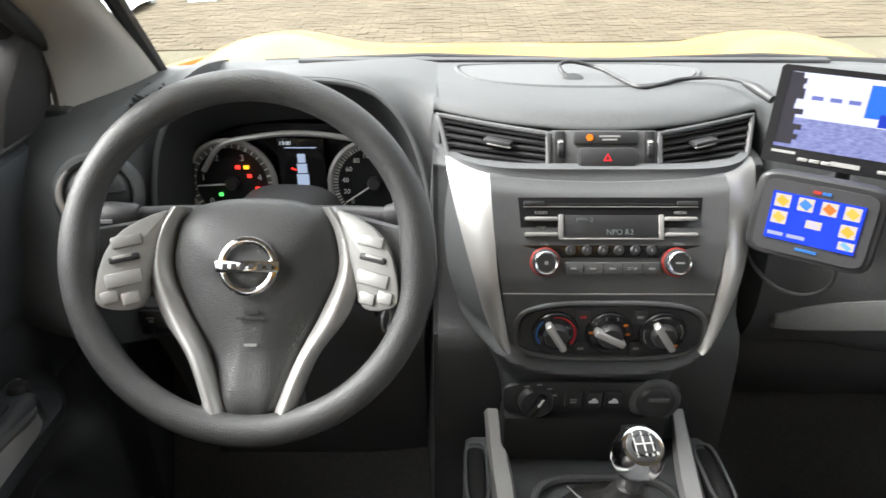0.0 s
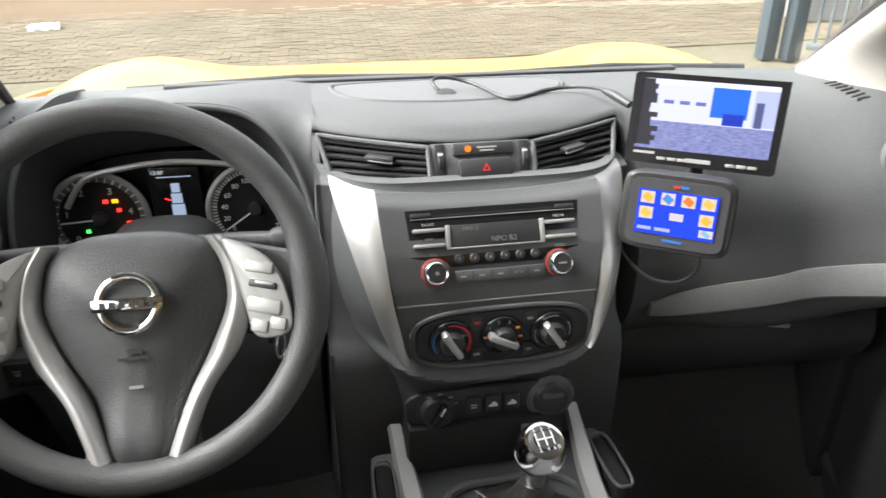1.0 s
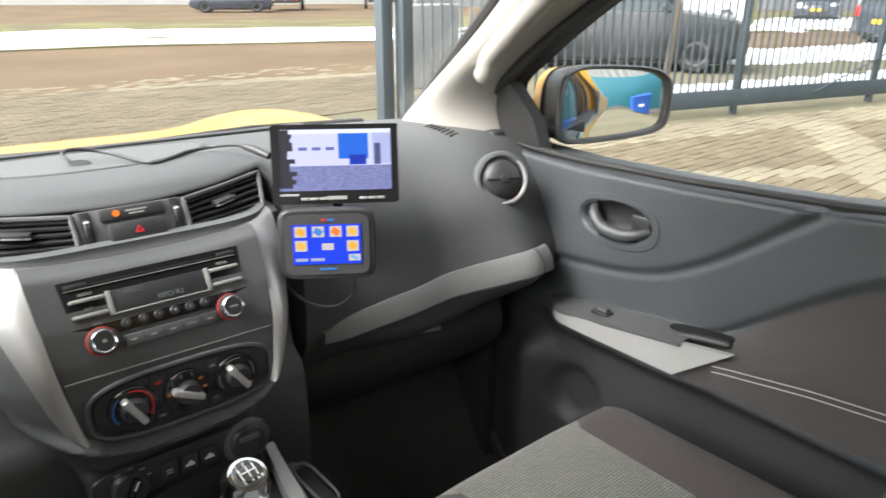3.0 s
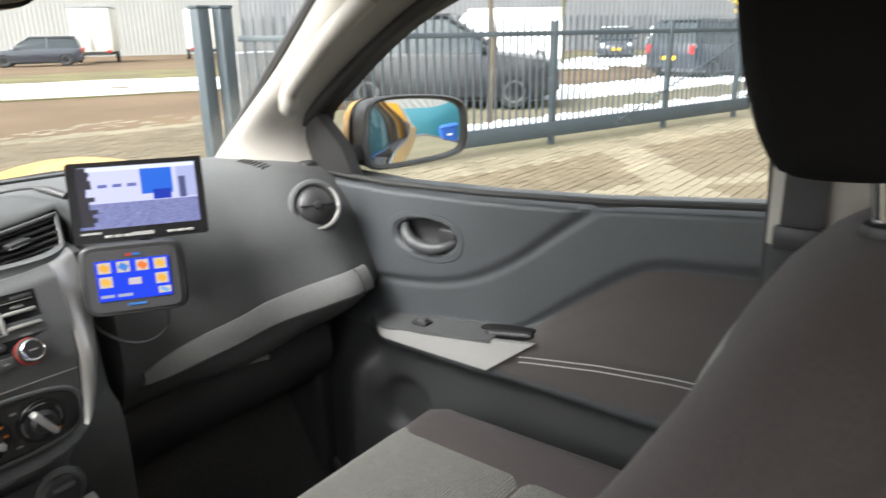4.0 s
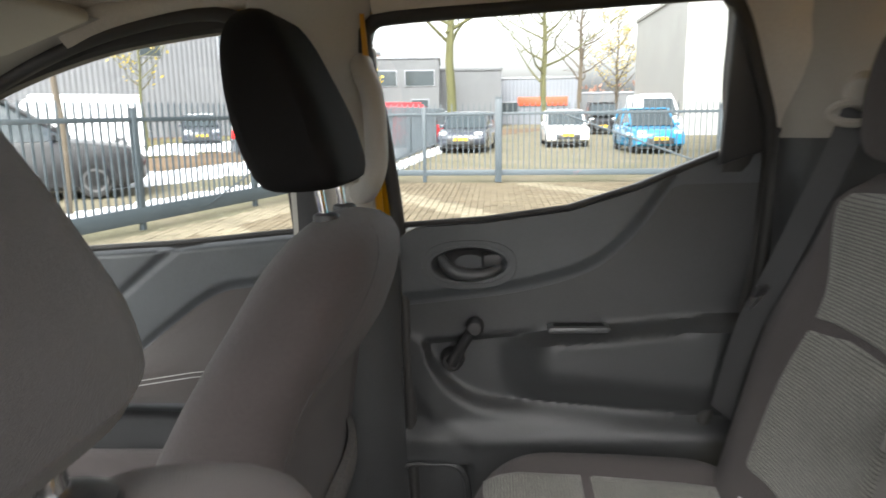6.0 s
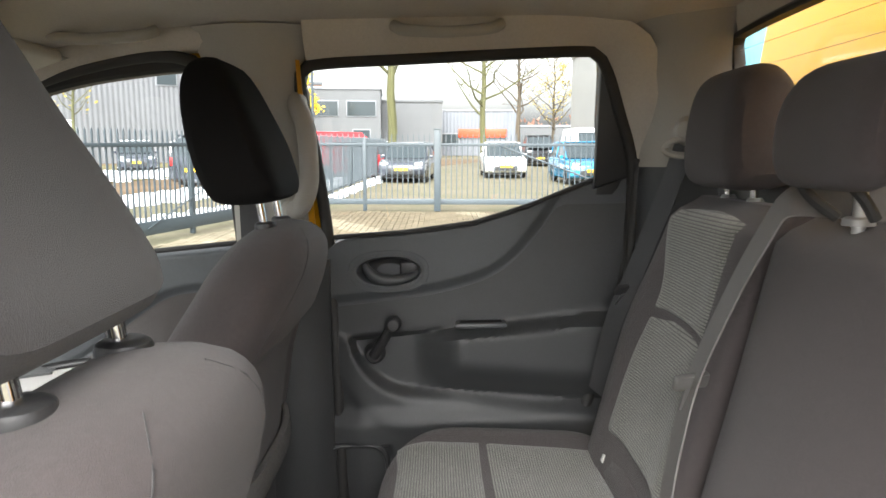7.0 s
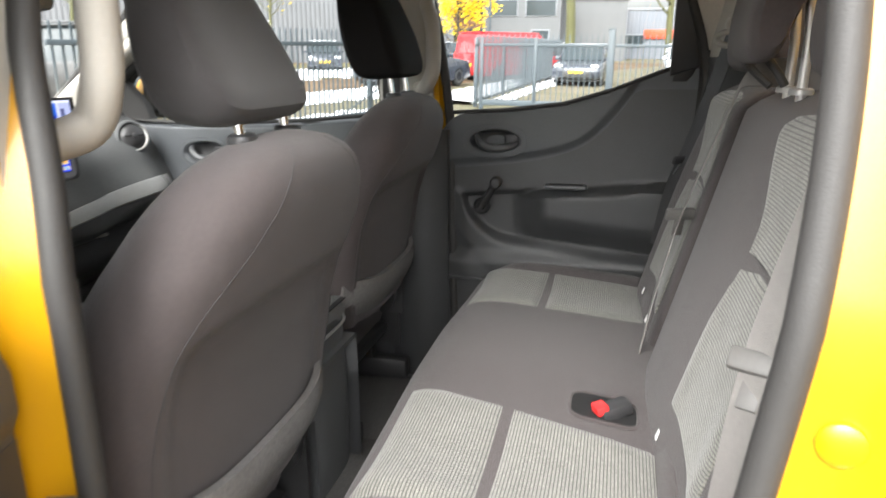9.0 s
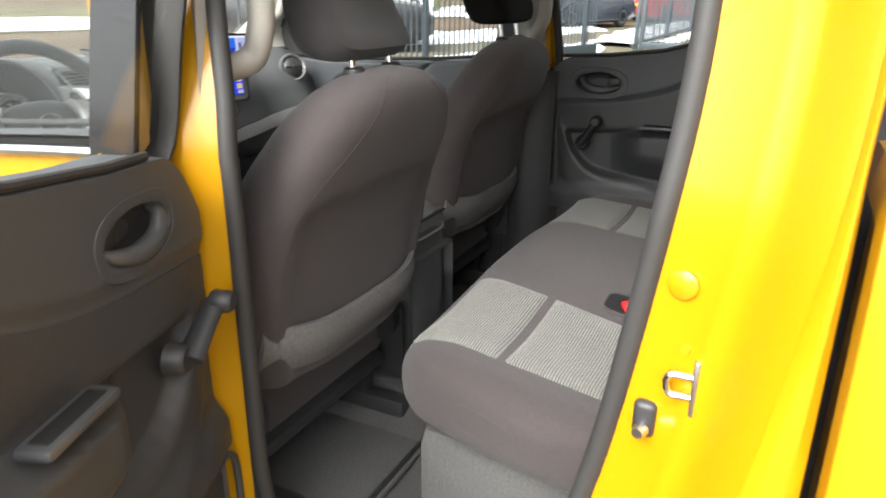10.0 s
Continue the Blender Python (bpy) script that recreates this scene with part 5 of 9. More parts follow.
for i, (x, turn) in enumerate(((-0.06, 0.55), (0.003, 1.1), (0.066, 0.6))):
    m = aim((x, hy - 0.002, 1.007), (0, -1, 0))
    dial = part("dial", lathe([(0.0, 0.006), (0.016, 0.006), (0.019, 0.005), (0.024, 0.004), (0.027, 0.0045), (0.028, 0.003), (0.028, 0.0)], 44, m), GLOSSBLK, hv, "black rotary heater dial")
    R = Matrix.Translation((x, hy - 0.008, 1.007)) @ Matrix.Rotation(-turn, 4, "Y")
    part("grip", lathe([(0, 0.012), (0.0125, 0.011), (0.0145, 0.007), (0.015, 0.0)], 36, aim((x, hy - 0.007, 1.007), (0, -1, 0))), BLACK, dial)
    part("pointer", box(None, (0.0085, 0.014, 0.04), 0.003, m=R @ Matrix.Translation((0, -0.008, 0.002))), SILVER, dial, "satin silver pointer")
    arc = [(x + 0.0225 * math.sin(t), hy - 0.0062, 1.007 + 0.0225 * math.cos(t)) for t in lin(-2.2, 2.2, 40)]
    if i == 0:
        part("heat_scale", tube(arc[18:], [0.0006 + 0.0016 * k / 21 for k in range(22)], 6), REDPRINT, dial)
        part("cold_scale", tube(arc[:14], [0.0018 - 0.0012 * k / 13 for k in range(14)], 6), BLUEPRINT, dial)
    elif i == 1:
        for k, t in enumerate(lin(-1.5, 1.6, 6)):
            if k in (1, 2, 3):
                words(str(k), 0.006, face(x + 0.0215 * math.sin(t), hy - 0.0066, 1.007 + 0.0215 * math.cos(t)), GREYPRINT, dial)
            else:
                part("dial_mark", bar(0.005, 0.003, x + 0.0215 * math.sin(t), hy - 0.0066, 1.007 + 0.0215 * math.cos(t)), ORANGE, dial)
    else:
        for a in (0, 14, 28):
            part("dial_arc", tube(arc[a:a + 9], 0.0006, 5), GREYPRINT, dial)
        part("dial_mark", bar(0.004, 0.003, x + 0.017, hy - 0.0066, 0.9905), ORANGE, dial)
for x in (-0.029, 0.037):
    for z in (1.029, 0.985):
        b = part("mode_key", box((x, hy - 0.0025, z), (0.016, 0.004, 0.02), 0.002), BLACK, hv)
        part("key_print", bar(0.007, 0.003, x, hy - 0.0048, z), REDPRINT if x < 0 and z > 1 else GREYPRINT, b)
words("A/C", 0.005, face(-0.029, hy - 0.0052, 0.985), GREYPRINT, hv)

# four-wheel dial, switches and socket
lo = thing("lower_switch_panel", "black lower panel with drive-mode dial, three switches and a power socket", "switch panel", m=Matrix.Translation((0.0075, 0.0265, -0.027)))
ly = 0.704
part("switch_recess", prism(ellipse(0.112, 0.026, 44, 5, (-0.012, 0.953)), lambda a, b: (a, ly + 0.004, b), (0, -0.0055, 0), 0.002), BLACK, lo)
m = aim((-0.083, ly - 0.001, 0.953), (0, -1, 0.05))
dd = part("drive_dial", lathe([(0.0, 0.012), (0.019, 0.012), (0.0215, 0.009), (0.0225, 0.003), (0.027, 0.002), (0.028, 0.0)], 40, m), BLACK, lo, "black rotary four-wheel-drive dial")
part("dial_grip", box(None, (0.009, 0.034, 0.012), 0.003, m=m @ Matrix.Rotation(-0.5, 4, "Z") @ Matrix.Translation((0, 0, 0.014))), GLOSSBLK, dd)
part("dial_marker", box(None, (0.0025, 0.012, 0.001), 0, m=m @ Matrix.Rotation(-0.5, 4, "Z") @ Matrix.Translation((0, 0.009, 0.0205))), WHITEPRINT, dd)
for t in (-0.5, 0.15, 0.75, 1.25):
    part("dial_print", box((-0.083 + 0.0245 * math.sin(t), ly - 0.0035, 0.953 + 0.0245 * math.cos(t)), (0.006, 0.0008, 0.0022), 0), GREYPRINT, dd)
for i, x in enumerate((-0.036, -0.0105, 0.0145)):
    b = part("switch", box((x, ly - 0.002, 0.955), (0.021, 0.01, 0.025), 0.003), BLACK, lo, "black rocker switch")
    if i == 0:
        part("switch_symbol", join(bar(0.008, 0.0018, x, ly - 0.0074, 0.957), bar(0.008, 0.0018, x, ly - 0.0074, 0.953)), GREYPRINT, b)
    else:
        part("switch_symbol", prism([(-0.006, -0.003), (0.006, -0.003), (0.0055, 0.0005), (0.002, 0.004), (-0.001, 0.004), (-0.003, 0.0005), (-0.006, 0)], lambda a, c: (x + a, ly - 0.0072, 0.955 + c), (0, -0.0008, 0)), WHITEPRINT, b, smooth=0)
part("power_socket", lathe([(0.0, 0.01), (0.02, 0.01), (0.024, 0.007), (0.026, 0.0)], 36, aim((0.0685, ly - 0.001, 0.951), (0, -1, 0.05))), BLACK, lo, "black capped power socket")
part("socket_tab", box((0.0685, ly - 0.013, 0.962), (0.028, 0.006, 0.007), 0.002), PANEL, lo)
part("power_socket_skirt", lathe([(0.026, 0.004), (0.03, 0.003), (0.033, 0.0)], 36, aim((0.0685, ly - 0.001, 0.951), (0, -1, 0.05))), PANEL, lo)

# ---------------------------------------------------------------- floor console, gear lever
con = thing("floor_console", "dark plastic floor console with silver rails and an armrest box", "centre console")
def tunnel(u, v):
    y = 0.76 - 0.84 * u
    top = 0.836 - 0.016 * ss(0.78, 0.66, y) + 0.04 * ss(0.4, 0.2, y)
    a = -1 + 2 * v
    w = 0.165 - 0.02 * ss(0.7, 0.4, y) - 0.035 * ss(0.3, 0.1, y)
    fl = abs(a) ** 5
    return w * max(-1, min(1, a * 1.18)), y, top - (top - 0.5) * (ss(0.82, 1.0, abs(a))) - 0.012 * (1 - ss(0.35, 0.62, abs(a))) * ss(0.2, 0.4, y)
part("body", sheet(tunnel, lin(0, 1, 44), lin(0, 1, 49), (0, 0, -0.01)), DASH_LOW, con)
for s in (-1, 1):
    line = evenly(curve([(0.1265, 0.777, 0.868), (0.1255, 0.763, 0.862), (0.124, 0.745, 0.856), (0.12, 0.7, 0.843), (0.116, 0.65, 0.833), (0.112, 0.57, 0.829), (0.108, 0.48, 0.829)], 6), 26, False)
    rail = []
    for t, (x, y, z) in zip(lin(0, 1, 26), line):
        w = 0.0105 + 0.005 * ss(0.0, 0.35, t)
        rail.append([(s * (x - w), y, z - 0.004), (s * (x - w * 0.7), y - 0.002, z + 0.004), (s * (x + w * 0.6), y - 0.002, z + 0.005), (s * (x + w), y, z - 0.003), (s * x, y + 0.008, z - 0.03)])
    part("silver_rail", loft(rail), SILVER, con, "satin silver console rail")
    # pockets and bin are solid blocks painted with the dark of their insides
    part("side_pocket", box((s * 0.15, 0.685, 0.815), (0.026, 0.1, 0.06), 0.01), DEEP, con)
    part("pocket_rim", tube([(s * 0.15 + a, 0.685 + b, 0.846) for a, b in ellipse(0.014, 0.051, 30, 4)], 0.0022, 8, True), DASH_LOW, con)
part("open_bin", box((-0.012, 0.742, 0.868), (0.21, 0.05, 0.075), 0.01), DEEP, con, "solid block coloured as the shade inside an open storage bin")
part("usb_socket", box((0.05, 0.712, 0.872), (0.034, 0.012, 0.05), 0.004), PANEL, con)
part("usb_slot", box((0.05, 0.7055, 0.884), (0.013, 0.002, 0.005), 0.0005), STEEL, con)
# armrest box behind
def lidpt(u, v):
    y = 0.24 - 0.3 * u
    a = -1 + 2 * v
    return 0.1 * a, y, 0.968 - 0.02 * abs(a) ** 4 - 0.03 * ss(0.85, 1, u) - 0.05 * ss(0.1, 0.0, u)
part("armrest_lid", sheet(lidpt, lin(0, 1, 20), lin(0, 1, 15), (0, 0, -0.035)), DASH_BAND, con, "grey padded armrest lid")
part("box", sheet(lambda u, v: (0.098 * (-1 + 2 * v), -0.055 - 0.022 * math.sin(math.pi * u) * (1 - (2 * v - 1) ** 4), 0.94 - 0.42 * u), lin(0, 1, 16), lin(0, 1, 15), (0, 0.28, 0)), DASH_LOW, con)
part("silver_strip", tube([(x, -0.078 + 0.02 * abs(x / 0.09) ** 4, 0.905) for x in lin(-0.085, 0.085, 16)], 0.003, 6), SILVER, con)
part("lid_joint", box((0, -0.06, 0.938), (0.19, 0.012, 0.003), 0.001), DEEP, con)

gear = thing("gear_lever", "manual gear lever with chrome knob and black leather boot", "gear lever", m=Matrix.Translation((0.012, 0.04, -0.03)))
bx, by = 0.0, 0.565
rings = []
for k, (r, z) in enumerate([(0.085, 0.846), (0.08, 0.858), (0.066, 0.868), (0.05, 0.884), (0.04, 0.9), (0.028, 0.92), (0.02, 0.94), (0.016, 0.952)]):
    rings.append([(bx + (r * (1 + 0.1 * math.sin(5 * t + k) * (1 - k / 8))) * math.cos(t), by + 0.01 - 0.0035 * k + (r * 0.9 * (1 + 0.08 * math.sin(4 * t + 2 * k) * (1 - k / 8))) * math.sin(t), z) for t in lin(0, 2 * math.pi * 47 / 48, 48)])
part("boot", loft(rings), surf("boot_leather", (0.03, 0.029, 0.028), 0.35, grain=0.8, gscale=300), gear, "creased black leather boot")
part("boot_frame", tube([(bx + a, by + 0.012 + b, 0.85) for a, b in ellipse(0.092, 0.084, 44, 4)], 0.006, 8, True), PANEL, gear)
part("stitching", tube([(bx - 0.05 + 0.02 * t, by + 0.06 - 0.075 * t, 0.872 + 0.035 * t) for t in lin(0, 1, 8)], 0.0012, 5), GREYPRINT, gear)
part("stem", lathe([(0.012, 0), (0.0125, 0.03), (0.015, 0.034), (0.015, 0.04)], 24, aim((bx, by - 0.015, 0.94), (0, -0.1, 1))), CHROME, gear)
km = aim((0.001, 0.546, 1.0), (0.05, -0.42, 0.9))
kn = part("knob", lathe([(0.0, 0.0255), (0.012, 0.0248), (0.0185, 0.022), (0.0235, 0.015), (0.0268, 0.005), (0.0268, -0.006), (0.024, -0.017), (0.018, -0.026), (0.014, -0.032)], 44, km @ Matrix.Scale(1.0, 4)), GLOSSBLK, gear, "glossy black and chrome gear knob")
part("chrome_ring", lathe([(0.019, 0.0225), (0.0215, 0.022), (0.0255, 0.0145), (0.028, 0.004), (0.0285, -0.004), (0.0268, -0.006), (0.0265, 0.004), (0.0225, 0.0165)], 44, km), CHROME, kn)
part("pattern_plate", lathe([(0.0, 0.0262), (0.016, 0.0242), (0.0175, 0.0232), (0.0175, 0.0225)], 36, km), surf("shift_plate_grey", (0.055, 0.055, 0.056), 0.3), kn, "dark shift pattern plate")
for dx in (-0.009, 0.0, 0.009):
    part("shift_line", box(None, (0.0015, 0.016, 0.0008), 0, m=km @ Matrix.Translation((dx, 0.001, 0.0263 - 0.006 * abs(dx) / 0.009 * 0.2))), WHITEPRINT, kn)
part("shift_line", box(None, (0.0195, 0.0015, 0.0008), 0, m=km @ Matrix.Translation((0, 0.001, 0.0265))), WHITEPRINT, kn)
for tx, dx, dy in (("1", -0.009, 0.0125), ("3", 0, 0.0125), ("5", 0.009, 0.0125), ("2", -0.009, -0.0105), ("4", 0, -0.0105), ("6", 0.007, -0.0105), ("R", 0.0125, -0.0105)):
    words(tx, 0.006, km @ Matrix.Translation((dx, dy, 0.0252)), WHITEPRINT, kn)

# ---------------------------------------------------------------- instruments
clu = thing("instrument_cluster", "lit instrument cluster with two dials and a trip screen", "instrument cluster")
cy = 0.958
part("backplate", prism(curve([(-0.555, 1.06), (-0.555, 1.15), (-0.5, 1.2), (-0.4, 1.212), (-0.3, 1.2), (-0.255, 1.15), (-0.255, 1.06)], 5, True), lambda a, b: (a, cy + 0.02, b), (0, -0.004, 0)), GLOSSBLK, clu)
DIALBAND = surf("dial_scale_band", (0.11, 0.108, 0.1), 0.5, spread=0.05)
DIALFACE = surf("dial_face", (0.016, 0.0165, 0.017), 0.6, spec=0.2)
for dx, nums, rim_, needle in ((-0.495, ("0", "1", "2", "3", "4", "5"), 0.064, -1.62), (-0.292, ("0", "20", "40", "60", "80", "100", "", "", "", "180", "200", "220"), 0.064, -2.15)):
    m = aim((dx, cy, 1.13), (0, -1, 0.1))
    dl = part("dial", lathe([(0.0, 0.002), (rim_ * 0.6, 0.002), (rim_ * 0.62, 0.003), (rim_ * 0.9, 0.006), (rim_ * 0.9, 0), (0, 0)], 60, m), DIALFACE, clu)
    part("dial_ring", tube([m @ Vector((rim_ * 0.97 * math.cos(t), rim_ * 0.97 * math.sin(t), 0.008)) for t in lin(0, 2 * math.pi * 59 / 60, 60)], 0.0042, 8, True), SILVBTN, dl, "satin silver dial ring")
    part("scale_band", moved(band([(rim_ * 0.94 * math.cos(t), rim_ * 0.94 * math.sin(t), 0.004) for t in lin(0, 2 * math.pi * 59 / 60, 60)], [(rim_ * 0.8 * math.cos(t), rim_ * 0.8 * math.sin(t), 0.004) for t in lin(0, 2 * math.pi * 59 / 60, 60)], (0, 0, 0.002)), m), DIALBAND, dl, "pale grey scale band")
    tn = len(nums)
    for i, tx in enumerate(nums):
        t = radians(-130 + 260 * i / (tn - 1))
        if tx:
            words(tx, 0.0125 if tn < 8 else 0.0095, m @ Matrix.Translation((0.041 * math.sin(t), 0.041 * math.cos(t), 0.0062)), WHITEPRINT, dl)
    ticks = []
    for i in range((tn - 1) * 5 + 1):
        t = radians(-130 + 260 * i / ((tn - 1) * 5))
        mt = m @ Matrix.Rotation(-t, 4, "Z") @ Matrix.Translation((0, 0.0555, 0.0062))
        ticks.append(box(None, (0.0016 if i % 5 else 0.003, 0.008, 0.0006), 0, m=mt))
    tk = part("tick_marks", join(*ticks), WHITEPRINT, dl, smooth=0)
    tk["kind"] = "stuff"
    part("needle", box(None, (0.0022, 0.05, 0.0015), 0.0005, m=m @ Matrix.Rotation(-needle, 4, "Z") @ Matrix.Translation((0, 0.024, 0.0095))), WHITEPRINT, dl)
    part("needle_hub", lathe([(0, 0.012), (0.008, 0.0115), (0.01, 0.008), (0.01, 0.003)], 24, m), BLACK, dl)
REDLAMP, AMBLAMP, GRNLAMP = glow("red_lamp", (1, 0.03, 0.02), 1.6), glow("amber_lamp", (1, 0.4, 0.02), 1.3), glow("green_lamp", (0.1, 0.9, 0.15), 1.0)
for x, z, q, w in ((-0.483, 1.156, REDLAMP, 0.007), (-0.471, 1.156, AMBLAMP, 0.008), (-0.468, 1.143, REDLAMP, 0.006), (-0.456, 1.124, REDLAMP, 0.011), (-0.512, 1.115, GRNLAMP, 0.006)):
    part("warning_lamp", box((x, cy - 0.0085, z), (w, 0.001, 0.0055), 0.0004), q, clu)
sc = part("trip_screen", box((-0.393, cy - 0.002, 1.15), (0.066, 0.004, 0.094), 0.002), GLOSSBLK, clu, "dark trip computer screen")
ICON = glow("screen_icon", (0.45, 0.55, 0.75), 0.5)
part("car_symbol", join(box((-0.393, cy - 0.0045, 1.153), (0.014, 0.001, 0.014), 0.0004), box((-0.393, cy - 0.0045, 1.168), (0.011, 0.001, 0.013), 0.0004), box((-0.393, cy - 0.0045, 1.136), (0.017, 0.001, 0.017), 0.0004)), ICON, sc)
part("door_symbol", box((-0.405, cy - 0.0045, 1.152), (0.008, 0.001, 0.0015), 0, m=Matrix.Rotation(0.4, 4, "Y")), REDLAMP, sc)
words("13:00", 0.0075, face(-0.414, cy - 0.0046, 1.19), glow("screen_text", (0.5, 0.55, 0.6), 0.7), sc)
part("screen_line", box((-0.393, cy - 0.0045, 1.1835), (0.044, 0.001, 0.0012), 0), ICON, sc)
part("hood_brow", tube(curve([(-0.53, cy - 0.012, 1.152), (-0.5, cy - 0.014, 1.19), (-0.45, cy - 0.016, 1.203), (-0.393, cy - 0.016, 1.208), (-0.336, cy - 0.016, 1.203), (-0.286, cy - 0.014, 1.19), (-0.255, cy - 0.012, 1.152)], 6), 0.004, 8), SILVBTN, clu, "thin satin cluster bezel")

# rounded hood round the instruments
def plain_y(z):
    return float(np.interp(z, [1.0, 1.06, 1.15, 1.2, 1.248, 1.267, 1.285], [0.838, 0.848, 0.868, 0.886, 0.906, 0.918, 0.928]))


HOOD = evenly(curve([(-0.57, 1.055), (-0.57, 1.16), (-0.556, 1.225), (-0.52, 1.262), (-0.45, 1.277), (-0.39, 1.283), (-0.33, 1.281), (-0.285, 1.27), (-0.25, 1.243), (-0.226, 1.2), (-0.208, 1.13), (-0.2, 1.055)], 8), 60, False)
HOODSKIN = surf("hood_lining", (0.03, 0.031, 0.032), 0.7, grain=0.4, gscale=700, spec=0.25)


def hood_at(u, v):
    x, z = HOOD[int(round(u * 59))]
    w = v ** 0.8
    return x + (-0.405 + (x + 0.405) * 0.84 - x) * w, plain_y(z) + (0.972 - plain_y(z)) * v, z + (1.055 + (z - 1.055) * 0.72 - z) * w


part("hood_lining", sheet(hood_at, lin(0, 1, 60), lin(0, 1, 10), (0, 0.004, 0.004)), HOODSKIN, dash, "shaded black hood round the instruments")
HOOD_OUT = curve([(-0.58, 0.9, 1.055), (-0.585, 0.95, 1.18), (-0.585, 1.1, 1.255), (-0.57, 1.19, 1.252), (-0.5, 1.215, 1.25), (-0.42, 1.225, 1.25), (-0.34, 1.232, 1.25), (-0.27, 1.236, 1.251), (-0.214, 1.236, 1.252), (-0.204, 1.12, 1.261),
                  (-0.203, 1.0, 1.2675), (-0.202, 0.945, 1.267), (-0.2, 0.915, 1.256), (-0.199, 0.9, 1.235), (-0.198, 0.885, 1.19), (-0.196, 0.865, 1.13), (-0.194, 0.85, 1.055)], 6)
HOOD_OUT = [HOOD_OUT[int(round(i * (len(HOOD_OUT) - 1) / 59))] for i in range(60)]


def hood_skin(u, v):
    """From the far edge of the dashboard over the crest of the hood to the rim of its opening."""
    i = int(round(u * 59))
    x, z = HOOD[i]
    rim, far = Vector((x, plain_y(z), z)), Vector(HOOD_OUT[i])
    side = ss(0.62, 0.95, u)
    crest = rim + Vector((0.014 * side - 0.012 * ss(0.3, 0.0, u), 0.045 * (1 - side) + 0.004 * side, 0.012 * (1 - side)))
    return far * (1 - v) ** 2 + crest * 2 * v * (1 - v) + rim * v * v


part("hood", sheet(hood_skin, lin(0, 1, 60), lin(0, 1, 18), (0, 0.004, -0.004)), DASH, dash, "rounded hood over the instruments", smooth=60)
part("hood_rim", tube([(x, plain_y(z) - 0.001, z) for x, z in HOOD], 0.004, 8), DASH, dash)

bank = thing("switch_bank", "row of dark push switches under the instrument panel", "switches")
part("panel", box((-0.6, 0.822, 0.99), (0.105, 0.02, 0.052), 0.004), PANEL, bank)
for i, x in enumerate((-0.632, -0.597, -0.566)):
    sb = part("push_switch", box((x, 0.811, 0.99), (0.03 if i else 0.034, 0.008, 0.04), 0.003), BLACK, bank)
    part("switch_print", box((x, 0.8065, 0.994), (0.012, 0.001, 0.008), 0), GREYPRINT, sb, smooth=0)

# ---------------------------------------------------------------- steering wheel
DISH = 0.042
WM = Matrix.Translation((-0.392, 0.66, 1.163)) @ Matrix.Rotation(radians(64), 4, "X") @ Matrix.Translation((0, 0, -DISH))
wheel = thing("steering_wheel", "dark grained steering wheel with silver spokes and chrome emblem", "steering wheel", m=WM)
def rim_ring():
    rings = []
    n = 72
    for i in range(n):
        t = 2 * math.pi * i / n
        fat = 0.0165 + 0.002 * max(0, math.cos(2 * t + math.pi)) * 0
        grip = 0.0025 * (math.exp(-((math.sin(t) - 0.05) / 0.22) ** 2))
        cx, cyy = math.cos(t), math.sin(t)
        rings.append([(cx * (0.1775 - grip + (fat + grip) * math.cos(a)), cyy * (0.1775 - grip + (fat + grip) * math.cos(a)), DISH + (fat * 0.95 + grip) * math.sin(a)) for a in [2 * math.pi * k / 18 for k in range(18)]])
    V, F = loft(rings + [rings[0]], caps=False)
    m = n * 18
    return V[:m], [tuple(i % m for i in f) for f in F]
part("rim", rim_ring(), WHEELHIDE, wheel, "dark grained leatherette rim")
half = [(0.0, 0.064), (0.047, 0.06), (0.077, 0.045), (0.087, 0.015), (0.088, -0.014), (0.07, -0.06), (0.045, -0.107), (0.024, -0.163), (0.0, -0.168)]
cover_ = evenly(curve(half + [(-a, b) for a, b in half[-2:0:-1]], 6, True), 90)
ringsC = []
for k in lin(0, 1, 9):
    sc_ = 1 - 0.9 * (1 - math.cos(k * math.pi / 2))
    ringsC.append([(a * sc_, -0.03 + (b + 0.03) * sc_, 0.006 + 0.028 * math.sin(k * math.pi / 2) + 0.006 * ss(-0.02, 0.05, b) * math.sin(k * math.pi / 2) + 0.026 * ss(-0.09, -0.165, -0.03 + (b + 0.03) * sc_)) for a, b in cover_])
part("airbag_cover", loft([[(a, b, -0.02) for a, b in cover_]] + ringsC), WHEELHIDE, wheel, "dark grained airbag cover")
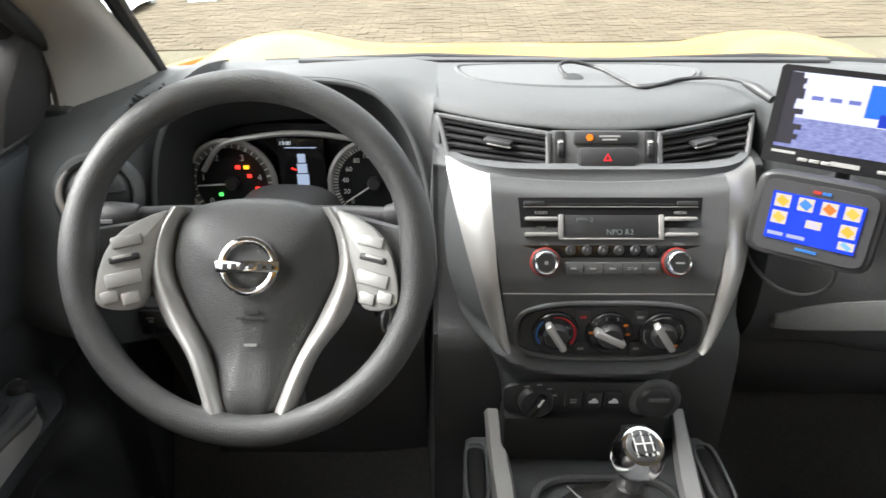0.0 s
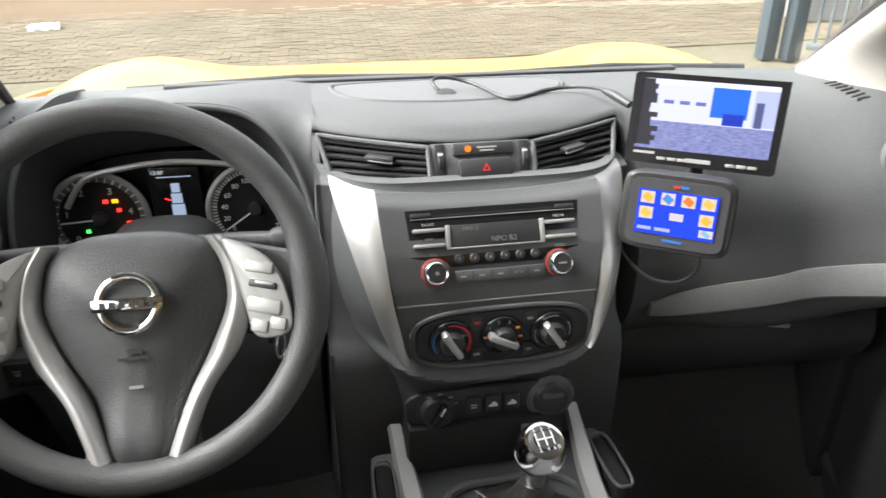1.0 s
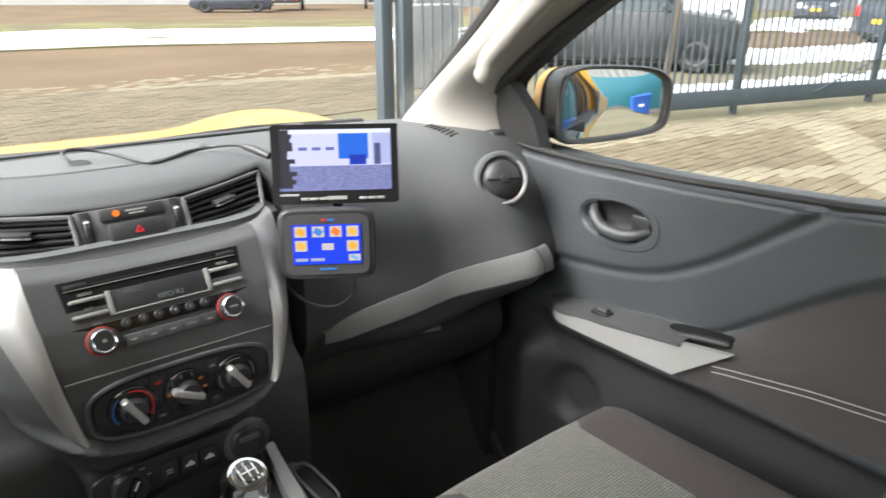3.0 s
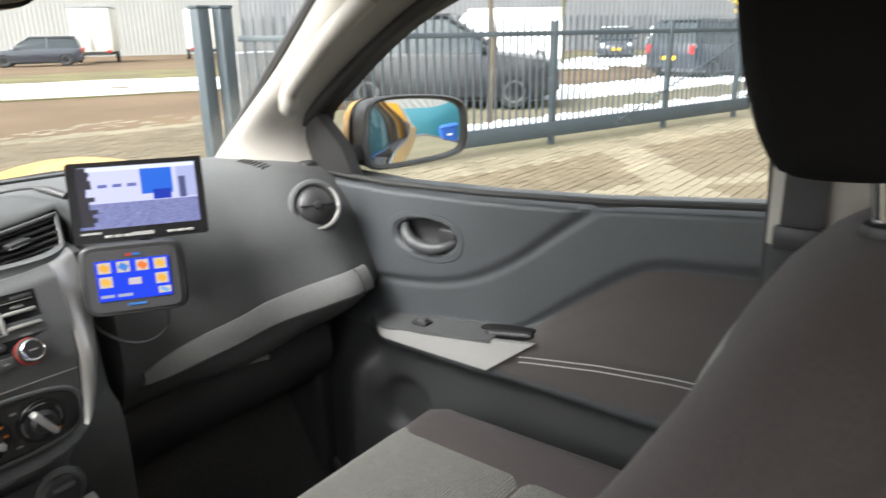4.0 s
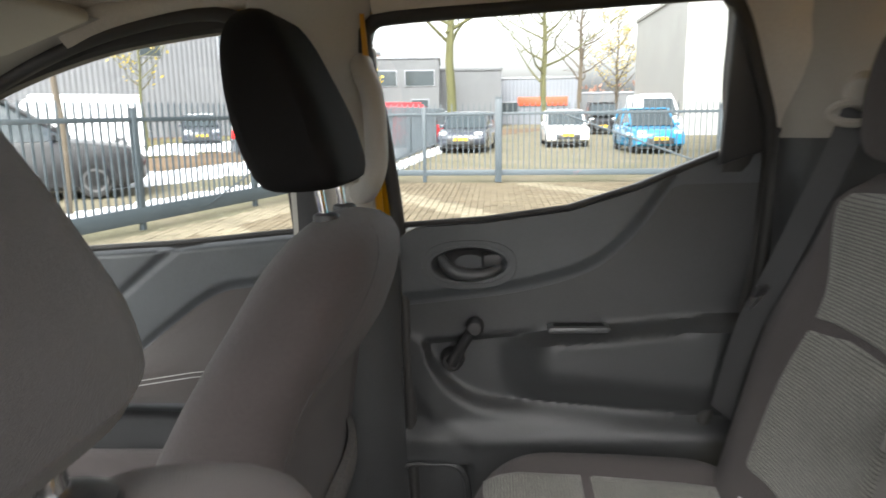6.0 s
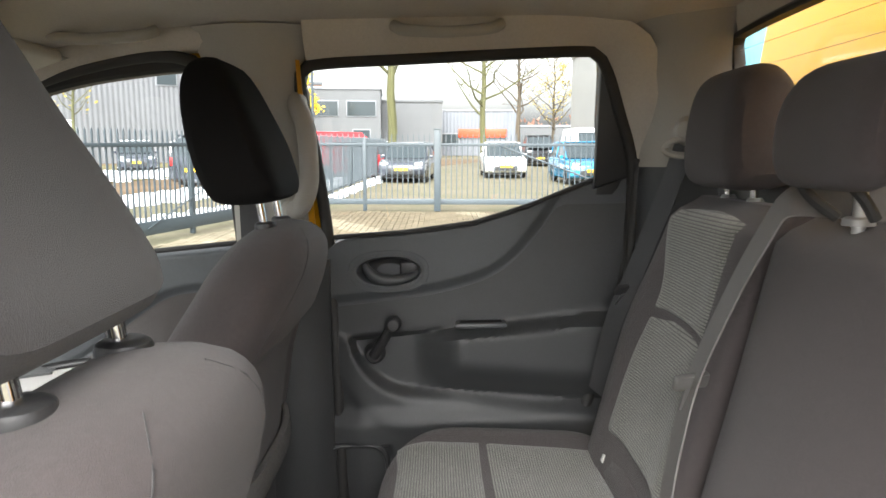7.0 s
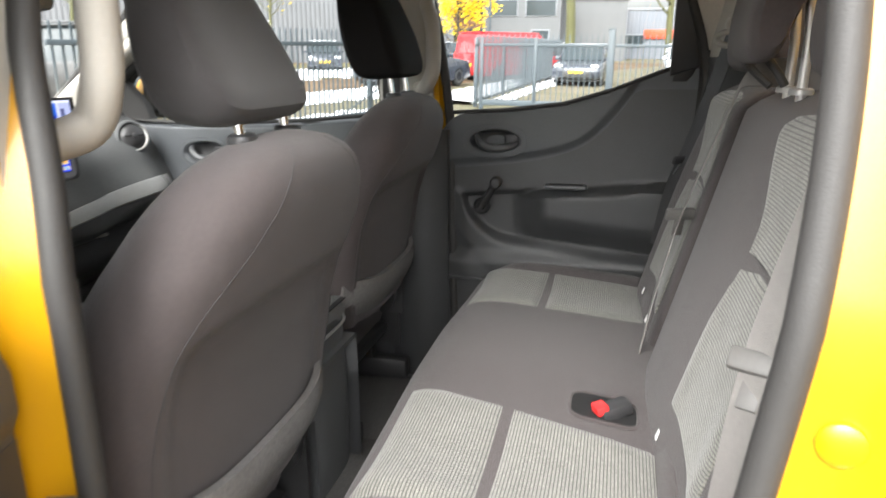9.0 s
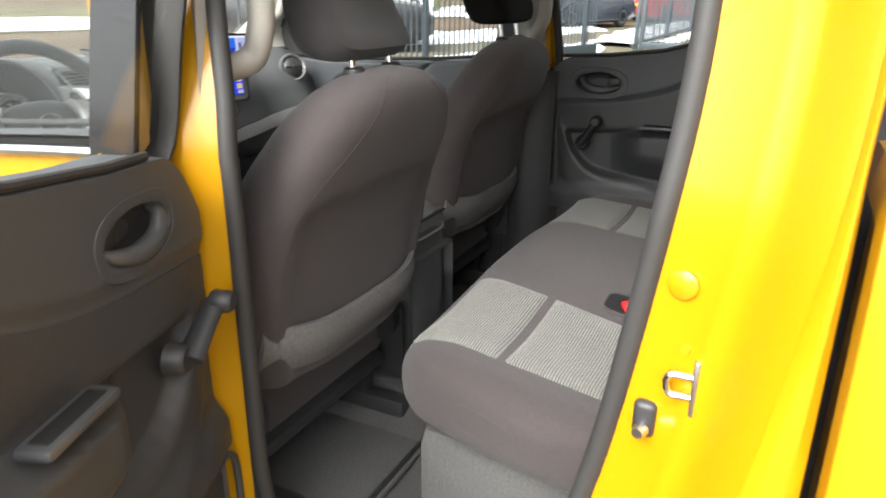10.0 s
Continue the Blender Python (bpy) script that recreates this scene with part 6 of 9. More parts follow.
for s in (-1, 1):
    inn = curve([(0.072, 0.054), (0.086, 0.025), (0.089, -0.014), (0.07, -0.06), (0.046, -0.107), (0.023, -0.167)], 6)
    out_ = curve([(0.088, 0.054), (0.106, 0.025), (0.111, -0.014), (0.099, -0.06), (0.066, -0.107), (0.043, -0.167)], 6)
    n = len(inn)
    def sp(u, v):
        i = int(round(u * (n - 1)))
        x, y = inn[i][0] + (out_[i][0] - inn[i][0]) * v, inn[i][1] + (out_[i][1] - inn[i][1]) * v
        return s * x, y, 0.018 + 0.01 * math.sin(math.pi * v) + 0.022 * ss(0.55, 1.0, u)
    part("silver_spoke", sheet(sp, lin(0, 1, n), lin(0, 1, 9), (0, 0, -0.018)), SILVER, wheel, "satin silver spoke")
    padl = curve([(0.088, 0.05), (0.125, 0.034), (0.146, 0.008), (0.155, -0.03), (0.15, -0.05), (0.118, -0.052), (0.108, -0.02), (0.098, 0.02)], 4, True)
    pad = part("button_pad", prism(padl, lambda a, b: (s * a, b, 0.008 + 0.36 * (a - 0.088)), (0, 0, 0.018), 0.004), SILVBTN, wheel, "silver button pad")
    for bx_, by_, bw, bh, mt in ((0.126, 0.018, 0.03, 0.012, SILVBTN), (0.128, 0.0, 0.03, 0.007, BLACK), (0.13, 0.001, 0.022, 0.005, SILVBTN), (0.128, -0.021, 0.036, 0.015, SILVBTN), (0.122, -0.041, 0.018, 0.013, SILVBTN), (0.141, -0.04, 0.017, 0.013, SILVBTN)):
        part("button", box((s * bx_, by_, 0.0265 + 0.36 * (bx_ - 0.088)), (bw, bh, 0.005), 0.002, m=Matrix.Rotation(s * -0.22, 4, "Z") @ Matrix.Rotation(s * -0.34, 4, "Y")), mt, pad)
    part("rim_arm", loft([[(s * x, 0.008 - 0.01 * (x - 0.1) / 0.07 + 0.04 * q * (1 - 0.2 * (x - 0.1) / 0.07), z + DISH * ss(0.125, 0.178, x)) for q, z in ((-1, 0.0), (-0.9, 0.006), (0.9, 0.006), (1, 0.0), (0.9, -0.014), (-0.9, -0.014))] for x in lin(0.09, 0.172, 6)]), WHEELHIDE, wheel)
part("lower_arm", loft([[(x, y, z + 0.008 + 0.026 * t) for x, z in ((-0.05 - 0.012 * t, 0.0), (-0.04, 0.008), (0.04, 0.008), (0.05 + 0.012 * t, 0.0), (0.04, -0.014), (-0.04, -0.014))] for t, y in ((0, -0.13), (0.5, -0.155), (1, -0.174))]), WHEELHIDE, wheel)
em = part("emblem", tube([(0.0268 * math.cos(t), -0.008 + 0.0268 * math.sin(t), 0.042) for t in lin(0, 2 * math.pi * 47 / 48, 48)], 0.0042, 10, True, flat=0.7), CHROME, wheel, "round chrome emblem with a plain bar")
part("emblem_bar", box((0, -0.008, 0.0435), (0.066, 0.0125, 0.006), 0.002), CHROME, em)
for i in range(6):
    part("emblem_bars", box((-0.0225 + i * 0.009, -0.008, 0.0468), (0.0055, 0.006, 0.0006), 0), BLACK, em)
part("airbag_print", join(box((0, -0.062, 0.0355), (0.03, 0.0028, 0.001), 0), box((0.001, -0.055, 0.0355), (0.014, 0.005, 0.001), 0)), BLACK, wheel)
part("airbag_symbol", box((0, -0.09, 0.0352), (0.013, 0.003, 0.001), 0), GREYPRINT, wheel)
col = thing("steering_column", "black plastic steering column cowl", "steering column")
part("cowl", loft([[(-0.395 + r * a, y + 0.0, 1.125 - 0.25 * (0.7 - y) * -1 * 0.6 + r2 * b) for a, b in ellipse(1, 1, 28, 3)] for y, r, r2 in ((0.7, 0.055, 0.05), (0.74, 0.065, 0.058), (0.88, 0.07, 0.06))]), BLACK, col)
for s, x1, label in ((-1, -0.575, "headlamp stalk"), (1, -0.212, "wiper stalk")):
    st = part("stalk", tube(curve([(-0.395 + s * 0.05, 0.755, 1.17), (-0.395 + s * 0.1, 0.75, 1.172), ((x1 - s * 0.035), 0.735, 1.176)], 5), [0.011] * 11, 12), BLACK, col, "black plastic " + label)
    part("stalk_tip", lathe([(0.013, -0.03), (0.0155, -0.026), (0.017, 0.0), (0.016, 0.012), (0.0, 0.014)], 24, aim((x1 - s * 0.015, 0.733, 1.177), (s, 0, 0.03))), BLACK, st)
    part("stalk_print", box((x1 - s * 0.016, 0.7155, 1.179), (0.012, 0.001, 0.004), 0), GREYPRINT, st)
key = thing("ignition_key", "steel key ring hanging from the ignition lock", "key")
part("key_head", box((-0.268, 0.72, 1.075), (0.008, 0.02, 0.03), 0.003), BLACK, key)
part("lock", lathe([(0, 0.015), (0.014, 0.013), (0.018, 0.0)], 24, aim((-0.285, 0.735, 1.08), (0.6, -0.8, 0))), BLACK, key)
part("ring", tube([(-0.258 + 0.004 * math.sin(t), 0.708 + 0.012 * math.sin(t), 1.06 + 0.016 * math.cos(t)) for t in lin(0, 2 * math.pi * 23 / 24, 24)], 0.0016, 6, True), STEEL, key)
part("tag", box((-0.255, 0.708, 1.04), (0.006, 0.014, 0.02), 0.002), STEEL, key)
lsw = thing("switch_bank", "row of square black switches low on the dashboard", "switch panel")
part("panel", box((-0.56, 0.812, 1.0), (0.15, 0.02, 0.036), 0.005), PANEL, lsw)
for i in range(4):
    b = part("switch", box((-0.613 + i * 0.036, 0.8, 1.0), (0.03, 0.008, 0.028), 0.003), BLACK if i else PANEL, lsw)
    if i:
        part("switch_symbol", join(bar(0.01, 0.002, -0.613 + i * 0.036, 0.7956, 1.003), bar(0.006, 0.004, -0.613 + i * 0.036, 0.7956, 0.998)), GREYPRINT, b)
ped = thing("accelerator_pedal", "worn metal-edged accelerator pedal in the dark footwell", "pedal")
part("pad", box((-0.235, 0.945, 0.755), (0.042, 0.012, 0.1), 0.005, m=Matrix.Rotation(0.5, 4, "X")), surf("pedal_rubber", (0.11, 0.105, 0.09), 0.7, grain=0.5), ped)
part("arm", tube([(-0.235, 0.965, 0.77), (-0.238, 1.02, 0.83), (-0.245, 1.05, 0.9)], 0.008, 8), BLACK, ped)
brk = thing("brake_pedal", "black rubber brake pedal", "pedal")
part("pad", box((-0.4, 0.93, 0.7), (0.075, 0.014, 0.055), 0.006, m=Matrix.Rotation(0.5, 4, "X")), BLACK, brk)
part("arm", tube([(-0.4, 0.95, 0.71), (-0.4, 1.0, 0.8), (-0.4, 1.03, 0.9)], 0.009, 8), BLACK, brk)

# ---------------------------------------------------------------- monitor, navigation unit, cable
MM = Matrix.Translation((0.272, 0.792, 1.266)) @ Matrix.Rotation(radians(-33), 4, "Z") @ Matrix.Rotation(radians(-11), 4, "X")
mon = thing("reversing_monitor", "black flat reversing monitor showing a yard and a white building", "monitor", m=MM)
part("housing", box((0, 0.008, 0), (0.178, 0.016, 0.112), 0.004), BLACK, mon)
part("bezel", band([(a, -0.001, b) for a, b in evenly([(-0.089, -0.056), (0.089, -0.056), (0.089, 0.056), (-0.089, 0.056)], 80)], [(a, -0.001, b + 0.006) for a, b in evenly([(-0.079, -0.043), (0.079, -0.043), (0.079, 0.043), (-0.079, 0.043)], 80)], (0, -0.003, 0)), GLOSSBLK, mon)
def mottled(name, a, b, k, scale):
    """Screen light that flickers between two colours over the picture."""
    m, nt, p = nodes_of(name)
    tc, no = nt.nodes.new("ShaderNodeTexCoord"), nt.nodes.new("ShaderNodeTexNoise")
    mp, ra = nt.nodes.new("ShaderNodeMapping"), nt.nodes.new("ShaderNodeMix")
    ra.data_type = "RGBA"
    mp.inputs["Scale"].default_value = (scale, scale, scale * 3.0)
    no.inputs["Scale"].default_value = 1.0
    p.inputs["Base Color"].default_value = (0.01, 0.01, 0.012, 1)
    p.inputs["Emission Strength"].default_value = k * 0.27
    ra.inputs[6].default_value, ra.inputs[7].default_value = (*a, 1), (*b, 1)
    link(nt, tc.outputs["Object"], mp.inputs["Vector"])
    link(nt, mp.outputs[0], no.inputs["Vector"])
    link(nt, no.outputs["Fac"], ra.inputs[0])
    link(nt, ra.outputs[2], p.inputs["Emission Color"])
    return m


def lit(name, x, z, w, h, col, k=1.0, dy=0.0):
    return part(name, box((x, -0.0012 - dy, z), (w, 0.0006, h), 0), glow(name + "_light", col, k), scr, smooth=0)
scr = part("screen", box((0, -0.0006, 0.006), (0.158, 0.0012, 0.086), 0), glow("screen_wall", (0.62, 0.64, 0.95), 0.85), mon, "lit screen with the rear camera's picture", smooth=0)
part("yard", box((0, -0.0012, -0.0195), (0.158, 0.0006, 0.035), 0), mottled("yard_light", (0.02, 0.03, 0.22), (0.38, 0.42, 0.75), 0.75, 150.0), scr, smooth=0)
lit("sky_strip", 0, 0.046, 0.158, 0.006, (0.75, 0.8, 1.0), 0.9)
lit("blue_gate", 0.026, 0.0255, 0.042, 0.036, (0.01, 0.14, 0.75), 0.8)
lit("blue_bin", 0.032, 0.006, 0.024, 0.014, (0.0, 0.03, 0.45), 0.8, 0.0006)
lit("side_house", 0.066, 0.022, 0.026, 0.044, (0.45, 0.5, 0.8), 0.8)
lit("house_door", 0.06, 0.014, 0.009, 0.03, (0.1, 0.12, 0.3), 0.6, 0.0006)
for x in (-0.045, -0.026, -0.007):
    lit("gate_window", x, 0.022, 0.012, 0.0045, (0.15, 0.18, 0.5), 0.7)
shade = []
rr = random.Random(3)
for i in range(14):
    w = 0.012 + 0.013 * rr.random()
    shade.append(box((-0.079 + w / 2, -0.0022, 0.0455 - i * 0.0058), (w, 0.0006, 0.0062), 0))
part("picture_shadow", join(*shade), glow("screen_dark", (0.05, 0.045, 0.06), 0.4), scr, smooth=0)
for i in range(3):
    part("key", box((-0.044 + i * 0.0125, -0.0045, -0.0485), (0.011, 0.002, 0.004), 0.0008), SILVBTN, mon)
    part("key", box((0.038 + i * 0.0125, -0.0045, -0.0485), (0.011, 0.002, 0.004), 0.0008), SILVBTN, mon)
part("maker_mark", box((0, -0.0045, -0.0475), (0.03, 0.001, 0.005), 0), GREYPRINT, mon)
part("maker_print", box((-0.066, -0.0045, -0.0425), (0.026, 0.001, 0.003), 0), GREYPRINT, mon)
part("bracket", tube(curve([(0.0, 0.012, -0.045), (0.0, 0.03, -0.065), (0.0, 0.05, -0.085)], 4), 0.008, 10), BLACK, mon)
part("foot", lathe([(0.0, 0.012), (0.02, 0.01), (0.03, 0.0)], 28, aim((0.0, 0.045, -0.09), (0, -1, 0.4))), BLACK, mon)
NM = Matrix.Translation((0.211, 0.72, 1.178)) @ Matrix.Rotation(radians(-34), 4, "Z") @ Matrix.Rotation(radians(-5), 4, "X")
nav = thing("data_terminal", "dark grey touch-screen data terminal with blue menu icons", "data terminal", m=NM)
hull = ellipse(0.065, 0.0485, 44, 7)
part("housing", loft([[(a * q, y, b * q) for a, b in hull] for y, q in ((0.03, 0.86), (0.022, 0.96), (0.006, 1.0), (-0.002, 0.985), (-0.004, 0.95))]), BLACK, nav)
part("front_plate", prism(ellipse(0.056, 0.041, 44, 9), lambda a, b: (a, -0.0035, b), (0, -0.002, 0)), surf("terminal_grey", (0.06, 0.06, 0.063), 0.4), nav)
ns = part("screen", box((0.0, -0.0062, 0.001), (0.09, 0.001, 0.054), 0), glow("terminal_blue", (0.005, 0.05, 0.85), 0.8), nav, "lit blue touch screen", smooth=0)
for i, (x, z, col) in enumerate(((-0.034, 0.0185, (0.9, 0.45, 0.05)), (-0.011, 0.0185, (0.06, 0.25, 0.7)), (0.012, 0.0185, (0.9, 0.2, 0.03)), (0.034, 0.0185, (0.9, 0.5, 0.08)), (-0.034, -0.0005, (0.9, 0.5, 0.08)), (0.034, -0.0015, (0.9, 0.45, 0.05)), (0.036, -0.0175, (0.2, 0.45, 0.8)), (0.001, -0.002, (0.6, 0.55, 0.7)))):
    ic = part("icon", box((x, -0.0069, z), (0.0155, 0.0006, 0.0145 if i < 6 else 0.009), 0), glow("icon_ground", (0.75, 0.65, 0.55), 0.7), ns, smooth=0)
    part("icon_shape", box((x, -0.0074, z), (0.0105, 0.0006, 0.0085 if i < 6 else 0.005), 0, m=Matrix.Rotation(0.6, 4, "Y")), glow("icon_colour", col, 0.8), ic, smooth=0)
part("screen_print", join(box((-0.034, -0.0069, -0.0195), (0.016, 0.0006, 0.004), 0), box((-0.013, -0.0069, -0.0195), (0.018, 0.0006, 0.004), 0)), glow("terminal_text", (0.5, 0.55, 0.8), 0.6), ns, smooth=0)
part("maker_mark", box((-0.003, -0.0062, 0.034), (0.008, 0.001, 0.0032), 0), REDDIM, nav)
part("maker_mark", box((0.006, -0.0062, 0.034), (0.009, 0.001, 0.0032), 0), BLUEPRINT, nav)
part("maker_print", box((0.0, -0.0062, -0.033), (0.022, 0.001, 0.003), 0), BLUEPRINT, nav)
part("mount", tube([(0.0, 0.03, 0), (0.0, 0.06, -0.01), (0.01, 0.09, -0.01)], 0.012, 10), BLACK, nav)
loopc = thing("terminal_cable", "black cable looping under the data terminal", "cable")
part("wire", tube(curve([(0.165, 0.77, 1.13), (0.17, 0.755, 1.11), (0.195, 0.735, 1.088), (0.225, 0.722, 1.084), (0.25, 0.72, 1.1), (0.258, 0.735, 1.125)], 8), 0.0024, 8), BLACK, loopc)
cab = thing("monitor_cable", "black cable running over the dash top to the monitor", "cable")
part("wire", tube(curve([(-0.012, 1.002, 1.264), (-0.026, 1.016, 1.275), (-0.027, 1.032, 1.282), (-0.008, 1.039, 1.284), (0.029, 1.025, 1.277), (0.062, 0.945, 1.271), (0.095, 0.957, 1.271), (0.128, 0.977, 1.273), (0.166, 0.972, 1.277), (0.182, 0.93, 1.284), (0.19, 0.893, 1.285), (0.202, 0.868, 1.277)], 8), 0.0028, 8), BLACK, cab)
part("plug", tube([(0.186, 0.905, 1.285), (0.193, 0.886, 1.283), (0.205, 0.862, 1.275)], [0.004, 0.0062, 0.0055], 10), BLACK, cab)
part("grommet", lathe([(0.0, 0.006), (0.01, 0.007), (0.0145, 0.005), (0.016, 0.0)], 28, aim((-0.012, 1.004, 1.264), (0, -0.3, 1))), BLACK, cab)

# ---------------------------------------------------------------- seats
def tab(table, z):
    return float(np.interp(z, [a for a, b in table], [b for a, b in table]))


W_BACK = [(0.76, 0.215), (0.82, 0.235), (0.92, 0.252), (1.02, 0.258), (1.12, 0.246), (1.2, 0.224), (1.25, 0.199), (1.285, 0.166), (1.305, 0.134), (1.32, 0.094), (1.328, 0.055), (1.332, 0.02)]
F_BACK = [(0.76, 0.31), (0.9, 0.278), (1.0, 0.242), (1.06, 0.214), (1.124, 0.176), (1.168, 0.147), (1.219, 0.112), (1.27, 0.078), (1.3, 0.052), (1.318, 0.03), (1.328, 0.008), (1.332, -0.012)]
R_BACK = [(0.76, 0.03), (0.93, 0.01), (1.06, -0.008), (1.12, -0.026), (1.16, -0.041), (1.2, -0.058), (1.225, -0.067), (1.26, -0.076), (1.285, -0.077), (1.306, -0.071), (1.322, -0.055), (1.332, -0.024)]


def back_rear(z):
    """How far back the rear of the backrest lies at height z."""
    return tab(R_BACK, z)


def back_thick(z):
    return tab(F_BACK, z) - tab(R_BACK, z)


def recess(a, z):
    """Depth of the knee hollow under the padded upper part, a across from -1 to 1."""
    arch = 1.142 + 0.02 * (1 - (a / 0.85) ** 2)
    return 0.024 * ss(arch + 0.012, arch - 0.03, z) * ss(0.88, 0.7, abs(a))


def backrest_ring(z, n=64):
    w, yb, th = tab(W_BACK, z), back_rear(z), back_thick(z)
    ring = []
    for a, b in ellipse(1, 1, n, 2.9):
        y = yb + th * (0.5 + 0.5 * b)
        if b > 0:
            y -= 0.045 * (1 - ss(0.45, 0.85, abs(a))) * ss(0, 0.5, b) * ss(1.27, 1.1, z)
        else:
            y += recess(a, z) * ss(0, -0.5, b)
        ring.append((w * a, y, z))
    return ring


def headrest_geo(prof, w, n=9, bulge=0.12, inset=0.74):
    """A cushion: the side outline prof of (y, z), drawn across by the half width w and rounded at the ends."""
    loop = evenly(curve(prof, 6, True), 48)
    cy, cz = np.mean([p[0] for p in loop]), np.mean([p[1] for p in loop])
    rings = []
    for k in range(-n, n + 1):
        t = k / n
        q = (1 - abs(t) ** 6 * (1 - inset)) * (1 if abs(t) < 1 else 0.96)
        x = w * math.copysign(abs(t) ** 0.8, t)
        rings.append([(x * (1 - bulge * ss(cz - 0.08, cz + 0.11, z)), cy + (y - cy) * q, cz + (z - cz) * q) for y, z in loop])
    return loft(rings)


HEADREST_D = [(-0.018, 1.36), (0.006, 1.342), (0.055, 1.342), (0.08, 1.356), (0.102, 1.41), (0.116, 1.48), (0.118, 1.54), (0.104, 1.568), (0.084, 1.56), (0.062, 1.525), (0.04, 1.48), (0.016, 1.435), (-0.004, 1.395)]
HEADREST = [(-0.03, 1.385), (-0.016, 1.366), (0.055, 1.362), (0.08, 1.376), (0.102, 1.43), (0.116, 1.5), (0.116, 1.556), (0.098, 1.586), (0.062, 1.59), (0.036, 1.562), (0.01, 1.51), (-0.012, 1.46), (-0.024, 1.42)]


def front_seat(name, label, cx, cy, dz=0.0):
    seat = thing(name, label, "car seat", "front seats", Matrix.Translation((cx, cy, dz)))
    zs = lin(0.83, 1.29, 44) + [1.3, 1.308, 1.314, 1.32, 1.325, 1.329, 1.332]
    part("backrest", loft([backrest_ring(z) for z in zs]), CLOTH, seat, "dark brown-grey cloth backrest")
    def insert(u, v):
        z = 0.88 + 0.36 * v
        x = 0.15 * (2 * u - 1) * (1 - 0.1 * v)
        a = abs(x) / tab(W_BACK, z)
        b_ = (1 - a ** 2.9) ** (1 / 2.9)
        y = back_rear(z) + back_thick(z) * (0.5 + 0.5 * b_) - 0.045 * (1 - ss(0.45, 0.85, a)) * ss(0, 0.5, b_) * ss(1.27, 1.1, z)
        return x, y + 0.004 * min(1, 10 * u, 10 * (1 - u), 10 * v, 10 * (1 - v)), z
    part("backrest_insert", sheet(insert, lin(0, 1, 25), lin(0, 1, 25), (0, -0.008, 0)), WOVENB, seat, "grey woven backrest panel")
    def rear_at(x, z):
        a = min(0.995, abs(x) / tab(W_BACK, z))
        b_ = (1 - a ** 2.9) ** (1 / 2.9)
        y = back_rear(z) + back_thick(z) * (0.5 - 0.5 * b_) + recess(a, z) * ss(0, -0.5, -b_)
        return x, y, z
    for s in (-1, 1):
        part("seam", tube([rear_at(s * tab(W_BACK, z) * (0.87 - 0.34 * ss(1.1, 1.32, z) ** 1.4), z) for z in lin(0.86, 1.322, 50)], 0.0007, 5), CLOTHHEAD, seat)
    part("lower_flap", sheet(lambda u, v: (0.238 * (2 * u - 1), back_rear(0.94 - 0.08 * v) + 0.01 - 0.012 * math.sin(math.pi * v) + 0.05 * abs(2 * u - 1) ** 4 + 0.016 * v, 0.928 + 0.02 * abs(2 * u - 1) ** 3 - 0.085 * v), lin(0, 1, 25), lin(0, 1, 9), (0, 0.012, 0)), VELCRO, seat, "fuzzy grey felt flap under the backrest")
    # passenger's restraint near black, driver's half as dark: shaded side painted in
    part("head_restraint", headrest_geo(HEADREST, 0.118, n=13, bulge=0.14, inset=0.68) if cx > 0 else headrest_geo(HEADREST_D, 0.112, n=13, bulge=0.2, inset=0.66), CLOTHSHADE if cx > 0 else CLOTHHEAD, seat, "cloth head restraint with its shade put into the colour")
    for s in (-1, 1):
        part("post", tube([(s * 0.055, 0.0, 1.3), (s * 0.055, 0.014, 1.4)], 0.0062, 14), CHROME, seat, "polished steel post")
        part("post_collar", lathe([(0.007, 0.0045), (0.0125, 0.0045), (0.0165, 0.002), (0.0175, -0.001), (0.0175, -0.006)], 26, Matrix.Translation((s * 0.055, 0.001, 1.329))), BLACK, seat)
    # cushion
    rings = []
    for y in [0.145, 0.15, 0.17] + lin(0.2, 0.62, 18) + [0.645, 0.66, 0.67, 0.675]:
        q = 1 - 0.55 * ss(0.62, 0.675, y) ** 2
        w = 0.245 - 0.03 * ss(0.6, 0.675, y)
        top = 0.862 - 0.012 * ss(0.3, 0.15, y)
        ring = []
        for a, b in ellipse(1, 1, 56, 3.4):
            z = 0.765 + 0.097 * b * q
            if b > 0:
                z += ss(0, 0.5, b) * (top - 0.862 + 0.034 * math.sin(math.pi * min(1, max(0, (abs(a) - 0.46) / 0.62))) ** 1.2 * ss(0.672, 0.6, y))
            ring.append((w * a, y, z))
        rings.append(ring)
    part("cushion", loft(rings), CLOTH, seat, "dark cloth seat cushion with raised bolsters")
    part("cushion_insert", sheet(lambda u, v: ((0.114 + 0.028 * v) * (2 * u - 1), 0.18 + 0.488 * v, 0.8625 - 0.012 * ss(0.3, 0.15, 0.18 + 0.488 * v) - 0.053 * ss(0.62, 0.675, 0.18 + 0.488 * v) ** 2 + 0.004 * (1 - abs(2 * u - 1) ** 6) - 0.006 * math.exp(-((v - 0.45) / 0.02) ** 2)), lin(0, 1, 25), lin(0, 1, 48), (0, 0, -0.012)), WOVEN, seat, "light grey woven cushion panel")
    for s in (-1, 1):
        part("side_shield", sheet(lambda u, v: (s * (0.25 + 0.006 * math.sin(math.pi * u)), 0.1 + 0.48 * u, 0.78 - 0.18 * v * (1 - 0.4 * u)), lin(0, 1, 14), lin(0, 1, 8), (-s * 0.012, 0, 0)), BLACK, seat, "black plastic seat base cover")
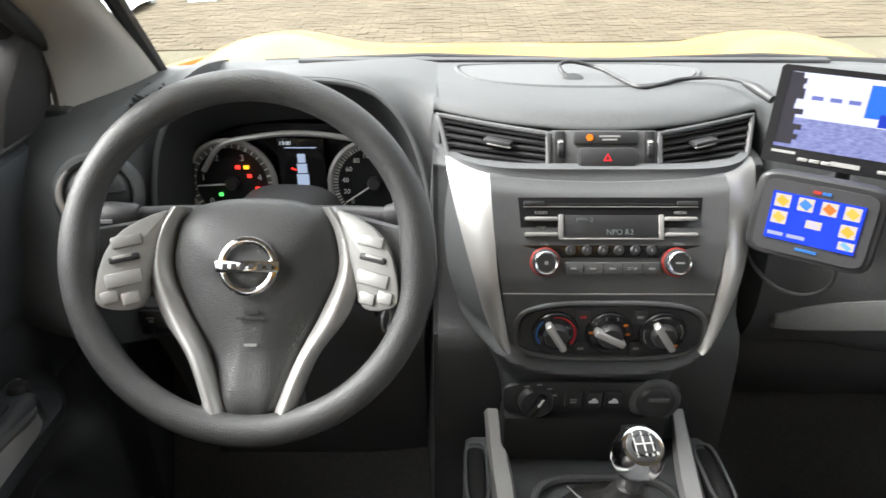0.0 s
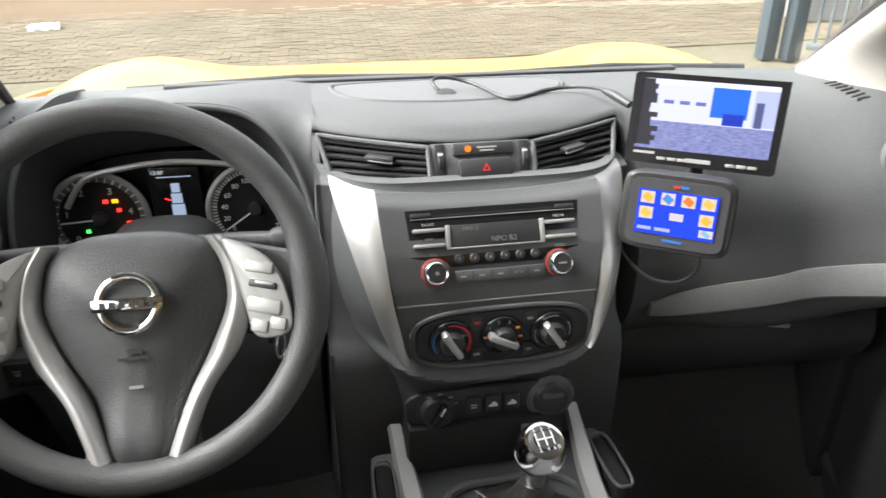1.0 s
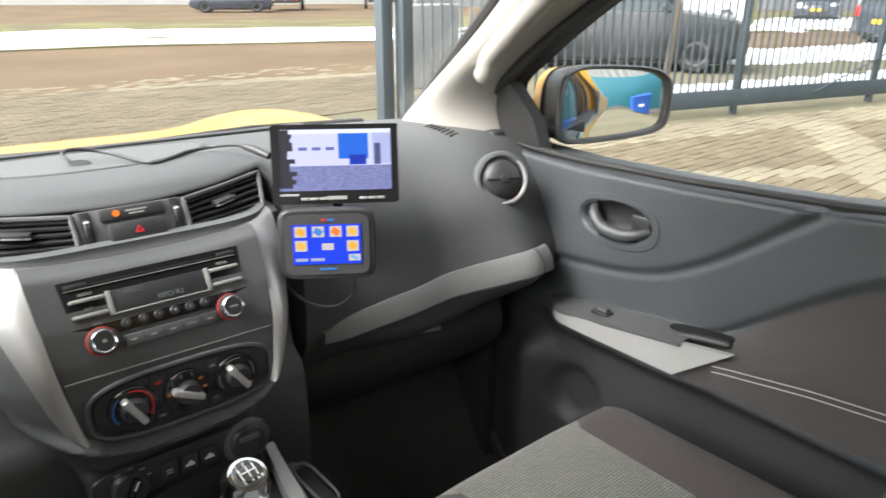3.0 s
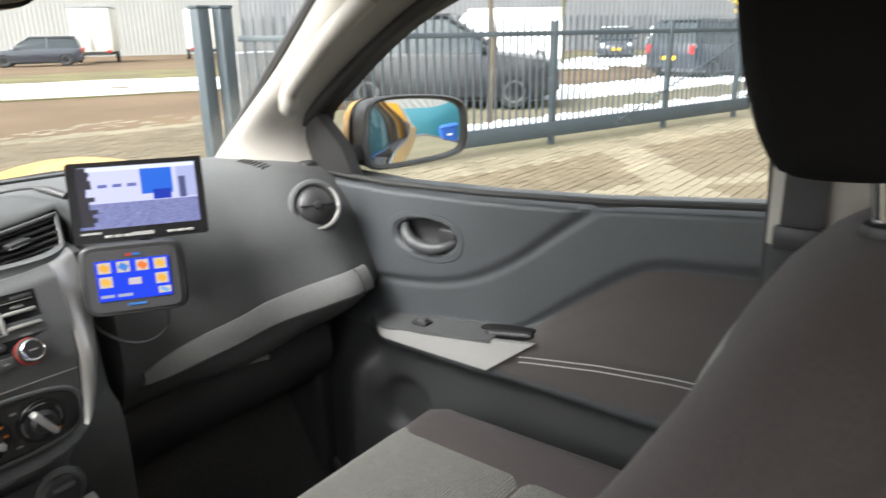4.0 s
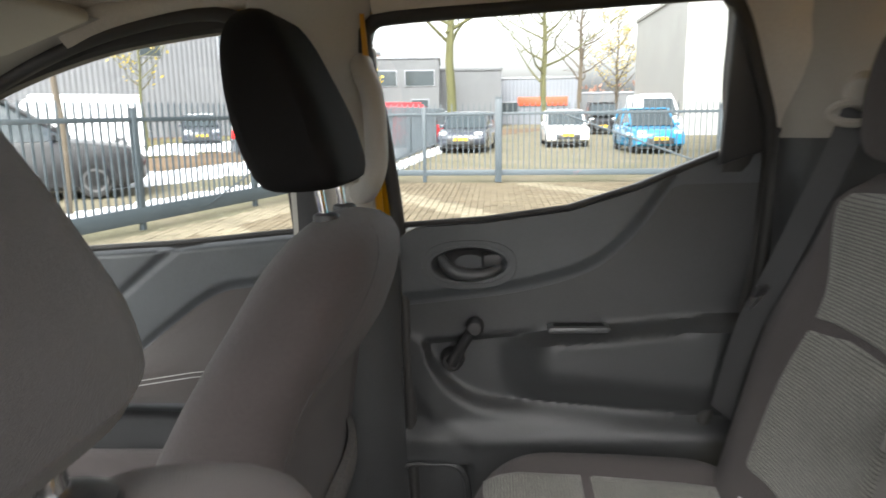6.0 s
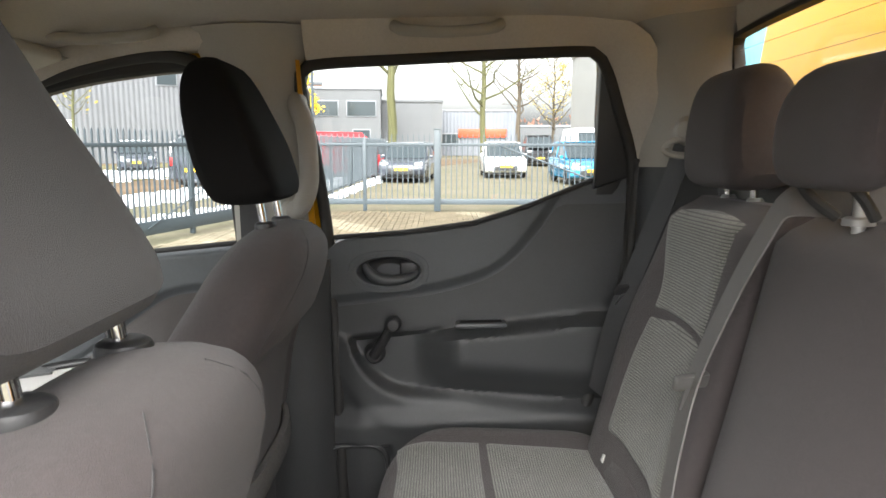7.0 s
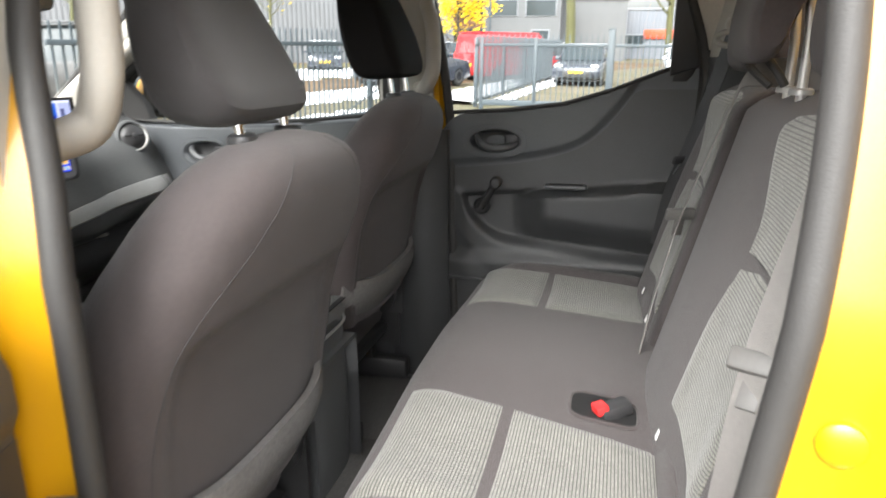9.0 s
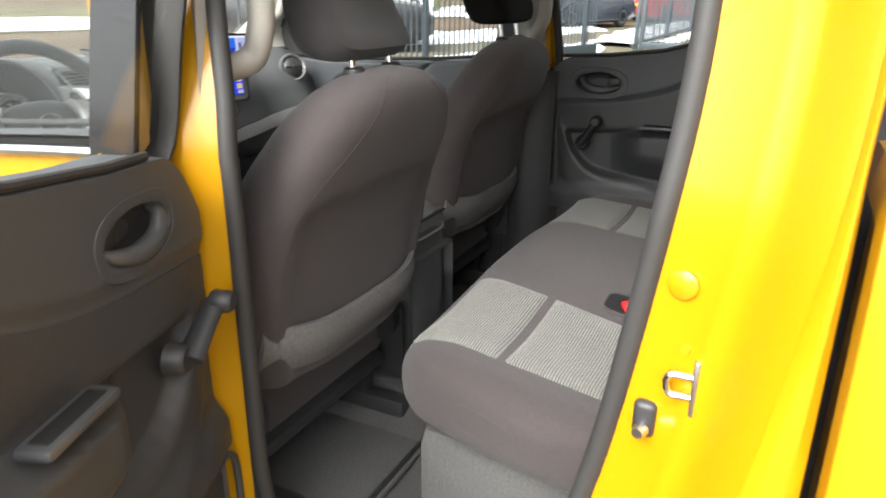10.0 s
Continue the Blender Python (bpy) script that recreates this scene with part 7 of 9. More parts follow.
        part("recliner_cover", lathe([(0, 0.03), (0.03, 0.028), (0.045, 0.018), (0.05, 0.0), (0.05, -0.02)], 28, aim((s * 0.225, 0.15, 0.76), (s, 0, 0))), BLACK, seat)
        part("floor_rail", box((s * 0.19, 0.36, 0.555), (0.045, 0.6, 0.06), 0.01), BLACK, seat)
        part("seat_leg", box((s * 0.19, 0.2, 0.63), (0.04, 0.08, 0.12), 0.01), BLACK, seat)
    part("cushion_pan", box((0, 0.36, 0.675), (0.4, 0.48, 0.03), 0.01), BLACK, seat)
    return seat


front_seat("passenger_seat", "dark cloth front passenger seat with light grey woven cushion", 0.4, -0.1)
front_seat("driver_seat", "dark cloth driver's seat with a grey felt flap behind", -0.386, -0.178, -0.01)

# rear bench
PROF = curve([(-0.7, 0.76), (-0.71, 0.83), (-0.69, 0.868), (-0.6, 0.884), (-0.45, 0.904), (-0.345, 0.914), (-0.29, 0.9), (-0.262, 0.866), (-0.258, 0.82), (-0.272, 0.784), (-0.32, 0.765), (-0.5, 0.752)], 5, True)


def bench_lift(x, y):
    """Bolsters at the outer ends, the flatter middle seat, dished outer seats."""
    a = abs(x)
    return 0.012 * ss(0.46, 0.54, a) * ss(0.62, 0.56, a) - 0.012 * math.exp(-((a - 0.37) / 0.12) ** 2) + 0.008 * math.exp(-(a / 0.16) ** 4)


bench = thing("rear_bench_cushion", "rear bench cushion, dark cloth with two grey woven panels", "car seat")
rings = []
for k in range(-48, 49):
    t = math.sin(k / 48 * math.pi / 2)
    q = max(0.02, (1 - abs(t) ** 13)) ** (1 / 2.6)
    ring = []
    for y, z in PROF:
        yy, zz = -0.46 + (y + 0.46) * q, 0.84 + (z - 0.84) * q
        x = 0.615 * t * (0.87 + 0.3 * max(0.0, -0.25 - yy))
        ring.append((x, yy, zz + bench_lift(x, yy) * ss(0.81, 0.87, zz)))
    rings.append(ring)
part("cushion", loft(rings), CLOTH, bench, "dark brown-grey cloth cushion")


def bench_top(y):
    return float(np.interp(y, [-0.69, -0.6, -0.45, -0.345, -0.315, -0.29, -0.27], [0.868, 0.884, 0.904, 0.914, 0.9105, 0.9, 0.88]))


for s in (-1, 1):
    for y0, y1, nm in ((-0.29, -0.444, "front_panel"), (-0.451, -0.665, "rear_panel")):
        def top(u, v):
            y = y0 + (y1 - y0) * v
            k = (y + 0.284) / (-0.665 + 0.284)
            xi, xo = 0.192 + 0.05 * k, 0.466 + 0.026 * k
            x = xi + (xo - xi) * u
            e = min(1, 9 * u, 9 * (1 - u), 9 * v, 9 * (1 - v))
            return s * x, y, bench_top(y) + bench_lift(x, y) - 0.004 + 0.011 * math.sqrt(e)
        part(nm, sheet(top, lin(0, 1, 28), lin(0, 1, 24), (0, 0, -0.014)), WOVEN, bench, "grey woven seat panel")
    # child-seat anchor flap
    fl = part("anchor_flap", box((s * 0.32, -0.672, 0.884), (0.24, 0.022, 0.05), 0.01, m=Matrix.Rotation(0.35, 4, "X")), CLOTH, bench)
    for dx in (0.23, 0.41):
        part("anchor_tag", box((s * dx, -0.6605, 0.892), (0.012, 0.004, 0.016), 0.002, m=Matrix.Rotation(0.35, 4, "X")), WHITEPRINT, fl, "small white woven tag")
part("base", box((0, -0.52, 0.635), (1.06, 0.4, 0.28), 0.04), CARPET, bench, "carpet-covered bench base")
# plate laid on the cushion, the well's shade as its colour
part("buckle_well", prism(ellipse(0.036, 0.05, 36, 4, (-0.17, -0.585)), lambda a, b: (a, b, bench_top(b) + bench_lift(a, b) + 0.0005), (0, 0, 0.003)), DEEP, bench, "flat plate coloured as the shade of a buckle recess")
part("well_rim", tube([(-0.17 + a, -0.585 + b, bench_top(-0.585 + b) + bench_lift(-0.17 + a, 0) + 0.003) for a, b in ellipse(0.037, 0.051, 36, 4)], 0.003, 8, True), CLOTH, bench)
bk = thing("belt_buckle", "black seat belt buckle with a red release button", "buckle", "rear buckles")
part("buckle_body", box((-0.175, -0.6, 0.895), (0.03, 0.05, 0.02), 0.005, m=Matrix.Rotation(0.5, 4, "Z") @ Matrix.Rotation(-0.2, 4, "X")), BLACK, bk)
part("release_button", box((-0.187, -0.58, 0.9), (0.024, 0.02, 0.014), 0.003, m=Matrix.Rotation(0.5, 4, "Z") @ Matrix.Rotation(-0.2, 4, "X")), RED, bk, "red release button")


def rear_back(name, label, x0, x1, panels):
    b = thing(name, label, "car seat", "rear backrests")
    rings = []
    w = (x1 - x0) / 2
    cx = (x0 + x1) / 2
    for z in [0.845, 0.85, 0.87] + lin(0.9, 1.32, 26) + [1.335, 1.345, 1.352, 1.355]:
        e = ss(1.31, 1.356, z)
        yf = -0.652 - 0.125 * (z - 0.9) / 0.44 - 0.05 * e * e
        yb = -0.875 + 0.02 * e * e
        nar = 0.09 * ss(1.08, 1.34, z)
        ww = w * (1 - 0.05 * e * e) - nar / 2
        cz = cx - math.copysign(nar / 2, cx)
        ring = []
        for a, c in ellipse(1, 1, 72, 5):
            y = (yf + yb) / 2 + (yf - yb) / 2 * c
            x = cz + ww * a
            if c > 0:
                for (pa, pb) in panels:
                    m_ = (pa + pb) / 2
                    y -= 0.02 * math.exp(-((x - m_) / 0.13) ** 4) * ss(0, 0.4, c) * ss(1.34, 1.2, z)
            ring.append((x, y, z))
        rings.append(ring)
    part("backrest", loft(rings), CLOTH, b, "dark brown-grey cloth backrest")
    for pa, pb in panels:
        for z0, z1, nm in ((0.935, 1.168, "lower_panel"), (1.17, 1.343, "upper_panel")):
            def fn(u, v):
                z = z0 + (z1 - z0) * v
                gx = 0.03 * math.exp(-((z - 1.205) / 0.09) ** 2)
                x = pa + gx + (pb - pa - 2 * gx) * u
                e = min(1, 9 * u, 9 * (1 - u), 28 * v, 28 * (1 - v))
                y = -0.652 - 0.125 * (z - 0.9) / 0.44 - 0.05 * ss(1.31, 1.356, z) ** 2 - 0.02 * math.exp(-((x - (pa + pb) / 2) / 0.13) ** 4) * ss(1.34, 1.2, z)
                return x, y - 0.003 + 0.009 * math.sqrt(e), z - 0.035 * (u - 0.5) ** 2 * (1 - abs(z - 1.169) / 0.24)
            part(nm, sheet(fn, lin(0, 1, 24), lin(0, 1, 20), (0, -0.014, 0)), WOVENB, b, "grey woven backrest panel")
    return b


rear_back("split_rear_seat", "narrow rear backrest in dark cloth with a grey woven panel", 0.095, 0.55, [(0.15, 0.43)])
wide = rear_back("wide_rear_seat", "wide rear backrest in dark cloth with one grey woven panel", -0.55, 0.088, [(-0.475, -0.225)])
part("seam", tube([(-0.15, -0.655 - 0.125 * (z - 0.9) / 0.44 - 0.004, z) for z in lin(0.93, 1.3, 20)], 0.0016, 5), CLOTHSHADE, wide)
RHEAD = [(-0.85, 1.385), (-0.8, 1.372), (-0.755, 1.378), (-0.742, 1.41), (-0.745, 1.48), (-0.76, 1.535), (-0.79, 1.555), (-0.825, 1.55), (-0.85, 1.51), (-0.858, 1.44)]
for s in (1, -1):
    h = thing("rear_head_restraint", "dark cloth rear head restraint pushed down on its posts", "head restraint", "rear head restraints", Matrix.Translation((s * 0.322, -0.045, 0)))
    part("cushion", headrest_geo(RHEAD, 0.105, bulge=0.1), CLOTH, h)
    for q in (-1, 1):
        part("post", tube([(q * 0.047, -0.806, 1.33), (q * 0.047, -0.803, 1.4)], 0.006, 12), CHROME, h)
        part("post_collar", lathe([(0.007, 0.005), (0.01, 0.005), (0.013, 0.0), (0.013, -0.006)], 20, Matrix.Translation((q * 0.047, -0.806, 1.355))), SILVBTN, h)
mid = thing("rear_head_restraint", "comma-shaped middle head restraint drawn up on long chrome posts", "head restraint", "rear head restraints", Matrix.Translation((-0.078, 0, 0)))
part("cushion", headrest_geo([(-0.828, 1.488), (-0.818, 1.511), (-0.79, 1.52), (-0.762, 1.507), (-0.743, 1.475), (-0.736, 1.43), (-0.741, 1.4), (-0.757, 1.391), (-0.774, 1.4), (-0.787, 1.43), (-0.802, 1.465)], 0.088, bulge=0.0), CLOTH, mid)
for q in (-1, 1):
    part("post", tube([(q * 0.039, -0.815, 1.33), (q * 0.039, -0.817, 1.42), (q * 0.039, -0.812, 1.5)], 0.0068, 12), SILVER, mid, "bright steel post")
    part("post_collar", lathe([(0.0075, 0.005), (0.012, 0.005), (0.0155, 0.003), (0.016, -0.004)], 20, Matrix.Translation((q * 0.039, -0.815, 1.355))), SILVBTN, mid)

# ---------------------------------------------------------------- belts
def strap(pts, w, normal, th=0.0022):
    """Flat webbing along the points."""
    P = [Vector(p) for p in curve(pts, 8)]
    rings = []
    for i, p in enumerate(P):
        d = (P[min(i + 1, len(P) - 1)] - P[max(i - 1, 0)]).normalized()
        side = d.cross(Vector(normal)).normalized() * (w / 2)
        nn = side.cross(d).normalized() * th
        rings.append([tuple(p - side), tuple(p - side + nn), tuple(p + side + nn), tuple(p + side)])
    return loft(rings)


TONGUE = surf("tongue_grey", (0.1, 0.097, 0.092), 0.45)


def belt(name, label, pts, normal, webm, clip, anchor=None, s=1, width=0.047):
    b = thing(name, label, "seat belt", "rear seat belts")
    part("webbing", strap(pts, width, normal), webm, b)
    c, d = Vector(clip[0]), Vector(clip[1]).normalized()
    m = aim(c, d)
    tg = part("tongue", box(None, (0.052, 0.011, 0.022), 0.004, m=m), BLACK if webm is WEBBING else TONGUE, b, "moulded seat belt tongue")
    part("blade", box(None, (0.018, 0.003, 0.036), 0.001, m=m @ Matrix.Translation((0.0, -0.004, -0.024))), STEEL if webm is WEBBING else TONGUE, tg, "steel belt blade")
    if anchor:
        a = Vector(anchor)
        an = part("upper_guide", lathe([(0.0, 0.024), (0.014, 0.024), (0.02, 0.018), (0.022, 0.004), (0.027, 0.0), (0.0, -0.02)], 26, aim(a, (-s, 0.6, 0.1))), BEIGE, b, "cream plastic belt guide")
        part("guide_loop", tube([a + Vector((s * -0.012 + 0.0, 0.012, -0.028)) + Vector((0.028 * s * 0.6 * math.cos(t), 0.028 * math.cos(t), 0.014 * math.sin(t))) for t in lin(0, 2 * math.pi * 23 / 24, 24)], 0.0065, 8, True), BEIGE, an)
    return b


belt("rear_seat_belt", "black rear seat belt hanging from a cream pillar guide", [(0.44, -0.803, 1.44), (0.468, -0.785, 1.36), (0.53, -0.745, 1.2), (0.56, -0.715, 1.1), (0.59, -0.69, 0.95)], (-0.5, 0.8, 0.3), WEBBING, ((0.545, -0.735, 1.172), (-0.55, -0.3, 0.8)), (0.452, -0.812, 1.466), 1)
# doorway and middle belts use the lit webbing colour
belt("rear_seat_belt", "rear seat belt hanging beside the open doorway, coloured paler as lit", [(-0.42, -0.82, 1.44), (-0.45, -0.785, 1.34), (-0.52, -0.725, 1.17), (-0.56, -0.7, 1.07), (-0.6, -0.68, 0.93)], (-0.75, 0.6, 0.25), WEBLIT, ((-0.53, -0.713, 1.14), (0.55, -0.3, 0.8)), (-0.405, -0.822, 1.465), -1, 0.036)
belt("rear_seat_belt", "middle seat belt lying over the backrest, coloured paler as lit", [(-0.05, -0.86, 1.368), (-0.02, -0.82, 1.377), (0.02, -0.775, 1.372), (0.04, -0.757, 1.335), (0.076, -0.733, 1.25), (0.1, -0.7, 1.138), (0.09, -0.672, 1.03), (0.075, -0.655, 0.95), (0.07, -0.645, 0.89)], (0.1, 0.9, 0.3), WEBLIT, ((0.1, -0.696, 1.138), (-0.3, -0.1, 0.9)))
loop_ = thing("belt_guide_strap", "black strap looped round the head restraint post", "strap")
part("strap", tube(curve([(-0.045, -0.79, 1.36), (-0.03, -0.765, 1.385), (-0.04, -0.755, 1.405), (-0.07, -0.765, 1.41), (-0.09, -0.785, 1.385), (-0.09, -0.8, 1.362)], 6), 0.006, 8), RUBBER, loop_)
for s in (1, -1):
    fb = thing("front_seat_belt", "black front seat belt on the beige centre pillar", "seat belt", "front seat belts")
    part("webbing", strap([(s * 0.628, 0.0, 1.5), (s * 0.632, 0.0, 1.3), (s * 0.636, 0.005, 1.0), (s * 0.64, 0.01, 0.7)], 0.047, (-s, 0, 0)), WEBBING, fb)
    part("upper_guide", box((s * 0.624, 0.0, 1.51), (0.02, 0.075, 0.05), 0.009), BEIGE, fb, "cream plastic belt guide")
    part("tongue", box((s * 0.627, 0.002, 1.24), (0.012, 0.055, 0.03), 0.004), BLACK, fb)
    g = thing("pillar_grip", "moulded beige grab loop on the centre pillar", "grab handle", "pillar grips")
    part("loop", tube(curve([(s * 0.645, -0.1, 1.55), (s * 0.6, -0.11, 1.53), (s * 0.585, -0.125, 1.49), (s * 0.585, -0.128, 1.43), (s * 0.588, -0.125, 1.38), (s * 0.595, -0.108, 1.342), (s * 0.65, -0.08, 1.328)], 7), 0.019, 14), BEIGE, g)
    for gy, gz in ((-0.1, 1.552), (-0.082, 1.326)):
        part("mount", box((s * 0.645, gy, gz), (0.03, 0.05, 0.045), 0.012, 3), BEIGE, g, "moulded mounting foot")
    if s > 0:
      g2 = thing("windscreen_pillar_grip", "moulded beige grab handle on the windscreen pillar", "grab handle", "pillar grips")
      part("bar", tube(curve([(s * 0.6, 0.84, 1.37), (s * 0.555, 0.785, 1.378), (s * 0.545, 0.765, 1.405), (s * 0.535, 0.7, 1.452), (s * 0.53, 0.64, 1.493), (s * 0.545, 0.58, 1.54)], 7), 0.0165, 14), BEIGE, g2)
    for y0 in (0.24, -0.4):
        g3 = thing("roof_grip", "folding beige grab handle under the roof edge", "grab handle", "roof grips")
        part("bar", tube(curve([(s * 0.57, y0 + 0.1, 1.674), (s * 0.55, y0 + 0.075, 1.662), (s * 0.54, y0, 1.656), (s * 0.55, y0 - 0.075, 1.662), (s * 0.57, y0 - 0.1, 1.674)], 6), 0.011, 10), BEIGE, g3)
    v = thing("sun_visor", "folded beige sun visor above the windscreen", "sun visor", "sun visors")
    part("flap", box((s * 0.33, 0.36, 1.6), (0.36, 0.16, 0.022), 0.01, 3, m=Matrix.Rotation(radians(-18), 4, "X")), BEIGE, v)
    part("rod", tube([(s * 0.15, 0.44, 1.585), (s * 0.52, 0.44, 1.585)], 0.006, 8), BEIGE, v)
im = thing("interior_mirror", "black interior rear-view mirror under the windscreen top", "mirror")
part("housing", loft([[(-0.075 + a * q, 0.5 + y, 1.53 + b * q) for a, b in ellipse(0.125, 0.034, 44, 5)] for y, q in ((0.02, 0.8), (0.0, 1.0), (-0.012, 0.98))]), BLACK, im)
part("mirror_glass", prism(ellipse(0.12, 0.03, 44, 5), lambda a, b: (-0.075 + a, 0.4875, 1.53 + b), (0, -0.001, 0)), MIRROR, im)
part("stem", tube([(-0.075, 0.52, 1.54), (-0.06, 0.56, 1.58)], 0.01, 8), BLACK, im)

# ---------------------------------------------------------------- outside of the car in front
hood = thing("bonnet", "yellow painted bonnet with raised shoulders beyond the windscreen", "bonnet")
part("panel", sheet(lambda u, v: (0.78 * u, 1.29 + 0.98 * v - 0.1 * u * u * v, 1.212 - 0.03 * v - 0.16 * v ** 3 + 0.035 * math.exp(-((abs(u) - 0.72) / 0.16) ** 2) * ss(0.0, 0.35, v) - 0.12 * max(0, abs(u) - 0.86) * 4 * abs(u)), lin(-1, 1, 49), lin(0, 1, 25), (0, 0, -0.02)), YELLOW, hood)
cowl = thing("wiper_cowl", "black plastic cowl with parked wipers under the windscreen", "wiper cowl")
part("cowl", sheet(lambda u, v: (0.74 * u, 1.2 - 0.06 * u * u + 0.12 * v, 1.232 - 0.03 * v), lin(-1, 1, 25), lin(0, 1, 5), (0, 0, -0.02)), BLACK, cowl)
for x0, x1 in ((-0.5, 0.05), (0.1, 0.6)):
    part("wiper", tube([(x0, 1.24 - 0.04 * x0 * x0, 1.243), ((x0 + x1) / 2, 1.245, 1.25), (x1, 1.24 - 0.04 * x1 * x1, 1.243)], 0.007, 8), BLACK, cowl)
for s in (1, -1):
    w = thing("front_wing", "yellow painted front wing", "car wing", "front wings")
    part("panel", sheet(lambda u, v: (s * (0.78 + 0.05 * math.sin(math.pi * v * 0.8)), 1.02 + 1.2 * u, 1.2 - 0.02 * u - 0.16 * u ** 3 - 0.62 * v), lin(0, 1, 15), lin(0, 1, 11), (-s * 0.02, 0, 0)), YELLOW, w)


def wing_mirror(s, label):
    m = thing("wing_mirror", label, "wing mirror", "wing mirrors")
    C = Vector((s * 0.845, 0.745, 1.312))
    n = Vector((s * -0.42, -0.905, 0.045)).normalized() if s > 0 else Vector((0.2, -0.975, 0.05)).normalized()
    base = aim(C, n)
    up = base.to_3x3().inverted() @ Vector((0, 0, 1))
    base = base @ Matrix.Rotation(math.atan2(-up.x, up.y), 4, "Z")
    shape = evenly(curve([(-0.115, -0.052), (-0.09, -0.072), (0.02, -0.074), (0.09, -0.066), (0.112, -0.04), (0.115, 0.03), (0.1, 0.06), (0.05, 0.072), (-0.06, 0.068), (-0.105, 0.05), (-0.118, 0.0)], 5, True), 60)
    def ring(q, z, dx=0.0):
        return [tuple(base @ Vector((a * q + dx, b * q * (1 - s * 0.06 - 0.9 * s * a), z))) for a, b in shape]
    hs = part("housing", loft([ring(0.4, -0.14, -s * 0.02), ring(0.75, -0.125, -s * 0.015), ring(0.9, -0.09, -s * 0.01), ring(0.98, -0.04), ring(1.0, 0.006), ring(0.96, 0.012), ring(0.9, 0.008), ring(0.88, -0.002)]), BLACK, m, "black outer shell with yellow cap")
    part("cap", loft([ring(0.1, -0.15, -s * 0.02), ring(0.5, -0.145, -s * 0.018), ring(0.8, -0.127, -s * 0.015), ring(0.925, -0.095, -s * 0.01), ring(0.965, -0.07, -s * 0.006), ring(0.968, -0.066, -s * 0.006)], caps=False), YELLOW, hs, "yellow mirror cap", solid=False)
    part("mirror_glass", loft([ring(0.89, -0.002)] + [ring(q, 0.005 - (q * 0.115) ** 2 / 2.2) for q in (0.89, 0.8, 0.65, 0.5, 0.35, 0.2, 0.08, 0.01)]), MIRROR, m, "slightly convex mirror glass", smooth=60)
    part("foot", tube([(s * 0.735, 0.83, 1.268), (s * 0.77, 0.805, 1.265), (s * 0.8, 0.79, 1.27)], [0.03, 0.026, 0.03], 14, flat=0.7), BLACK, m)
wing_mirror(1, "black and yellow wing mirror beside the passenger window")
wing_mirror(-1, "black and yellow wing mirror on the driver's side")

# ---------------------------------------------------------------- the yard and the street
def surf2(name, col, rough, scale, col2, size, gscale=60, grain=0.6):
    """Ground: two colours in uneven patches with fine grit."""
    m, nt, p = nodes_of(name)
    tc = nt.nodes.new("ShaderNodeTexCoord")
    n1, n2 = nt.nodes.new("ShaderNodeTexNoise"), nt.nodes.new("ShaderNodeTexNoise")
    n1.inputs["Scale"].default_value, n1.inputs["Detail"].default_value = size, 6
    n2.inputs["Scale"].default_value, n2.inputs["Detail"].default_value = scale, 4
    link(nt, tc.outputs["Object"], n1.inputs["Vector"])
    link(nt, tc.outputs["Object"], n2.inputs["Vector"])
    r = nt.nodes.new("ShaderNodeMapRange")
    r.inputs["From Min"].default_value, r.inputs["From Max"].default_value = 0.38, 0.62
    link(nt, n1.outputs["Fac"], r.inputs["Value"])
    mx = nt.nodes.new("ShaderNodeMix")
    mx.data_type = "RGBA"
    mx.inputs["A"].default_value, mx.inputs["B"].default_value = (*col, 1), (*col2, 1)
    link(nt, r.outputs["Result"], mx.inputs["Factor"])
    h = nt.nodes.new("ShaderNodeHueSaturation")
    r2 = nt.nodes.new("ShaderNodeMapRange")
    r2.inputs["To Min"].default_value, r2.inputs["To Max"].default_value = 0.6, 1.4
    link(nt, n2.outputs["Fac"], r2.inputs["Value"])
    link(nt, r2.outputs["Result"], h.inputs["Value"])
    link(nt, mx.outputs["Result"], h.inputs["Color"])
    link(nt, h.outputs["Color"], p.inputs["Base Color"])
    b = nt.nodes.new("ShaderNodeBump")
    b.inputs["Strength"].default_value, b.inputs["Distance"].default_value = grain, 0.02
    link(nt, n2.outputs["Fac"], b.inputs["Height"])
    link(nt, b.outputs["Normal"], p.inputs["Normal"])
    p.inputs["Roughness"].default_value = rough
    p.inputs["Specular IOR Level"].default_value = 0.15
    return m


def island(name, a, b, rough=0.8):
    """Pieces that each take a shade of their own, with grit."""
    m, nt, p = nodes_of(name)
    g = nt.nodes.new("ShaderNodeNewGeometry")
    tc = nt.nodes.new("ShaderNodeTexCoord")
    mx = nt.nodes.new("ShaderNodeMix")
    mx.data_type = "RGBA"
    mx.inputs["A"].default_value, mx.inputs["B"].default_value = (*a, 1), (*b, 1)
    link(nt, g.outputs["Random Per Island"], mx.inputs["Factor"])
    n = nt.nodes.new("ShaderNodeTexNoise")
    n.inputs["Scale"].default_value, n.inputs["Detail"].default_value = 1.2, 8
    link(nt, tc.outputs["Object"], n.inputs["Vector"])
    r = nt.nodes.new("ShaderNodeMapRange")
    r.inputs["To Min"].default_value, r.inputs["To Max"].default_value = 0.55, 1.45
    link(nt, n.outputs["Fac"], r.inputs["Value"])
    h = nt.nodes.new("ShaderNodeHueSaturation")
    link(nt, r.outputs["Result"], h.inputs["Value"])
    link(nt, mx.outputs["Result"], h.inputs["Color"])
    link(nt, h.outputs["Color"], p.inputs["Base Color"])
    p.inputs["Roughness"].default_value = rough
    p.inputs["Specular IOR Level"].default_value = 0.15
    return m


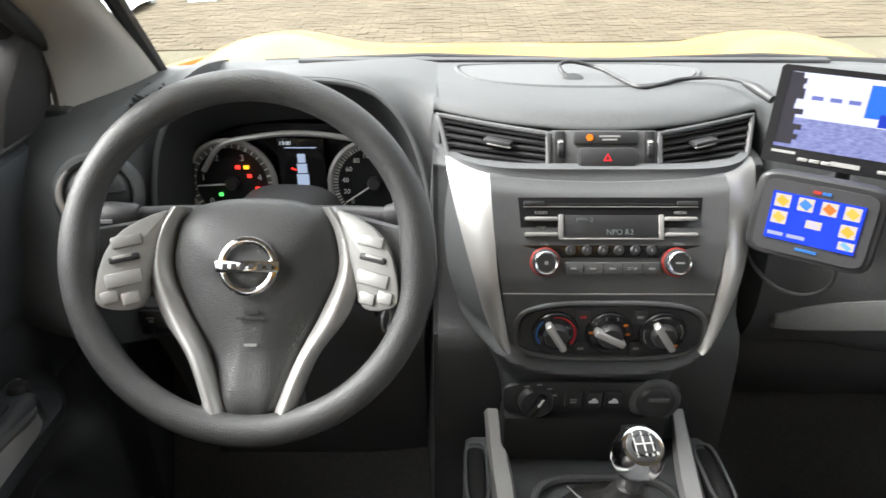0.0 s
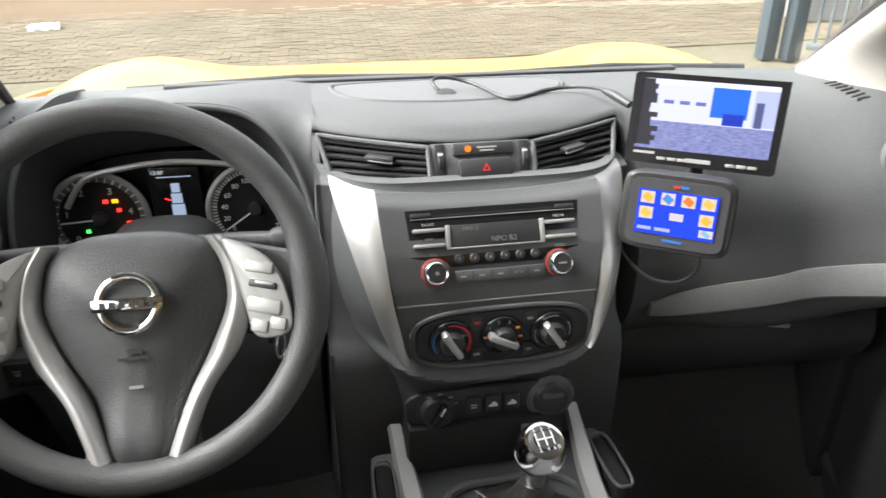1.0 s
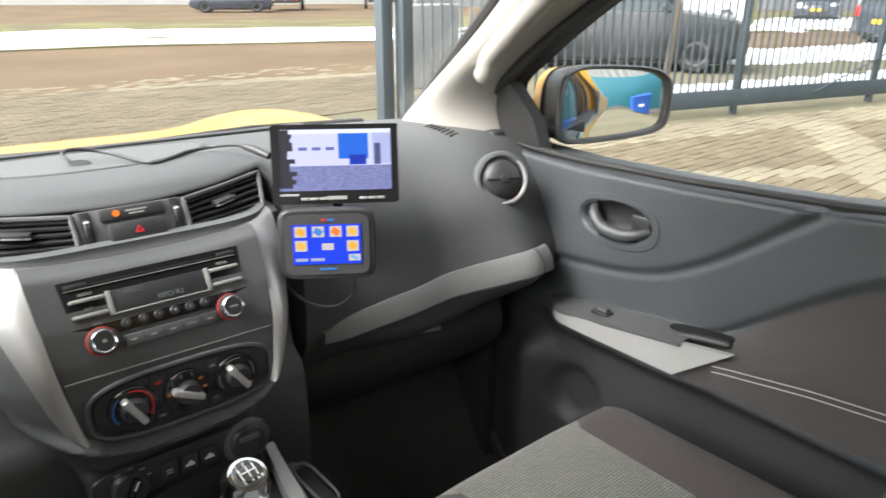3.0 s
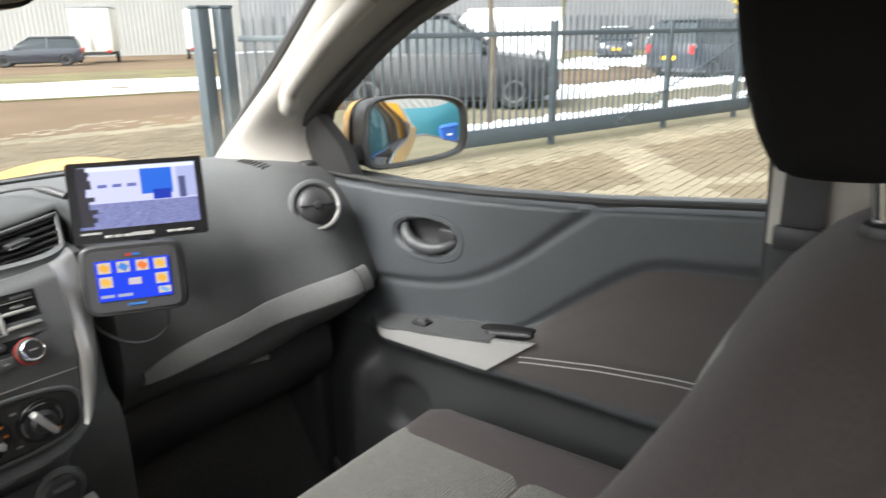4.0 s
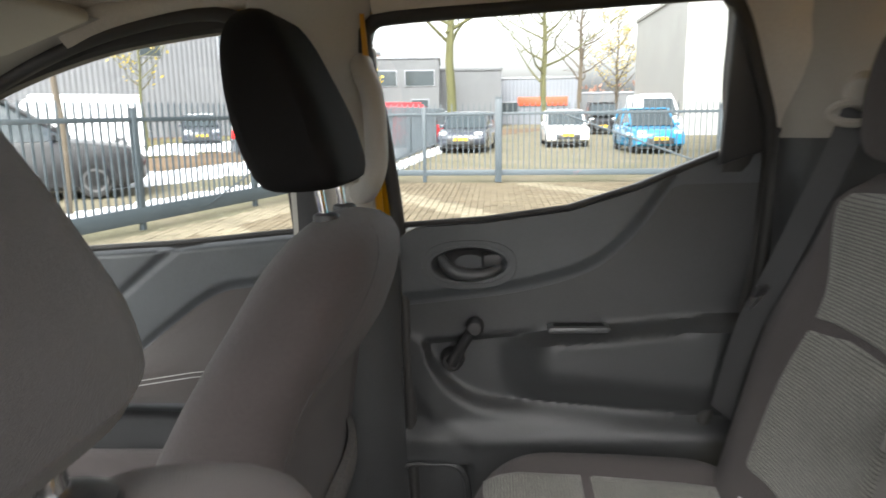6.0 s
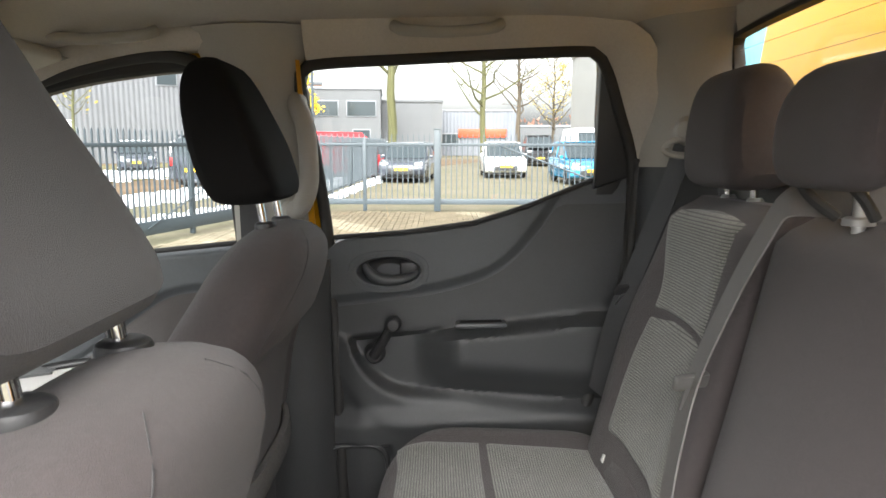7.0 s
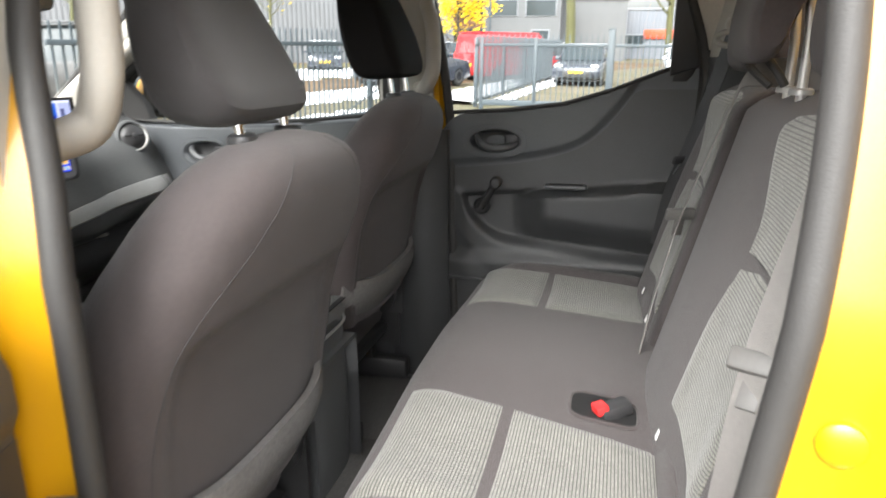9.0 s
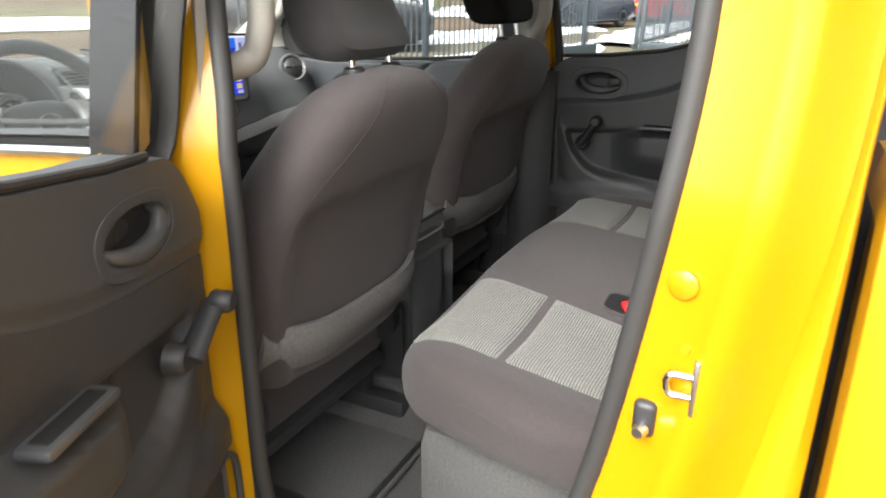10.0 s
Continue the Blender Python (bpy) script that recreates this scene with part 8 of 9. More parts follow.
def ribbed(name, col, pitch, axis="X", rough=0.5, metal=0.0):
    """Sheet cladding with upright ribs."""
    m, nt, p = nodes_of(name)
    tc = nt.nodes.new("ShaderNodeTexCoord")
    w = nt.nodes.new("ShaderNodeTexWave")
    w.bands_direction = axis
    w.inputs["Scale"].default_value = 0.314 / pitch
    link(nt, tc.outputs["Object"], w.inputs["Vector"])
    n = nt.nodes.new("ShaderNodeTexNoise")
    n.inputs["Scale"].default_value, n.inputs["Detail"].default_value = 0.4, 6
    link(nt, tc.outputs["Object"], n.inputs["Vector"])
    mx = nt.nodes.new("ShaderNodeMix")
    mx.data_type = "RGBA"
    mx.inputs["A"].default_value, mx.inputs["B"].default_value = (*[c * 0.85 for c in col], 1), (*[min(1, c * 1.12) for c in col], 1)
    link(nt, n.outputs["Fac"], mx.inputs["Factor"])
    link(nt, mx.outputs["Result"], p.inputs["Base Color"])
    b = nt.nodes.new("ShaderNodeBump")
    b.inputs["Strength"].default_value, b.inputs["Distance"].default_value = 0.8, 0.03
    link(nt, w.outputs["Fac"], b.inputs["Height"])
    link(nt, b.outputs["Normal"], p.inputs["Normal"])
    p.inputs["Roughness"].default_value, p.inputs["Metallic"].default_value = rough, metal
    return m


GROUND = surf2("joint_sand", (0.15, 0.13, 0.092), 0.95, 30, (0.115, 0.108, 0.07), 0.6)
ROADM = surf2("brown_brick_road", (0.13, 0.09, 0.056), 0.95, 26, (0.1, 0.07, 0.044), 0.35)
VERGE = surf2("winter_grass", (0.14, 0.13, 0.06), 1.0, 12, (0.1, 0.085, 0.05), 0.5)
SNOW = surf2("snow", (0.74, 0.76, 0.79), 0.8, 4, (0.66, 0.68, 0.71), 0.8, grain=1.0)
PAVER = island("yard_pavers", (0.112, 0.091, 0.06), (0.138, 0.113, 0.076))
PAVERL = island("pale_pavers", (0.17, 0.147, 0.104), (0.2, 0.175, 0.124))
FENCE = surf("fence_grey", (0.046, 0.06, 0.07), 0.5, metal=0.0, spread=0.1)
BARK = surf("mossy_bark", (0.075, 0.075, 0.03), 0.95, scale=4, grain=0.8, gscale=40, spread=0.35)
BARKB = surf("bare_bark", (0.075, 0.06, 0.042), 0.95, scale=4, grain=0.8, gscale=40, spread=0.3)
LEAFY = island("yellow_leaves", (0.75, 0.5, 0.02), (0.85, 0.66, 0.06))
LEAFD = island("dry_leaves", (0.3, 0.22, 0.05), (0.42, 0.34, 0.08))
RIMM = surf("wheel_rim", (0.09, 0.09, 0.092), 0.4, metal=0.3)
TYRE = surf("tyre", (0.02, 0.02, 0.02), 0.85)
CARGLASS = surf("car_glass", (0.03, 0.04, 0.045), 0.08, spread=0.05)
PLATE = surf("yellow_plate", (0.8, 0.5, 0.02), 0.4, spread=0.02)
REDL = surf("tail_lamp", (0.55, 0.02, 0.02), 0.2)
HEADL = surf("head_lamp", (0.6, 0.62, 0.65), 0.12, metal=0.4)

tagged(put("ground", box((20, 40, -0.52), (1200, 1200, 1.0), 0), GROUND, smooth=0), "sandy yard ground reaching to the horizon", "ground", kind="structure")


def strip(name, pts, z, th, material, label, cat, kind="structure"):
    return tagged(put(name, prism(pts, lambda a, b: (a, b, z - th), (0, 0, th)), material, smooth=0), label, cat, kind=kind)


strip("road", [(-60, 24), (-60, 13.5), (4.5, 11.2), (11, 9.6), (26, 4.9), (60, -6), (60, 0), (30, 9.5), (19, 13), (11, 16.2), (5, 18.7), (0, 19.4)], -0.004, 0.03, ROADM, "street paved in brown clinker brick", "road")
strip("verge", [(-60, 34), (-60, 24.2), (0, 19.5), (5, 18.8), (11, 16.3), (19, 13.1), (30, 9.6), (60, 0.5), (60, 12), (30, 24), (0, 33)], 0.03, 0.06, VERGE, "wintry grass verge beyond the street", "verge")
strip("far_yard", [(-60, 34.1), (0, 33.1), (30, 24.1), (60, 12.1), (140, 0), (140, 120), (-60, 120)], 0.0, 0.02, ROADM, "far paved yard", "pavement")


def snowbank(near_, far_, seed, h=0.07, n=90):
    """A strip of half-melted snow between two ragged edges."""
    rr = random.Random(seed)
    A, B = evenly(near_, n, False), evenly(far_, n, False)
    na = [rr.gauss(0, 0.05) + 0.05 * math.sin(i * 0.9 + seed) for i in range(n)]
    nb = [rr.gauss(0, 0.09) + 0.08 * math.sin(i * 0.6 + seed) for i in range(n)]
    vs = [0, 0.04, 0.1, 0.25, 0.5, 0.75, 0.9, 0.96, 1.0]

    def fn(i, v):
        w = v + na[i] * (1 - v) + nb[i] * v
        x, y = A[i][0] + (B[i][0] - A[i][0]) * w, A[i][1] + (B[i][1] - A[i][1]) * w
        return x, y, 0.033 - 0.05 * (1 if v in (0, 1.0) else 0) + h * math.sin(math.pi * v) ** 0.6 + rr.uniform(0, 0.02)
    return piece("snow_patch", sheet(fn, list(range(n)), vs), SNOW, "half-melted white snow lying on the ground", "snow", "snow patches", car=False)


snowbank([(-50, 24.4), (-10, 20.5), (0, 19.75), (5, 19.05), (11, 16.5), (19, 13.3)], [(-50, 26), (-20, 22.8), (0, 21.4), (5, 20.7), (11, 18.2), (19.6, 14.8)], 1)
snowbank([(-50, 28), (-20, 24.3), (0, 22.9), (8, 20.9), (15, 17.6)], [(-50, 33), (-20, 29.5), (0, 27), (10, 24), (17, 18.5)], 2)
snowbank([(20, 13.2), (30, 10), (46, 5)], [(20, 20.5), (34, 15), (47, 8)], 3)
snowbank([(6.4, 5.5), (9, 4.75), (12, 3.9), (14.6, 3.2)], [(7, 6.4), (9, 5.9), (12, 5.1), (15.4, 4.1)], 4, 0.05)
snowbank([(15.6, 2.9), (20, 3.0), (27, 2.6)], [(15.7, 4.0), (20, 4.2), (27, 3.6)], 5, 0.05)
snowbank([(16.5, 2.2), (22, 1.9), (30, 1.2)], [(16.5, 2.6), (22, 2.4), (30, 2.0)], 8, 0.04)
snowbank([(-5.4, 9.3), (-4.9, 9.25), (-4.4, 9.5)], [(-5.3, 10.5), (-4.9, 10.8), (-4.5, 10.6)], 6, 0.025, 30)
snowbank([(12.6, 7.4), (16, 6.0), (21, 5.0)], [(13.2, 9.3), (17, 8.0), (22, 7.0)], 9, 0.05)
snowbank([(-4.0, 10.6), (-3.6, 10.7)], [(-4.0, 10.9), (-3.7, 11.0)], 7, 0.02, 20)

# pavers: rows of blocks, pale ones where bay lines run
LINES = [((5.0, 0.9), (8.6, 3.7), 0.28), ((7.5, -1.2), (12.4, 1.9), 0.28), ((10.0, -3.6), (13.6, -1.0), 0.28), ((4.6, 4.75), (13.2, 2.2), 0.42), ((4.6, 3.2), (8.0, 1.0), 0.16)]


def line_gap(x, y, l):
    (a, b), (c, d), w = l
    t = ((x - a) * (c - a) + (y - b) * (d - b)) / ((c - a) ** 2 + (d - b) ** 2)
    t = min(1, max(0, t))
    return math.hypot(a + t * (c - a) - x, b + t * (d - b) - y) - w


rr = random.Random(11)
dark, pale, near_pieces = [], [], []
for region in ((3.4, 14.0, -5.2, 4.9), (-7.5, 7.5, 7.4, 12.2), (-6.0, -1.2, -6.0, 6.0)):
    x0, x1, y0, y1 = region
    j = 0
    y = y0
    while y < y1:
        x = x0 + (0.105 if j % 2 else 0.0)
        while x < x1:
            if not (region[0] > 0 and y > 5.3 - 0.3 * x + 1.1):
                p = min(line_gap(x, y, l) for l in LINES) < 0 or (region[2] > 7 and y > 11.6 - 0.2 * x)
                h = -0.006 + rr.uniform(-0.004, 0.004)
                rec = (x, y, h)
                if region[0] == 3.4 and 5.6 < x < 8.2 and 0.9 < y < 2.6 and len(near_pieces) < 290:
                    near_pieces.append((rec, p))
                else:
                    (pale if p else dark).append(rec)
            x += 0.21
        y += 0.105
        j += 1


def blocks(recs):
    V, F = [], []
    for x, y, h in recs:
        o = len(V)
        a, b, c = 0.1035, 0.0508, 0.004
        V += [(x - a, y - b, h - 0.02), (x + a, y - b, h - 0.02), (x + a, y + b, h - 0.02), (x - a, y + b, h - 0.02),
              (x - a + c, y - b + c, h), (x + a - c, y - b + c, h), (x + a - c, y + b - c, h), (x - a + c, y + b - c, h)]
        F += [(o + 4, o + 5, o + 6, o + 7), (o, o + 1, o + 5, o + 4), (o + 1, o + 2, o + 6, o + 5), (o + 2, o + 3, o + 7, o + 6), (o + 3, o, o + 4, o + 7)]
    return V, F


yard = new("pavement")
tagged(yard, "yard paved with buff brick blocks and pale bay lines", "pavement", kind="structure")
for nm, recs, mt in (("paver_field", dark, PAVER), ("pale_paver_lines", pale, PAVERL)):
    put(nm, blocks(recs), mt, yard, smooth=0, solid=False)["kind"] = "stuff"

# ---------------------------------------------------------------- fences
def pale_geo(h):
    return join(box((0, 0, h / 2 + 0.12), (0.022, 0.022, h - 0.24 + 0.2), 0), loft([[(-0.011, -0.011, h + 0.1), (0.011, -0.011, h + 0.1), (0.011, 0.011, h + 0.1), (-0.011, 0.011, h + 0.1)], [(-0.002, -0.002, h + 0.14), (0.002, -0.002, h + 0.14), (0.002, 0.002, h + 0.14), (-0.002, 0.002, h + 0.14)]]))


PALE = None


def fence(label, a, b, h, posts, step=0.115, beam=0.1, low=0.16, thick=0.09):
    global PALE
    f = new("fence")
    tagged(f, label, "fence", "yard fences")
    A, B = Vector((*a, 0)), Vector((*b, 0))
    d = (B - A)
    L = d.length
    ang = math.atan2(d.y, d.x)
    f.matrix_basis = Matrix.Translation(A) @ Matrix.Rotation(ang, 4, "Z")
    put("top_rail", box((L / 2, 0, h - 0.09), (L, 0.045, 0.06), 0.006), FENCE, f)
    put("bottom_beam", box((L / 2, 0, low + beam / 2 - 0.02), (L, 0.075, beam), 0.01), FENCE, f)
    first = None
    n = int(L / step)
    for i in range(n):
        x = (i + 0.5) * step
        if first is None:
            first = put("pale", pale_geo(h), FENCE, f, smooth=0)
            first.matrix_basis = Matrix.Translation((x, 0, 0))
        else:
            clone(first, "pale", f, Matrix.Translation((x, 0, 0)))
    for x in posts:
        put("post", box((x, 0, h / 2 + 0.03), (thick, thick, h + 0.06), 0.008), FENCE, f)
    return f


fence("blue-grey steel sliding gate with pointed bars and a deep bottom beam", (5.0, 5.15), (12.5, 2.92), 1.5, (3.1, 5.5, 7.4), 0.115, 0.2, 0.12, 0.07)
fence("blue-grey steel bar fence beside the street gate posts", (4.62, 6.25), (5.0, 5.25), 1.5, (0.95,), 0.12, 0.06, 0.15)
for p in ((4.34, 6.5), (4.53, 6.38)):
    piece("gate_post", join(box((*p, 0.86), (0.15, 0.15, 1.72), 0.01), box((*p, 1.735), (0.17, 0.17, 0.03), 0.006)), FENCE, "square blue-grey steel gate post", "gate post", "gate posts", car=False)
fence("blue-grey steel swing gate in front of the car park", (14.0, 2.4), (14.0, -4.9), 1.5, (0.05, 1.2, 7.25), 0.115, 0.12, 0.16, 0.08)
piece("gate_post", join(box((13.95, -0.35, 0.86), (0.14, 0.14, 1.72), 0.01), box((13.95, -0.35, 1.735), (0.16, 0.16, 0.03), 0.006)), FENCE, "square blue-grey steel gate post", "gate post", "gate posts", car=False)
fence("blue-grey steel bar fence running along the car park", (15.0, 2.7), (32.0, 2.1), 1.5, (0.1, 3.4, 6.8, 10.2, 13.6, 16.9), 0.16, 0.06, 0.12)
piece("gate_stay", join(tube([(14.0, -1.6, 1.42), (14.0, -4.7, 0.3)], 0.02, 8), tube([(9.2, 3.85, 0.2), (12.2, 3.0, 1.3)], 0.012, 6)), FENCE, "thin diagonal steel gate brace", "gate brace", car=False)

# ---------------------------------------------------------------- trees
def tree(label, base, h, r, spread, seed, bark, leaves=None, nleaf=0, twigs=3, low=0.4):
    rr = random.Random(seed)
    t = new("tree")
    tagged(t, label, "tree", "street trees")
    t.matrix_basis = Matrix.Translation((*base, 0))
    trunk = [(0.06 * h * 0.1 * math.sin(i * 1.3 + seed), 0.05 * h * 0.1 * math.cos(i * 1.7 + seed), h * i / 9) for i in range(10)]
    gs = [tube(trunk, [r * (1 - 0.85 * (i / 9) ** 1.2) for i in range(10)], 9)]
    tips = []
    for i in range(20):
        f = low + (0.97 - low) * i / 19
        p0 = Vector(trunk[int(f * 9)]).lerp(Vector(trunk[min(9, int(f * 9) + 1)]), f * 9 - int(f * 9))
        a = i * 2.4 + rr.uniform(-0.4, 0.4)
        ln = spread * (1.15 - 0.8 * f) * rr.uniform(0.7, 1.1)
        out = Vector((math.cos(a), math.sin(a), rr.uniform(0.35, 0.8)))
        pts = [p0 + out * ln * q + Vector((0, 0, ln * 0.25 * q * q)) + Vector((rr.uniform(-1, 1), rr.uniform(-1, 1), 0)) * ln * 0.06 for q in lin(0, 1, 5)]
        gs.append(tube(pts, [r * 0.4 * (1 - 0.8 * q) * (1.1 - 0.6 * f) for q in lin(0, 1, 5)], 5))
        for k in range(twigs * 2):
            q = rr.uniform(0.25, 1)
            s0 = pts[0].lerp(pts[-1], q)
            d = Vector((rr.uniform(-1, 1), rr.uniform(-1, 1), rr.uniform(0.1, 1))).normalized()
            e = s0 + d * ln * rr.uniform(0.2, 0.42)
            gs.append(tube([s0, s0.lerp(e, 0.5) + Vector((0, 0, 0.02 * ln)), e], [r * 0.13, r * 0.09, r * 0.05], 4))
            for _ in range(2):
                d2 = Vector((rr.uniform(-1, 1), rr.uniform(-1, 1), rr.uniform(-0.1, 1))).normalized()
                e2 = e + d2 * ln * rr.uniform(0.1, 0.22)
                gs.append(tube([e, e2], [r * 0.06, r * 0.03], 3))
                tips += [e, e2]
            tips.append(s0)
    put("trunk", join(gs[0]), bark, t)
    put("limbs", join(*gs[1:]), bark, t)["kind"] = "stuff"
    if leaves:
        V, F = [], []
        for _ in range(nleaf):
            c = Vector(rr.choice(tips)) + Vector((rr.gauss(0, 1), rr.gauss(0, 1), rr.gauss(0, 1))) * 0.18
            a = Vector((rr.uniform(-1, 1), rr.uniform(-1, 1), rr.uniform(-1, 1))).normalized() * rr.uniform(0.05, 0.1)
            b = a.cross(Vector((rr.uniform(-1, 1), rr.uniform(-1, 1), rr.uniform(-1, 1)))).normalized() * 0.05
            o = len(V)
            V += [tuple(c - a), tuple(c + b), tuple(c + a), tuple(c - b)]
            F.append((o, o + 1, o + 2, o + 3))
        put("crown", (V, F), leaves, t, "sparse yellow leaves", smooth=0, solid=False)["kind"] = "stuff"
    return t


tree("tall bare street tree with a mossy yellow-green trunk", (31, 1.7), 11, 0.24, 5.0, 1, BARK, low=0.38)
tree("bare street tree with a mossy trunk at the car park", (38, -2.9), 10, 0.2, 4.6, 2, BARK, low=0.3)
tree("bare street tree farther along the car park", (52, -6.5), 11, 0.2, 4.8, 3, BARKB, low=0.3)
tree("thin tree with a few dry yellow leaves", (60, -10.5), 9, 0.16, 3.6, 4, BARKB, LEAFD, 1600, low=0.25)
tree("young tree full of bright yellow leaves", (33, 7.2), 6.2, 0.1, 2.0, 5, BARKB, LEAFY, 5200, low=0.18)
tree("slim young bare tree by the sliding gate", (9.0, 5.9), 5.5, 0.055, 1.3, 6, BARKB, low=0.55)
tree("slim young bare tree on the snowy verge", (26, 13.5), 6.0, 0.08, 1.7, 7, BARK, LEAFD, 300, low=0.4)
tree("slim young bare tree before the grey hall", (19, 17.0), 6.0, 0.08, 1.6, 8, BARK, low=0.4)
tree("slim bare tree on the snowy verge", (0.5, 23.0), 6.5, 0.09, 1.8, 9, BARK, low=0.4)

# ---------------------------------------------------------------- buildings
def block(name, label, c, ang, L, D, H, wall, roofc, windows=(), base=None, sign=None):
    """A shed: walls, roof edge, window rows given as (x, z, w, h) on its front (local -y)."""
    b = new(name)
    tagged(b, label, "building", "buildings across the street")
    b.matrix_basis = Matrix.Translation((*c, 0)) @ Matrix.Rotation(ang, 4, "Z")
    put("wall", box((0, D / 2, H / 2), (L, D, H), 0), wall, b, smooth=0)
    put("roof", box((0, D / 2, H + 0.12), (L + 0.2, D + 0.2, 0.24), 0.02), roofc, b)
    if base:
        put("plinth", box((0, -0.03, 0.5), (L + 0.02, 0.06, 1.0), 0), base, b)
    for x, z, w, h in windows:
        o = put("window", box((x, -0.03, z), (w + 0.16, 0.1, h + 0.16), 0.01), roofc, b)
        put("pane", box((x, -0.09, z), (w, 0.03, h), 0), CARGLASS, o)
    if sign:
        x, z, w, h, mt = sign
        put("sign_band", box((x, -0.12, z), (w, 0.15, h), 0.01), mt, b)
    return b


GREYCLAD = ribbed("grey_ribbed_cladding", (0.12, 0.124, 0.133), 0.33)
LIGHTCLAD = ribbed("pale_cladding", (0.18, 0.187, 0.2), 0.5)
WHITECLAD = ribbed("white_cladding", (0.33, 0.33, 0.315), 0.3)
DARKCLAD = ribbed("dark_cladding", (0.13, 0.14, 0.16), 0.4)
BROWNB = surf("brown_brick", (0.22, 0.12, 0.075), 0.85, scale=2, grain=0.5, gscale=30)
ROOFC = surf("roof_edge", (0.2, 0.21, 0.23), 0.6)
WHITEB = surf("white_brick", (0.38, 0.375, 0.36), 0.8, scale=2, grain=0.4, gscale=40, rand=0.08)
GREYB = surf("grey_brick", (0.22, 0.22, 0.22), 0.8, scale=2)
TEAL = surf("teal_frame", (0.025, 0.17, 0.22), 0.4, spread=0.05)
ORED = surf("orange_red_band", (0.42, 0.05, 0.012), 0.5)


GREYCLAD2 = surf("weathered_grey_cladding", (0.09, 0.093, 0.098), 0.6, scale=1.2, grain=0.3, gscale=20)


def at_az(az, r):
    return (-0.4 + r * math.sin(radians(az)), -0.2 + r * math.cos(radians(az)))


block("grey_hall", "large grey ribbed-steel hall across the street", at_az(58, 50), radians(-58 + 6), 36, 20, 9.5, GREYCLAD, ROOFC, [(10 + i * 5.2, 6.1, 1.3, 1.5) for i in range(-1, 2)] + [(-14, 6.1, 1.3, 1.5), (-8, 6.1, 1.3, 1.5)])
block("glass_office", "green-glazed corner office of the hall", at_az(73.5, 55), radians(-66), 4.5, 8, 8.5, DARKCLAD, ROOFC, [(0, 1.9 + 1.9 * k, 3.8, 1.4) for k in range(4)])
block("white_hall", "long white ribbed-steel hall behind parked trailers", at_az(30, 58), radians(-28), 56, 20, 9.0, WHITECLAD, ROOFC, [(x, 6, 1.6, 1.1) for x in (-18, -6, 6)])
block("brown_office", "brown brick and glass office block", at_az(78.2, 62), radians(-80), 5.5, 9, 6.4, BROWNB, GREYCLAD2, [(0, 2, 4.5, 1.2), (0, 4.3, 4.5, 1.2)])
block("grey_office", "long grey office block with bands of windows", at_az(82.4, 60), radians(-86), 6.5, 9, 5.9, GREYCLAD2, ROOFC, [(-1.6, 4.3, 2.4, 1.2), (1.6, 4.3, 2.4, 1.2), (-1.6, 1.7, 2.4, 1.2), (1.6, 1.7, 1.4, 1.6)])
block("pale_hall", "pale grey hall beyond the car park", at_az(87.3, 66), radians(-88), 7.5, 14, 5.2, GREYCLAD2, GREYCLAD2)
block("sign_hall", "dark-topped hall with an orange-red sign band", at_az(93.2, 78), radians(-96), 10, 12, 4.9, DARKCLAD, LIGHTCLAD, [(-3, 1.8, 2.4, 1.2)], sign=(0.9, 2.5, 5.4, 0.95, ORED))
block("far_shed", "low grey shed in the distance", at_az(98.5, 95), radians(-99), 9, 10, 3.6, GREYCLAD2, ROOFC)
block("white_shed", "tall white ribbed-steel shed beyond the car park", (40, -14.6), radians(-90), 7.5, 14, 7.8, WHITECLAD, WHITECLAD)
hedge = []
rr = random.Random(21)
for i in range(900):
    az = rr.uniform(94, 106)
    r = rr.uniform(105, 120)
    x, y = at_az(az, r)
    z = abs(rr.gauss(0, 1)) * 1.5 + 1.0
    s_ = rr.uniform(0.3, 0.8)
    hedge.append(tube([(x, y, z), (x + rr.uniform(-0.6, 0.6), y + rr.uniform(-0.6, 0.6), z + s_)], [s_ * 0.5, s_ * 0.12], 4))
tagged(put("far_trees", join(*hedge), surf("far_twigs", (0.2, 0.11, 0.08), 1.0, scale=1)), "reddish-brown winter trees in the distance", "trees", kind="stuff")

# white brick building at the side of the yard
wb = new("brick_building")
tagged(wb, "white brick building with teal window frames beside the car park", "building")
wb.matrix_basis = Matrix.Translation((13.6, -6.0, 0)) @ Matrix.Rotation(radians(-14), 4, "Z")
put("wall", box((8, -3, 3.2), (16, 6, 6.4), 0), WHITEB, wb, smooth=0)
put("plinth", box((8, 0.02, 0.45), (16.02, 0.06, 0.9), 0.01), GREYB, wb)
put("cornice", box((8, 0.05, 3.6), (16.1, 0.16, 0.5), 0.01), ROOFC, wb)
for i in range(3):
    f = put("window", box((1.6 + i * 4.4, 0.05, 1.9), (1.9, 0.1, 1.9), 0.02), TEAL, wb)
    put("pane", box((1.6 + i * 4.4, 0.11, 1.9), (1.6, 0.03, 1.6), 0), CARGLASS, f)
put("teal_column", box((-0.15, -0.1, 2.6), (0.35, 0.35, 5.2), 0.02), TEAL, wb)
put("teal_panel", box((-0.05, -2.2, 2.2), (0.2, 3.6, 4.0), 0.02), TEAL, wb)
put("air_unit", box((3.2, 0.3, 4.6), (0.9, 0.45, 0.7), 0.05), WHITEB, wb)
put("air_unit", box((5.0, 0.3, 5.1), (0.9, 0.45, 0.7), 0.05), WHITEB, wb)
bricks = None
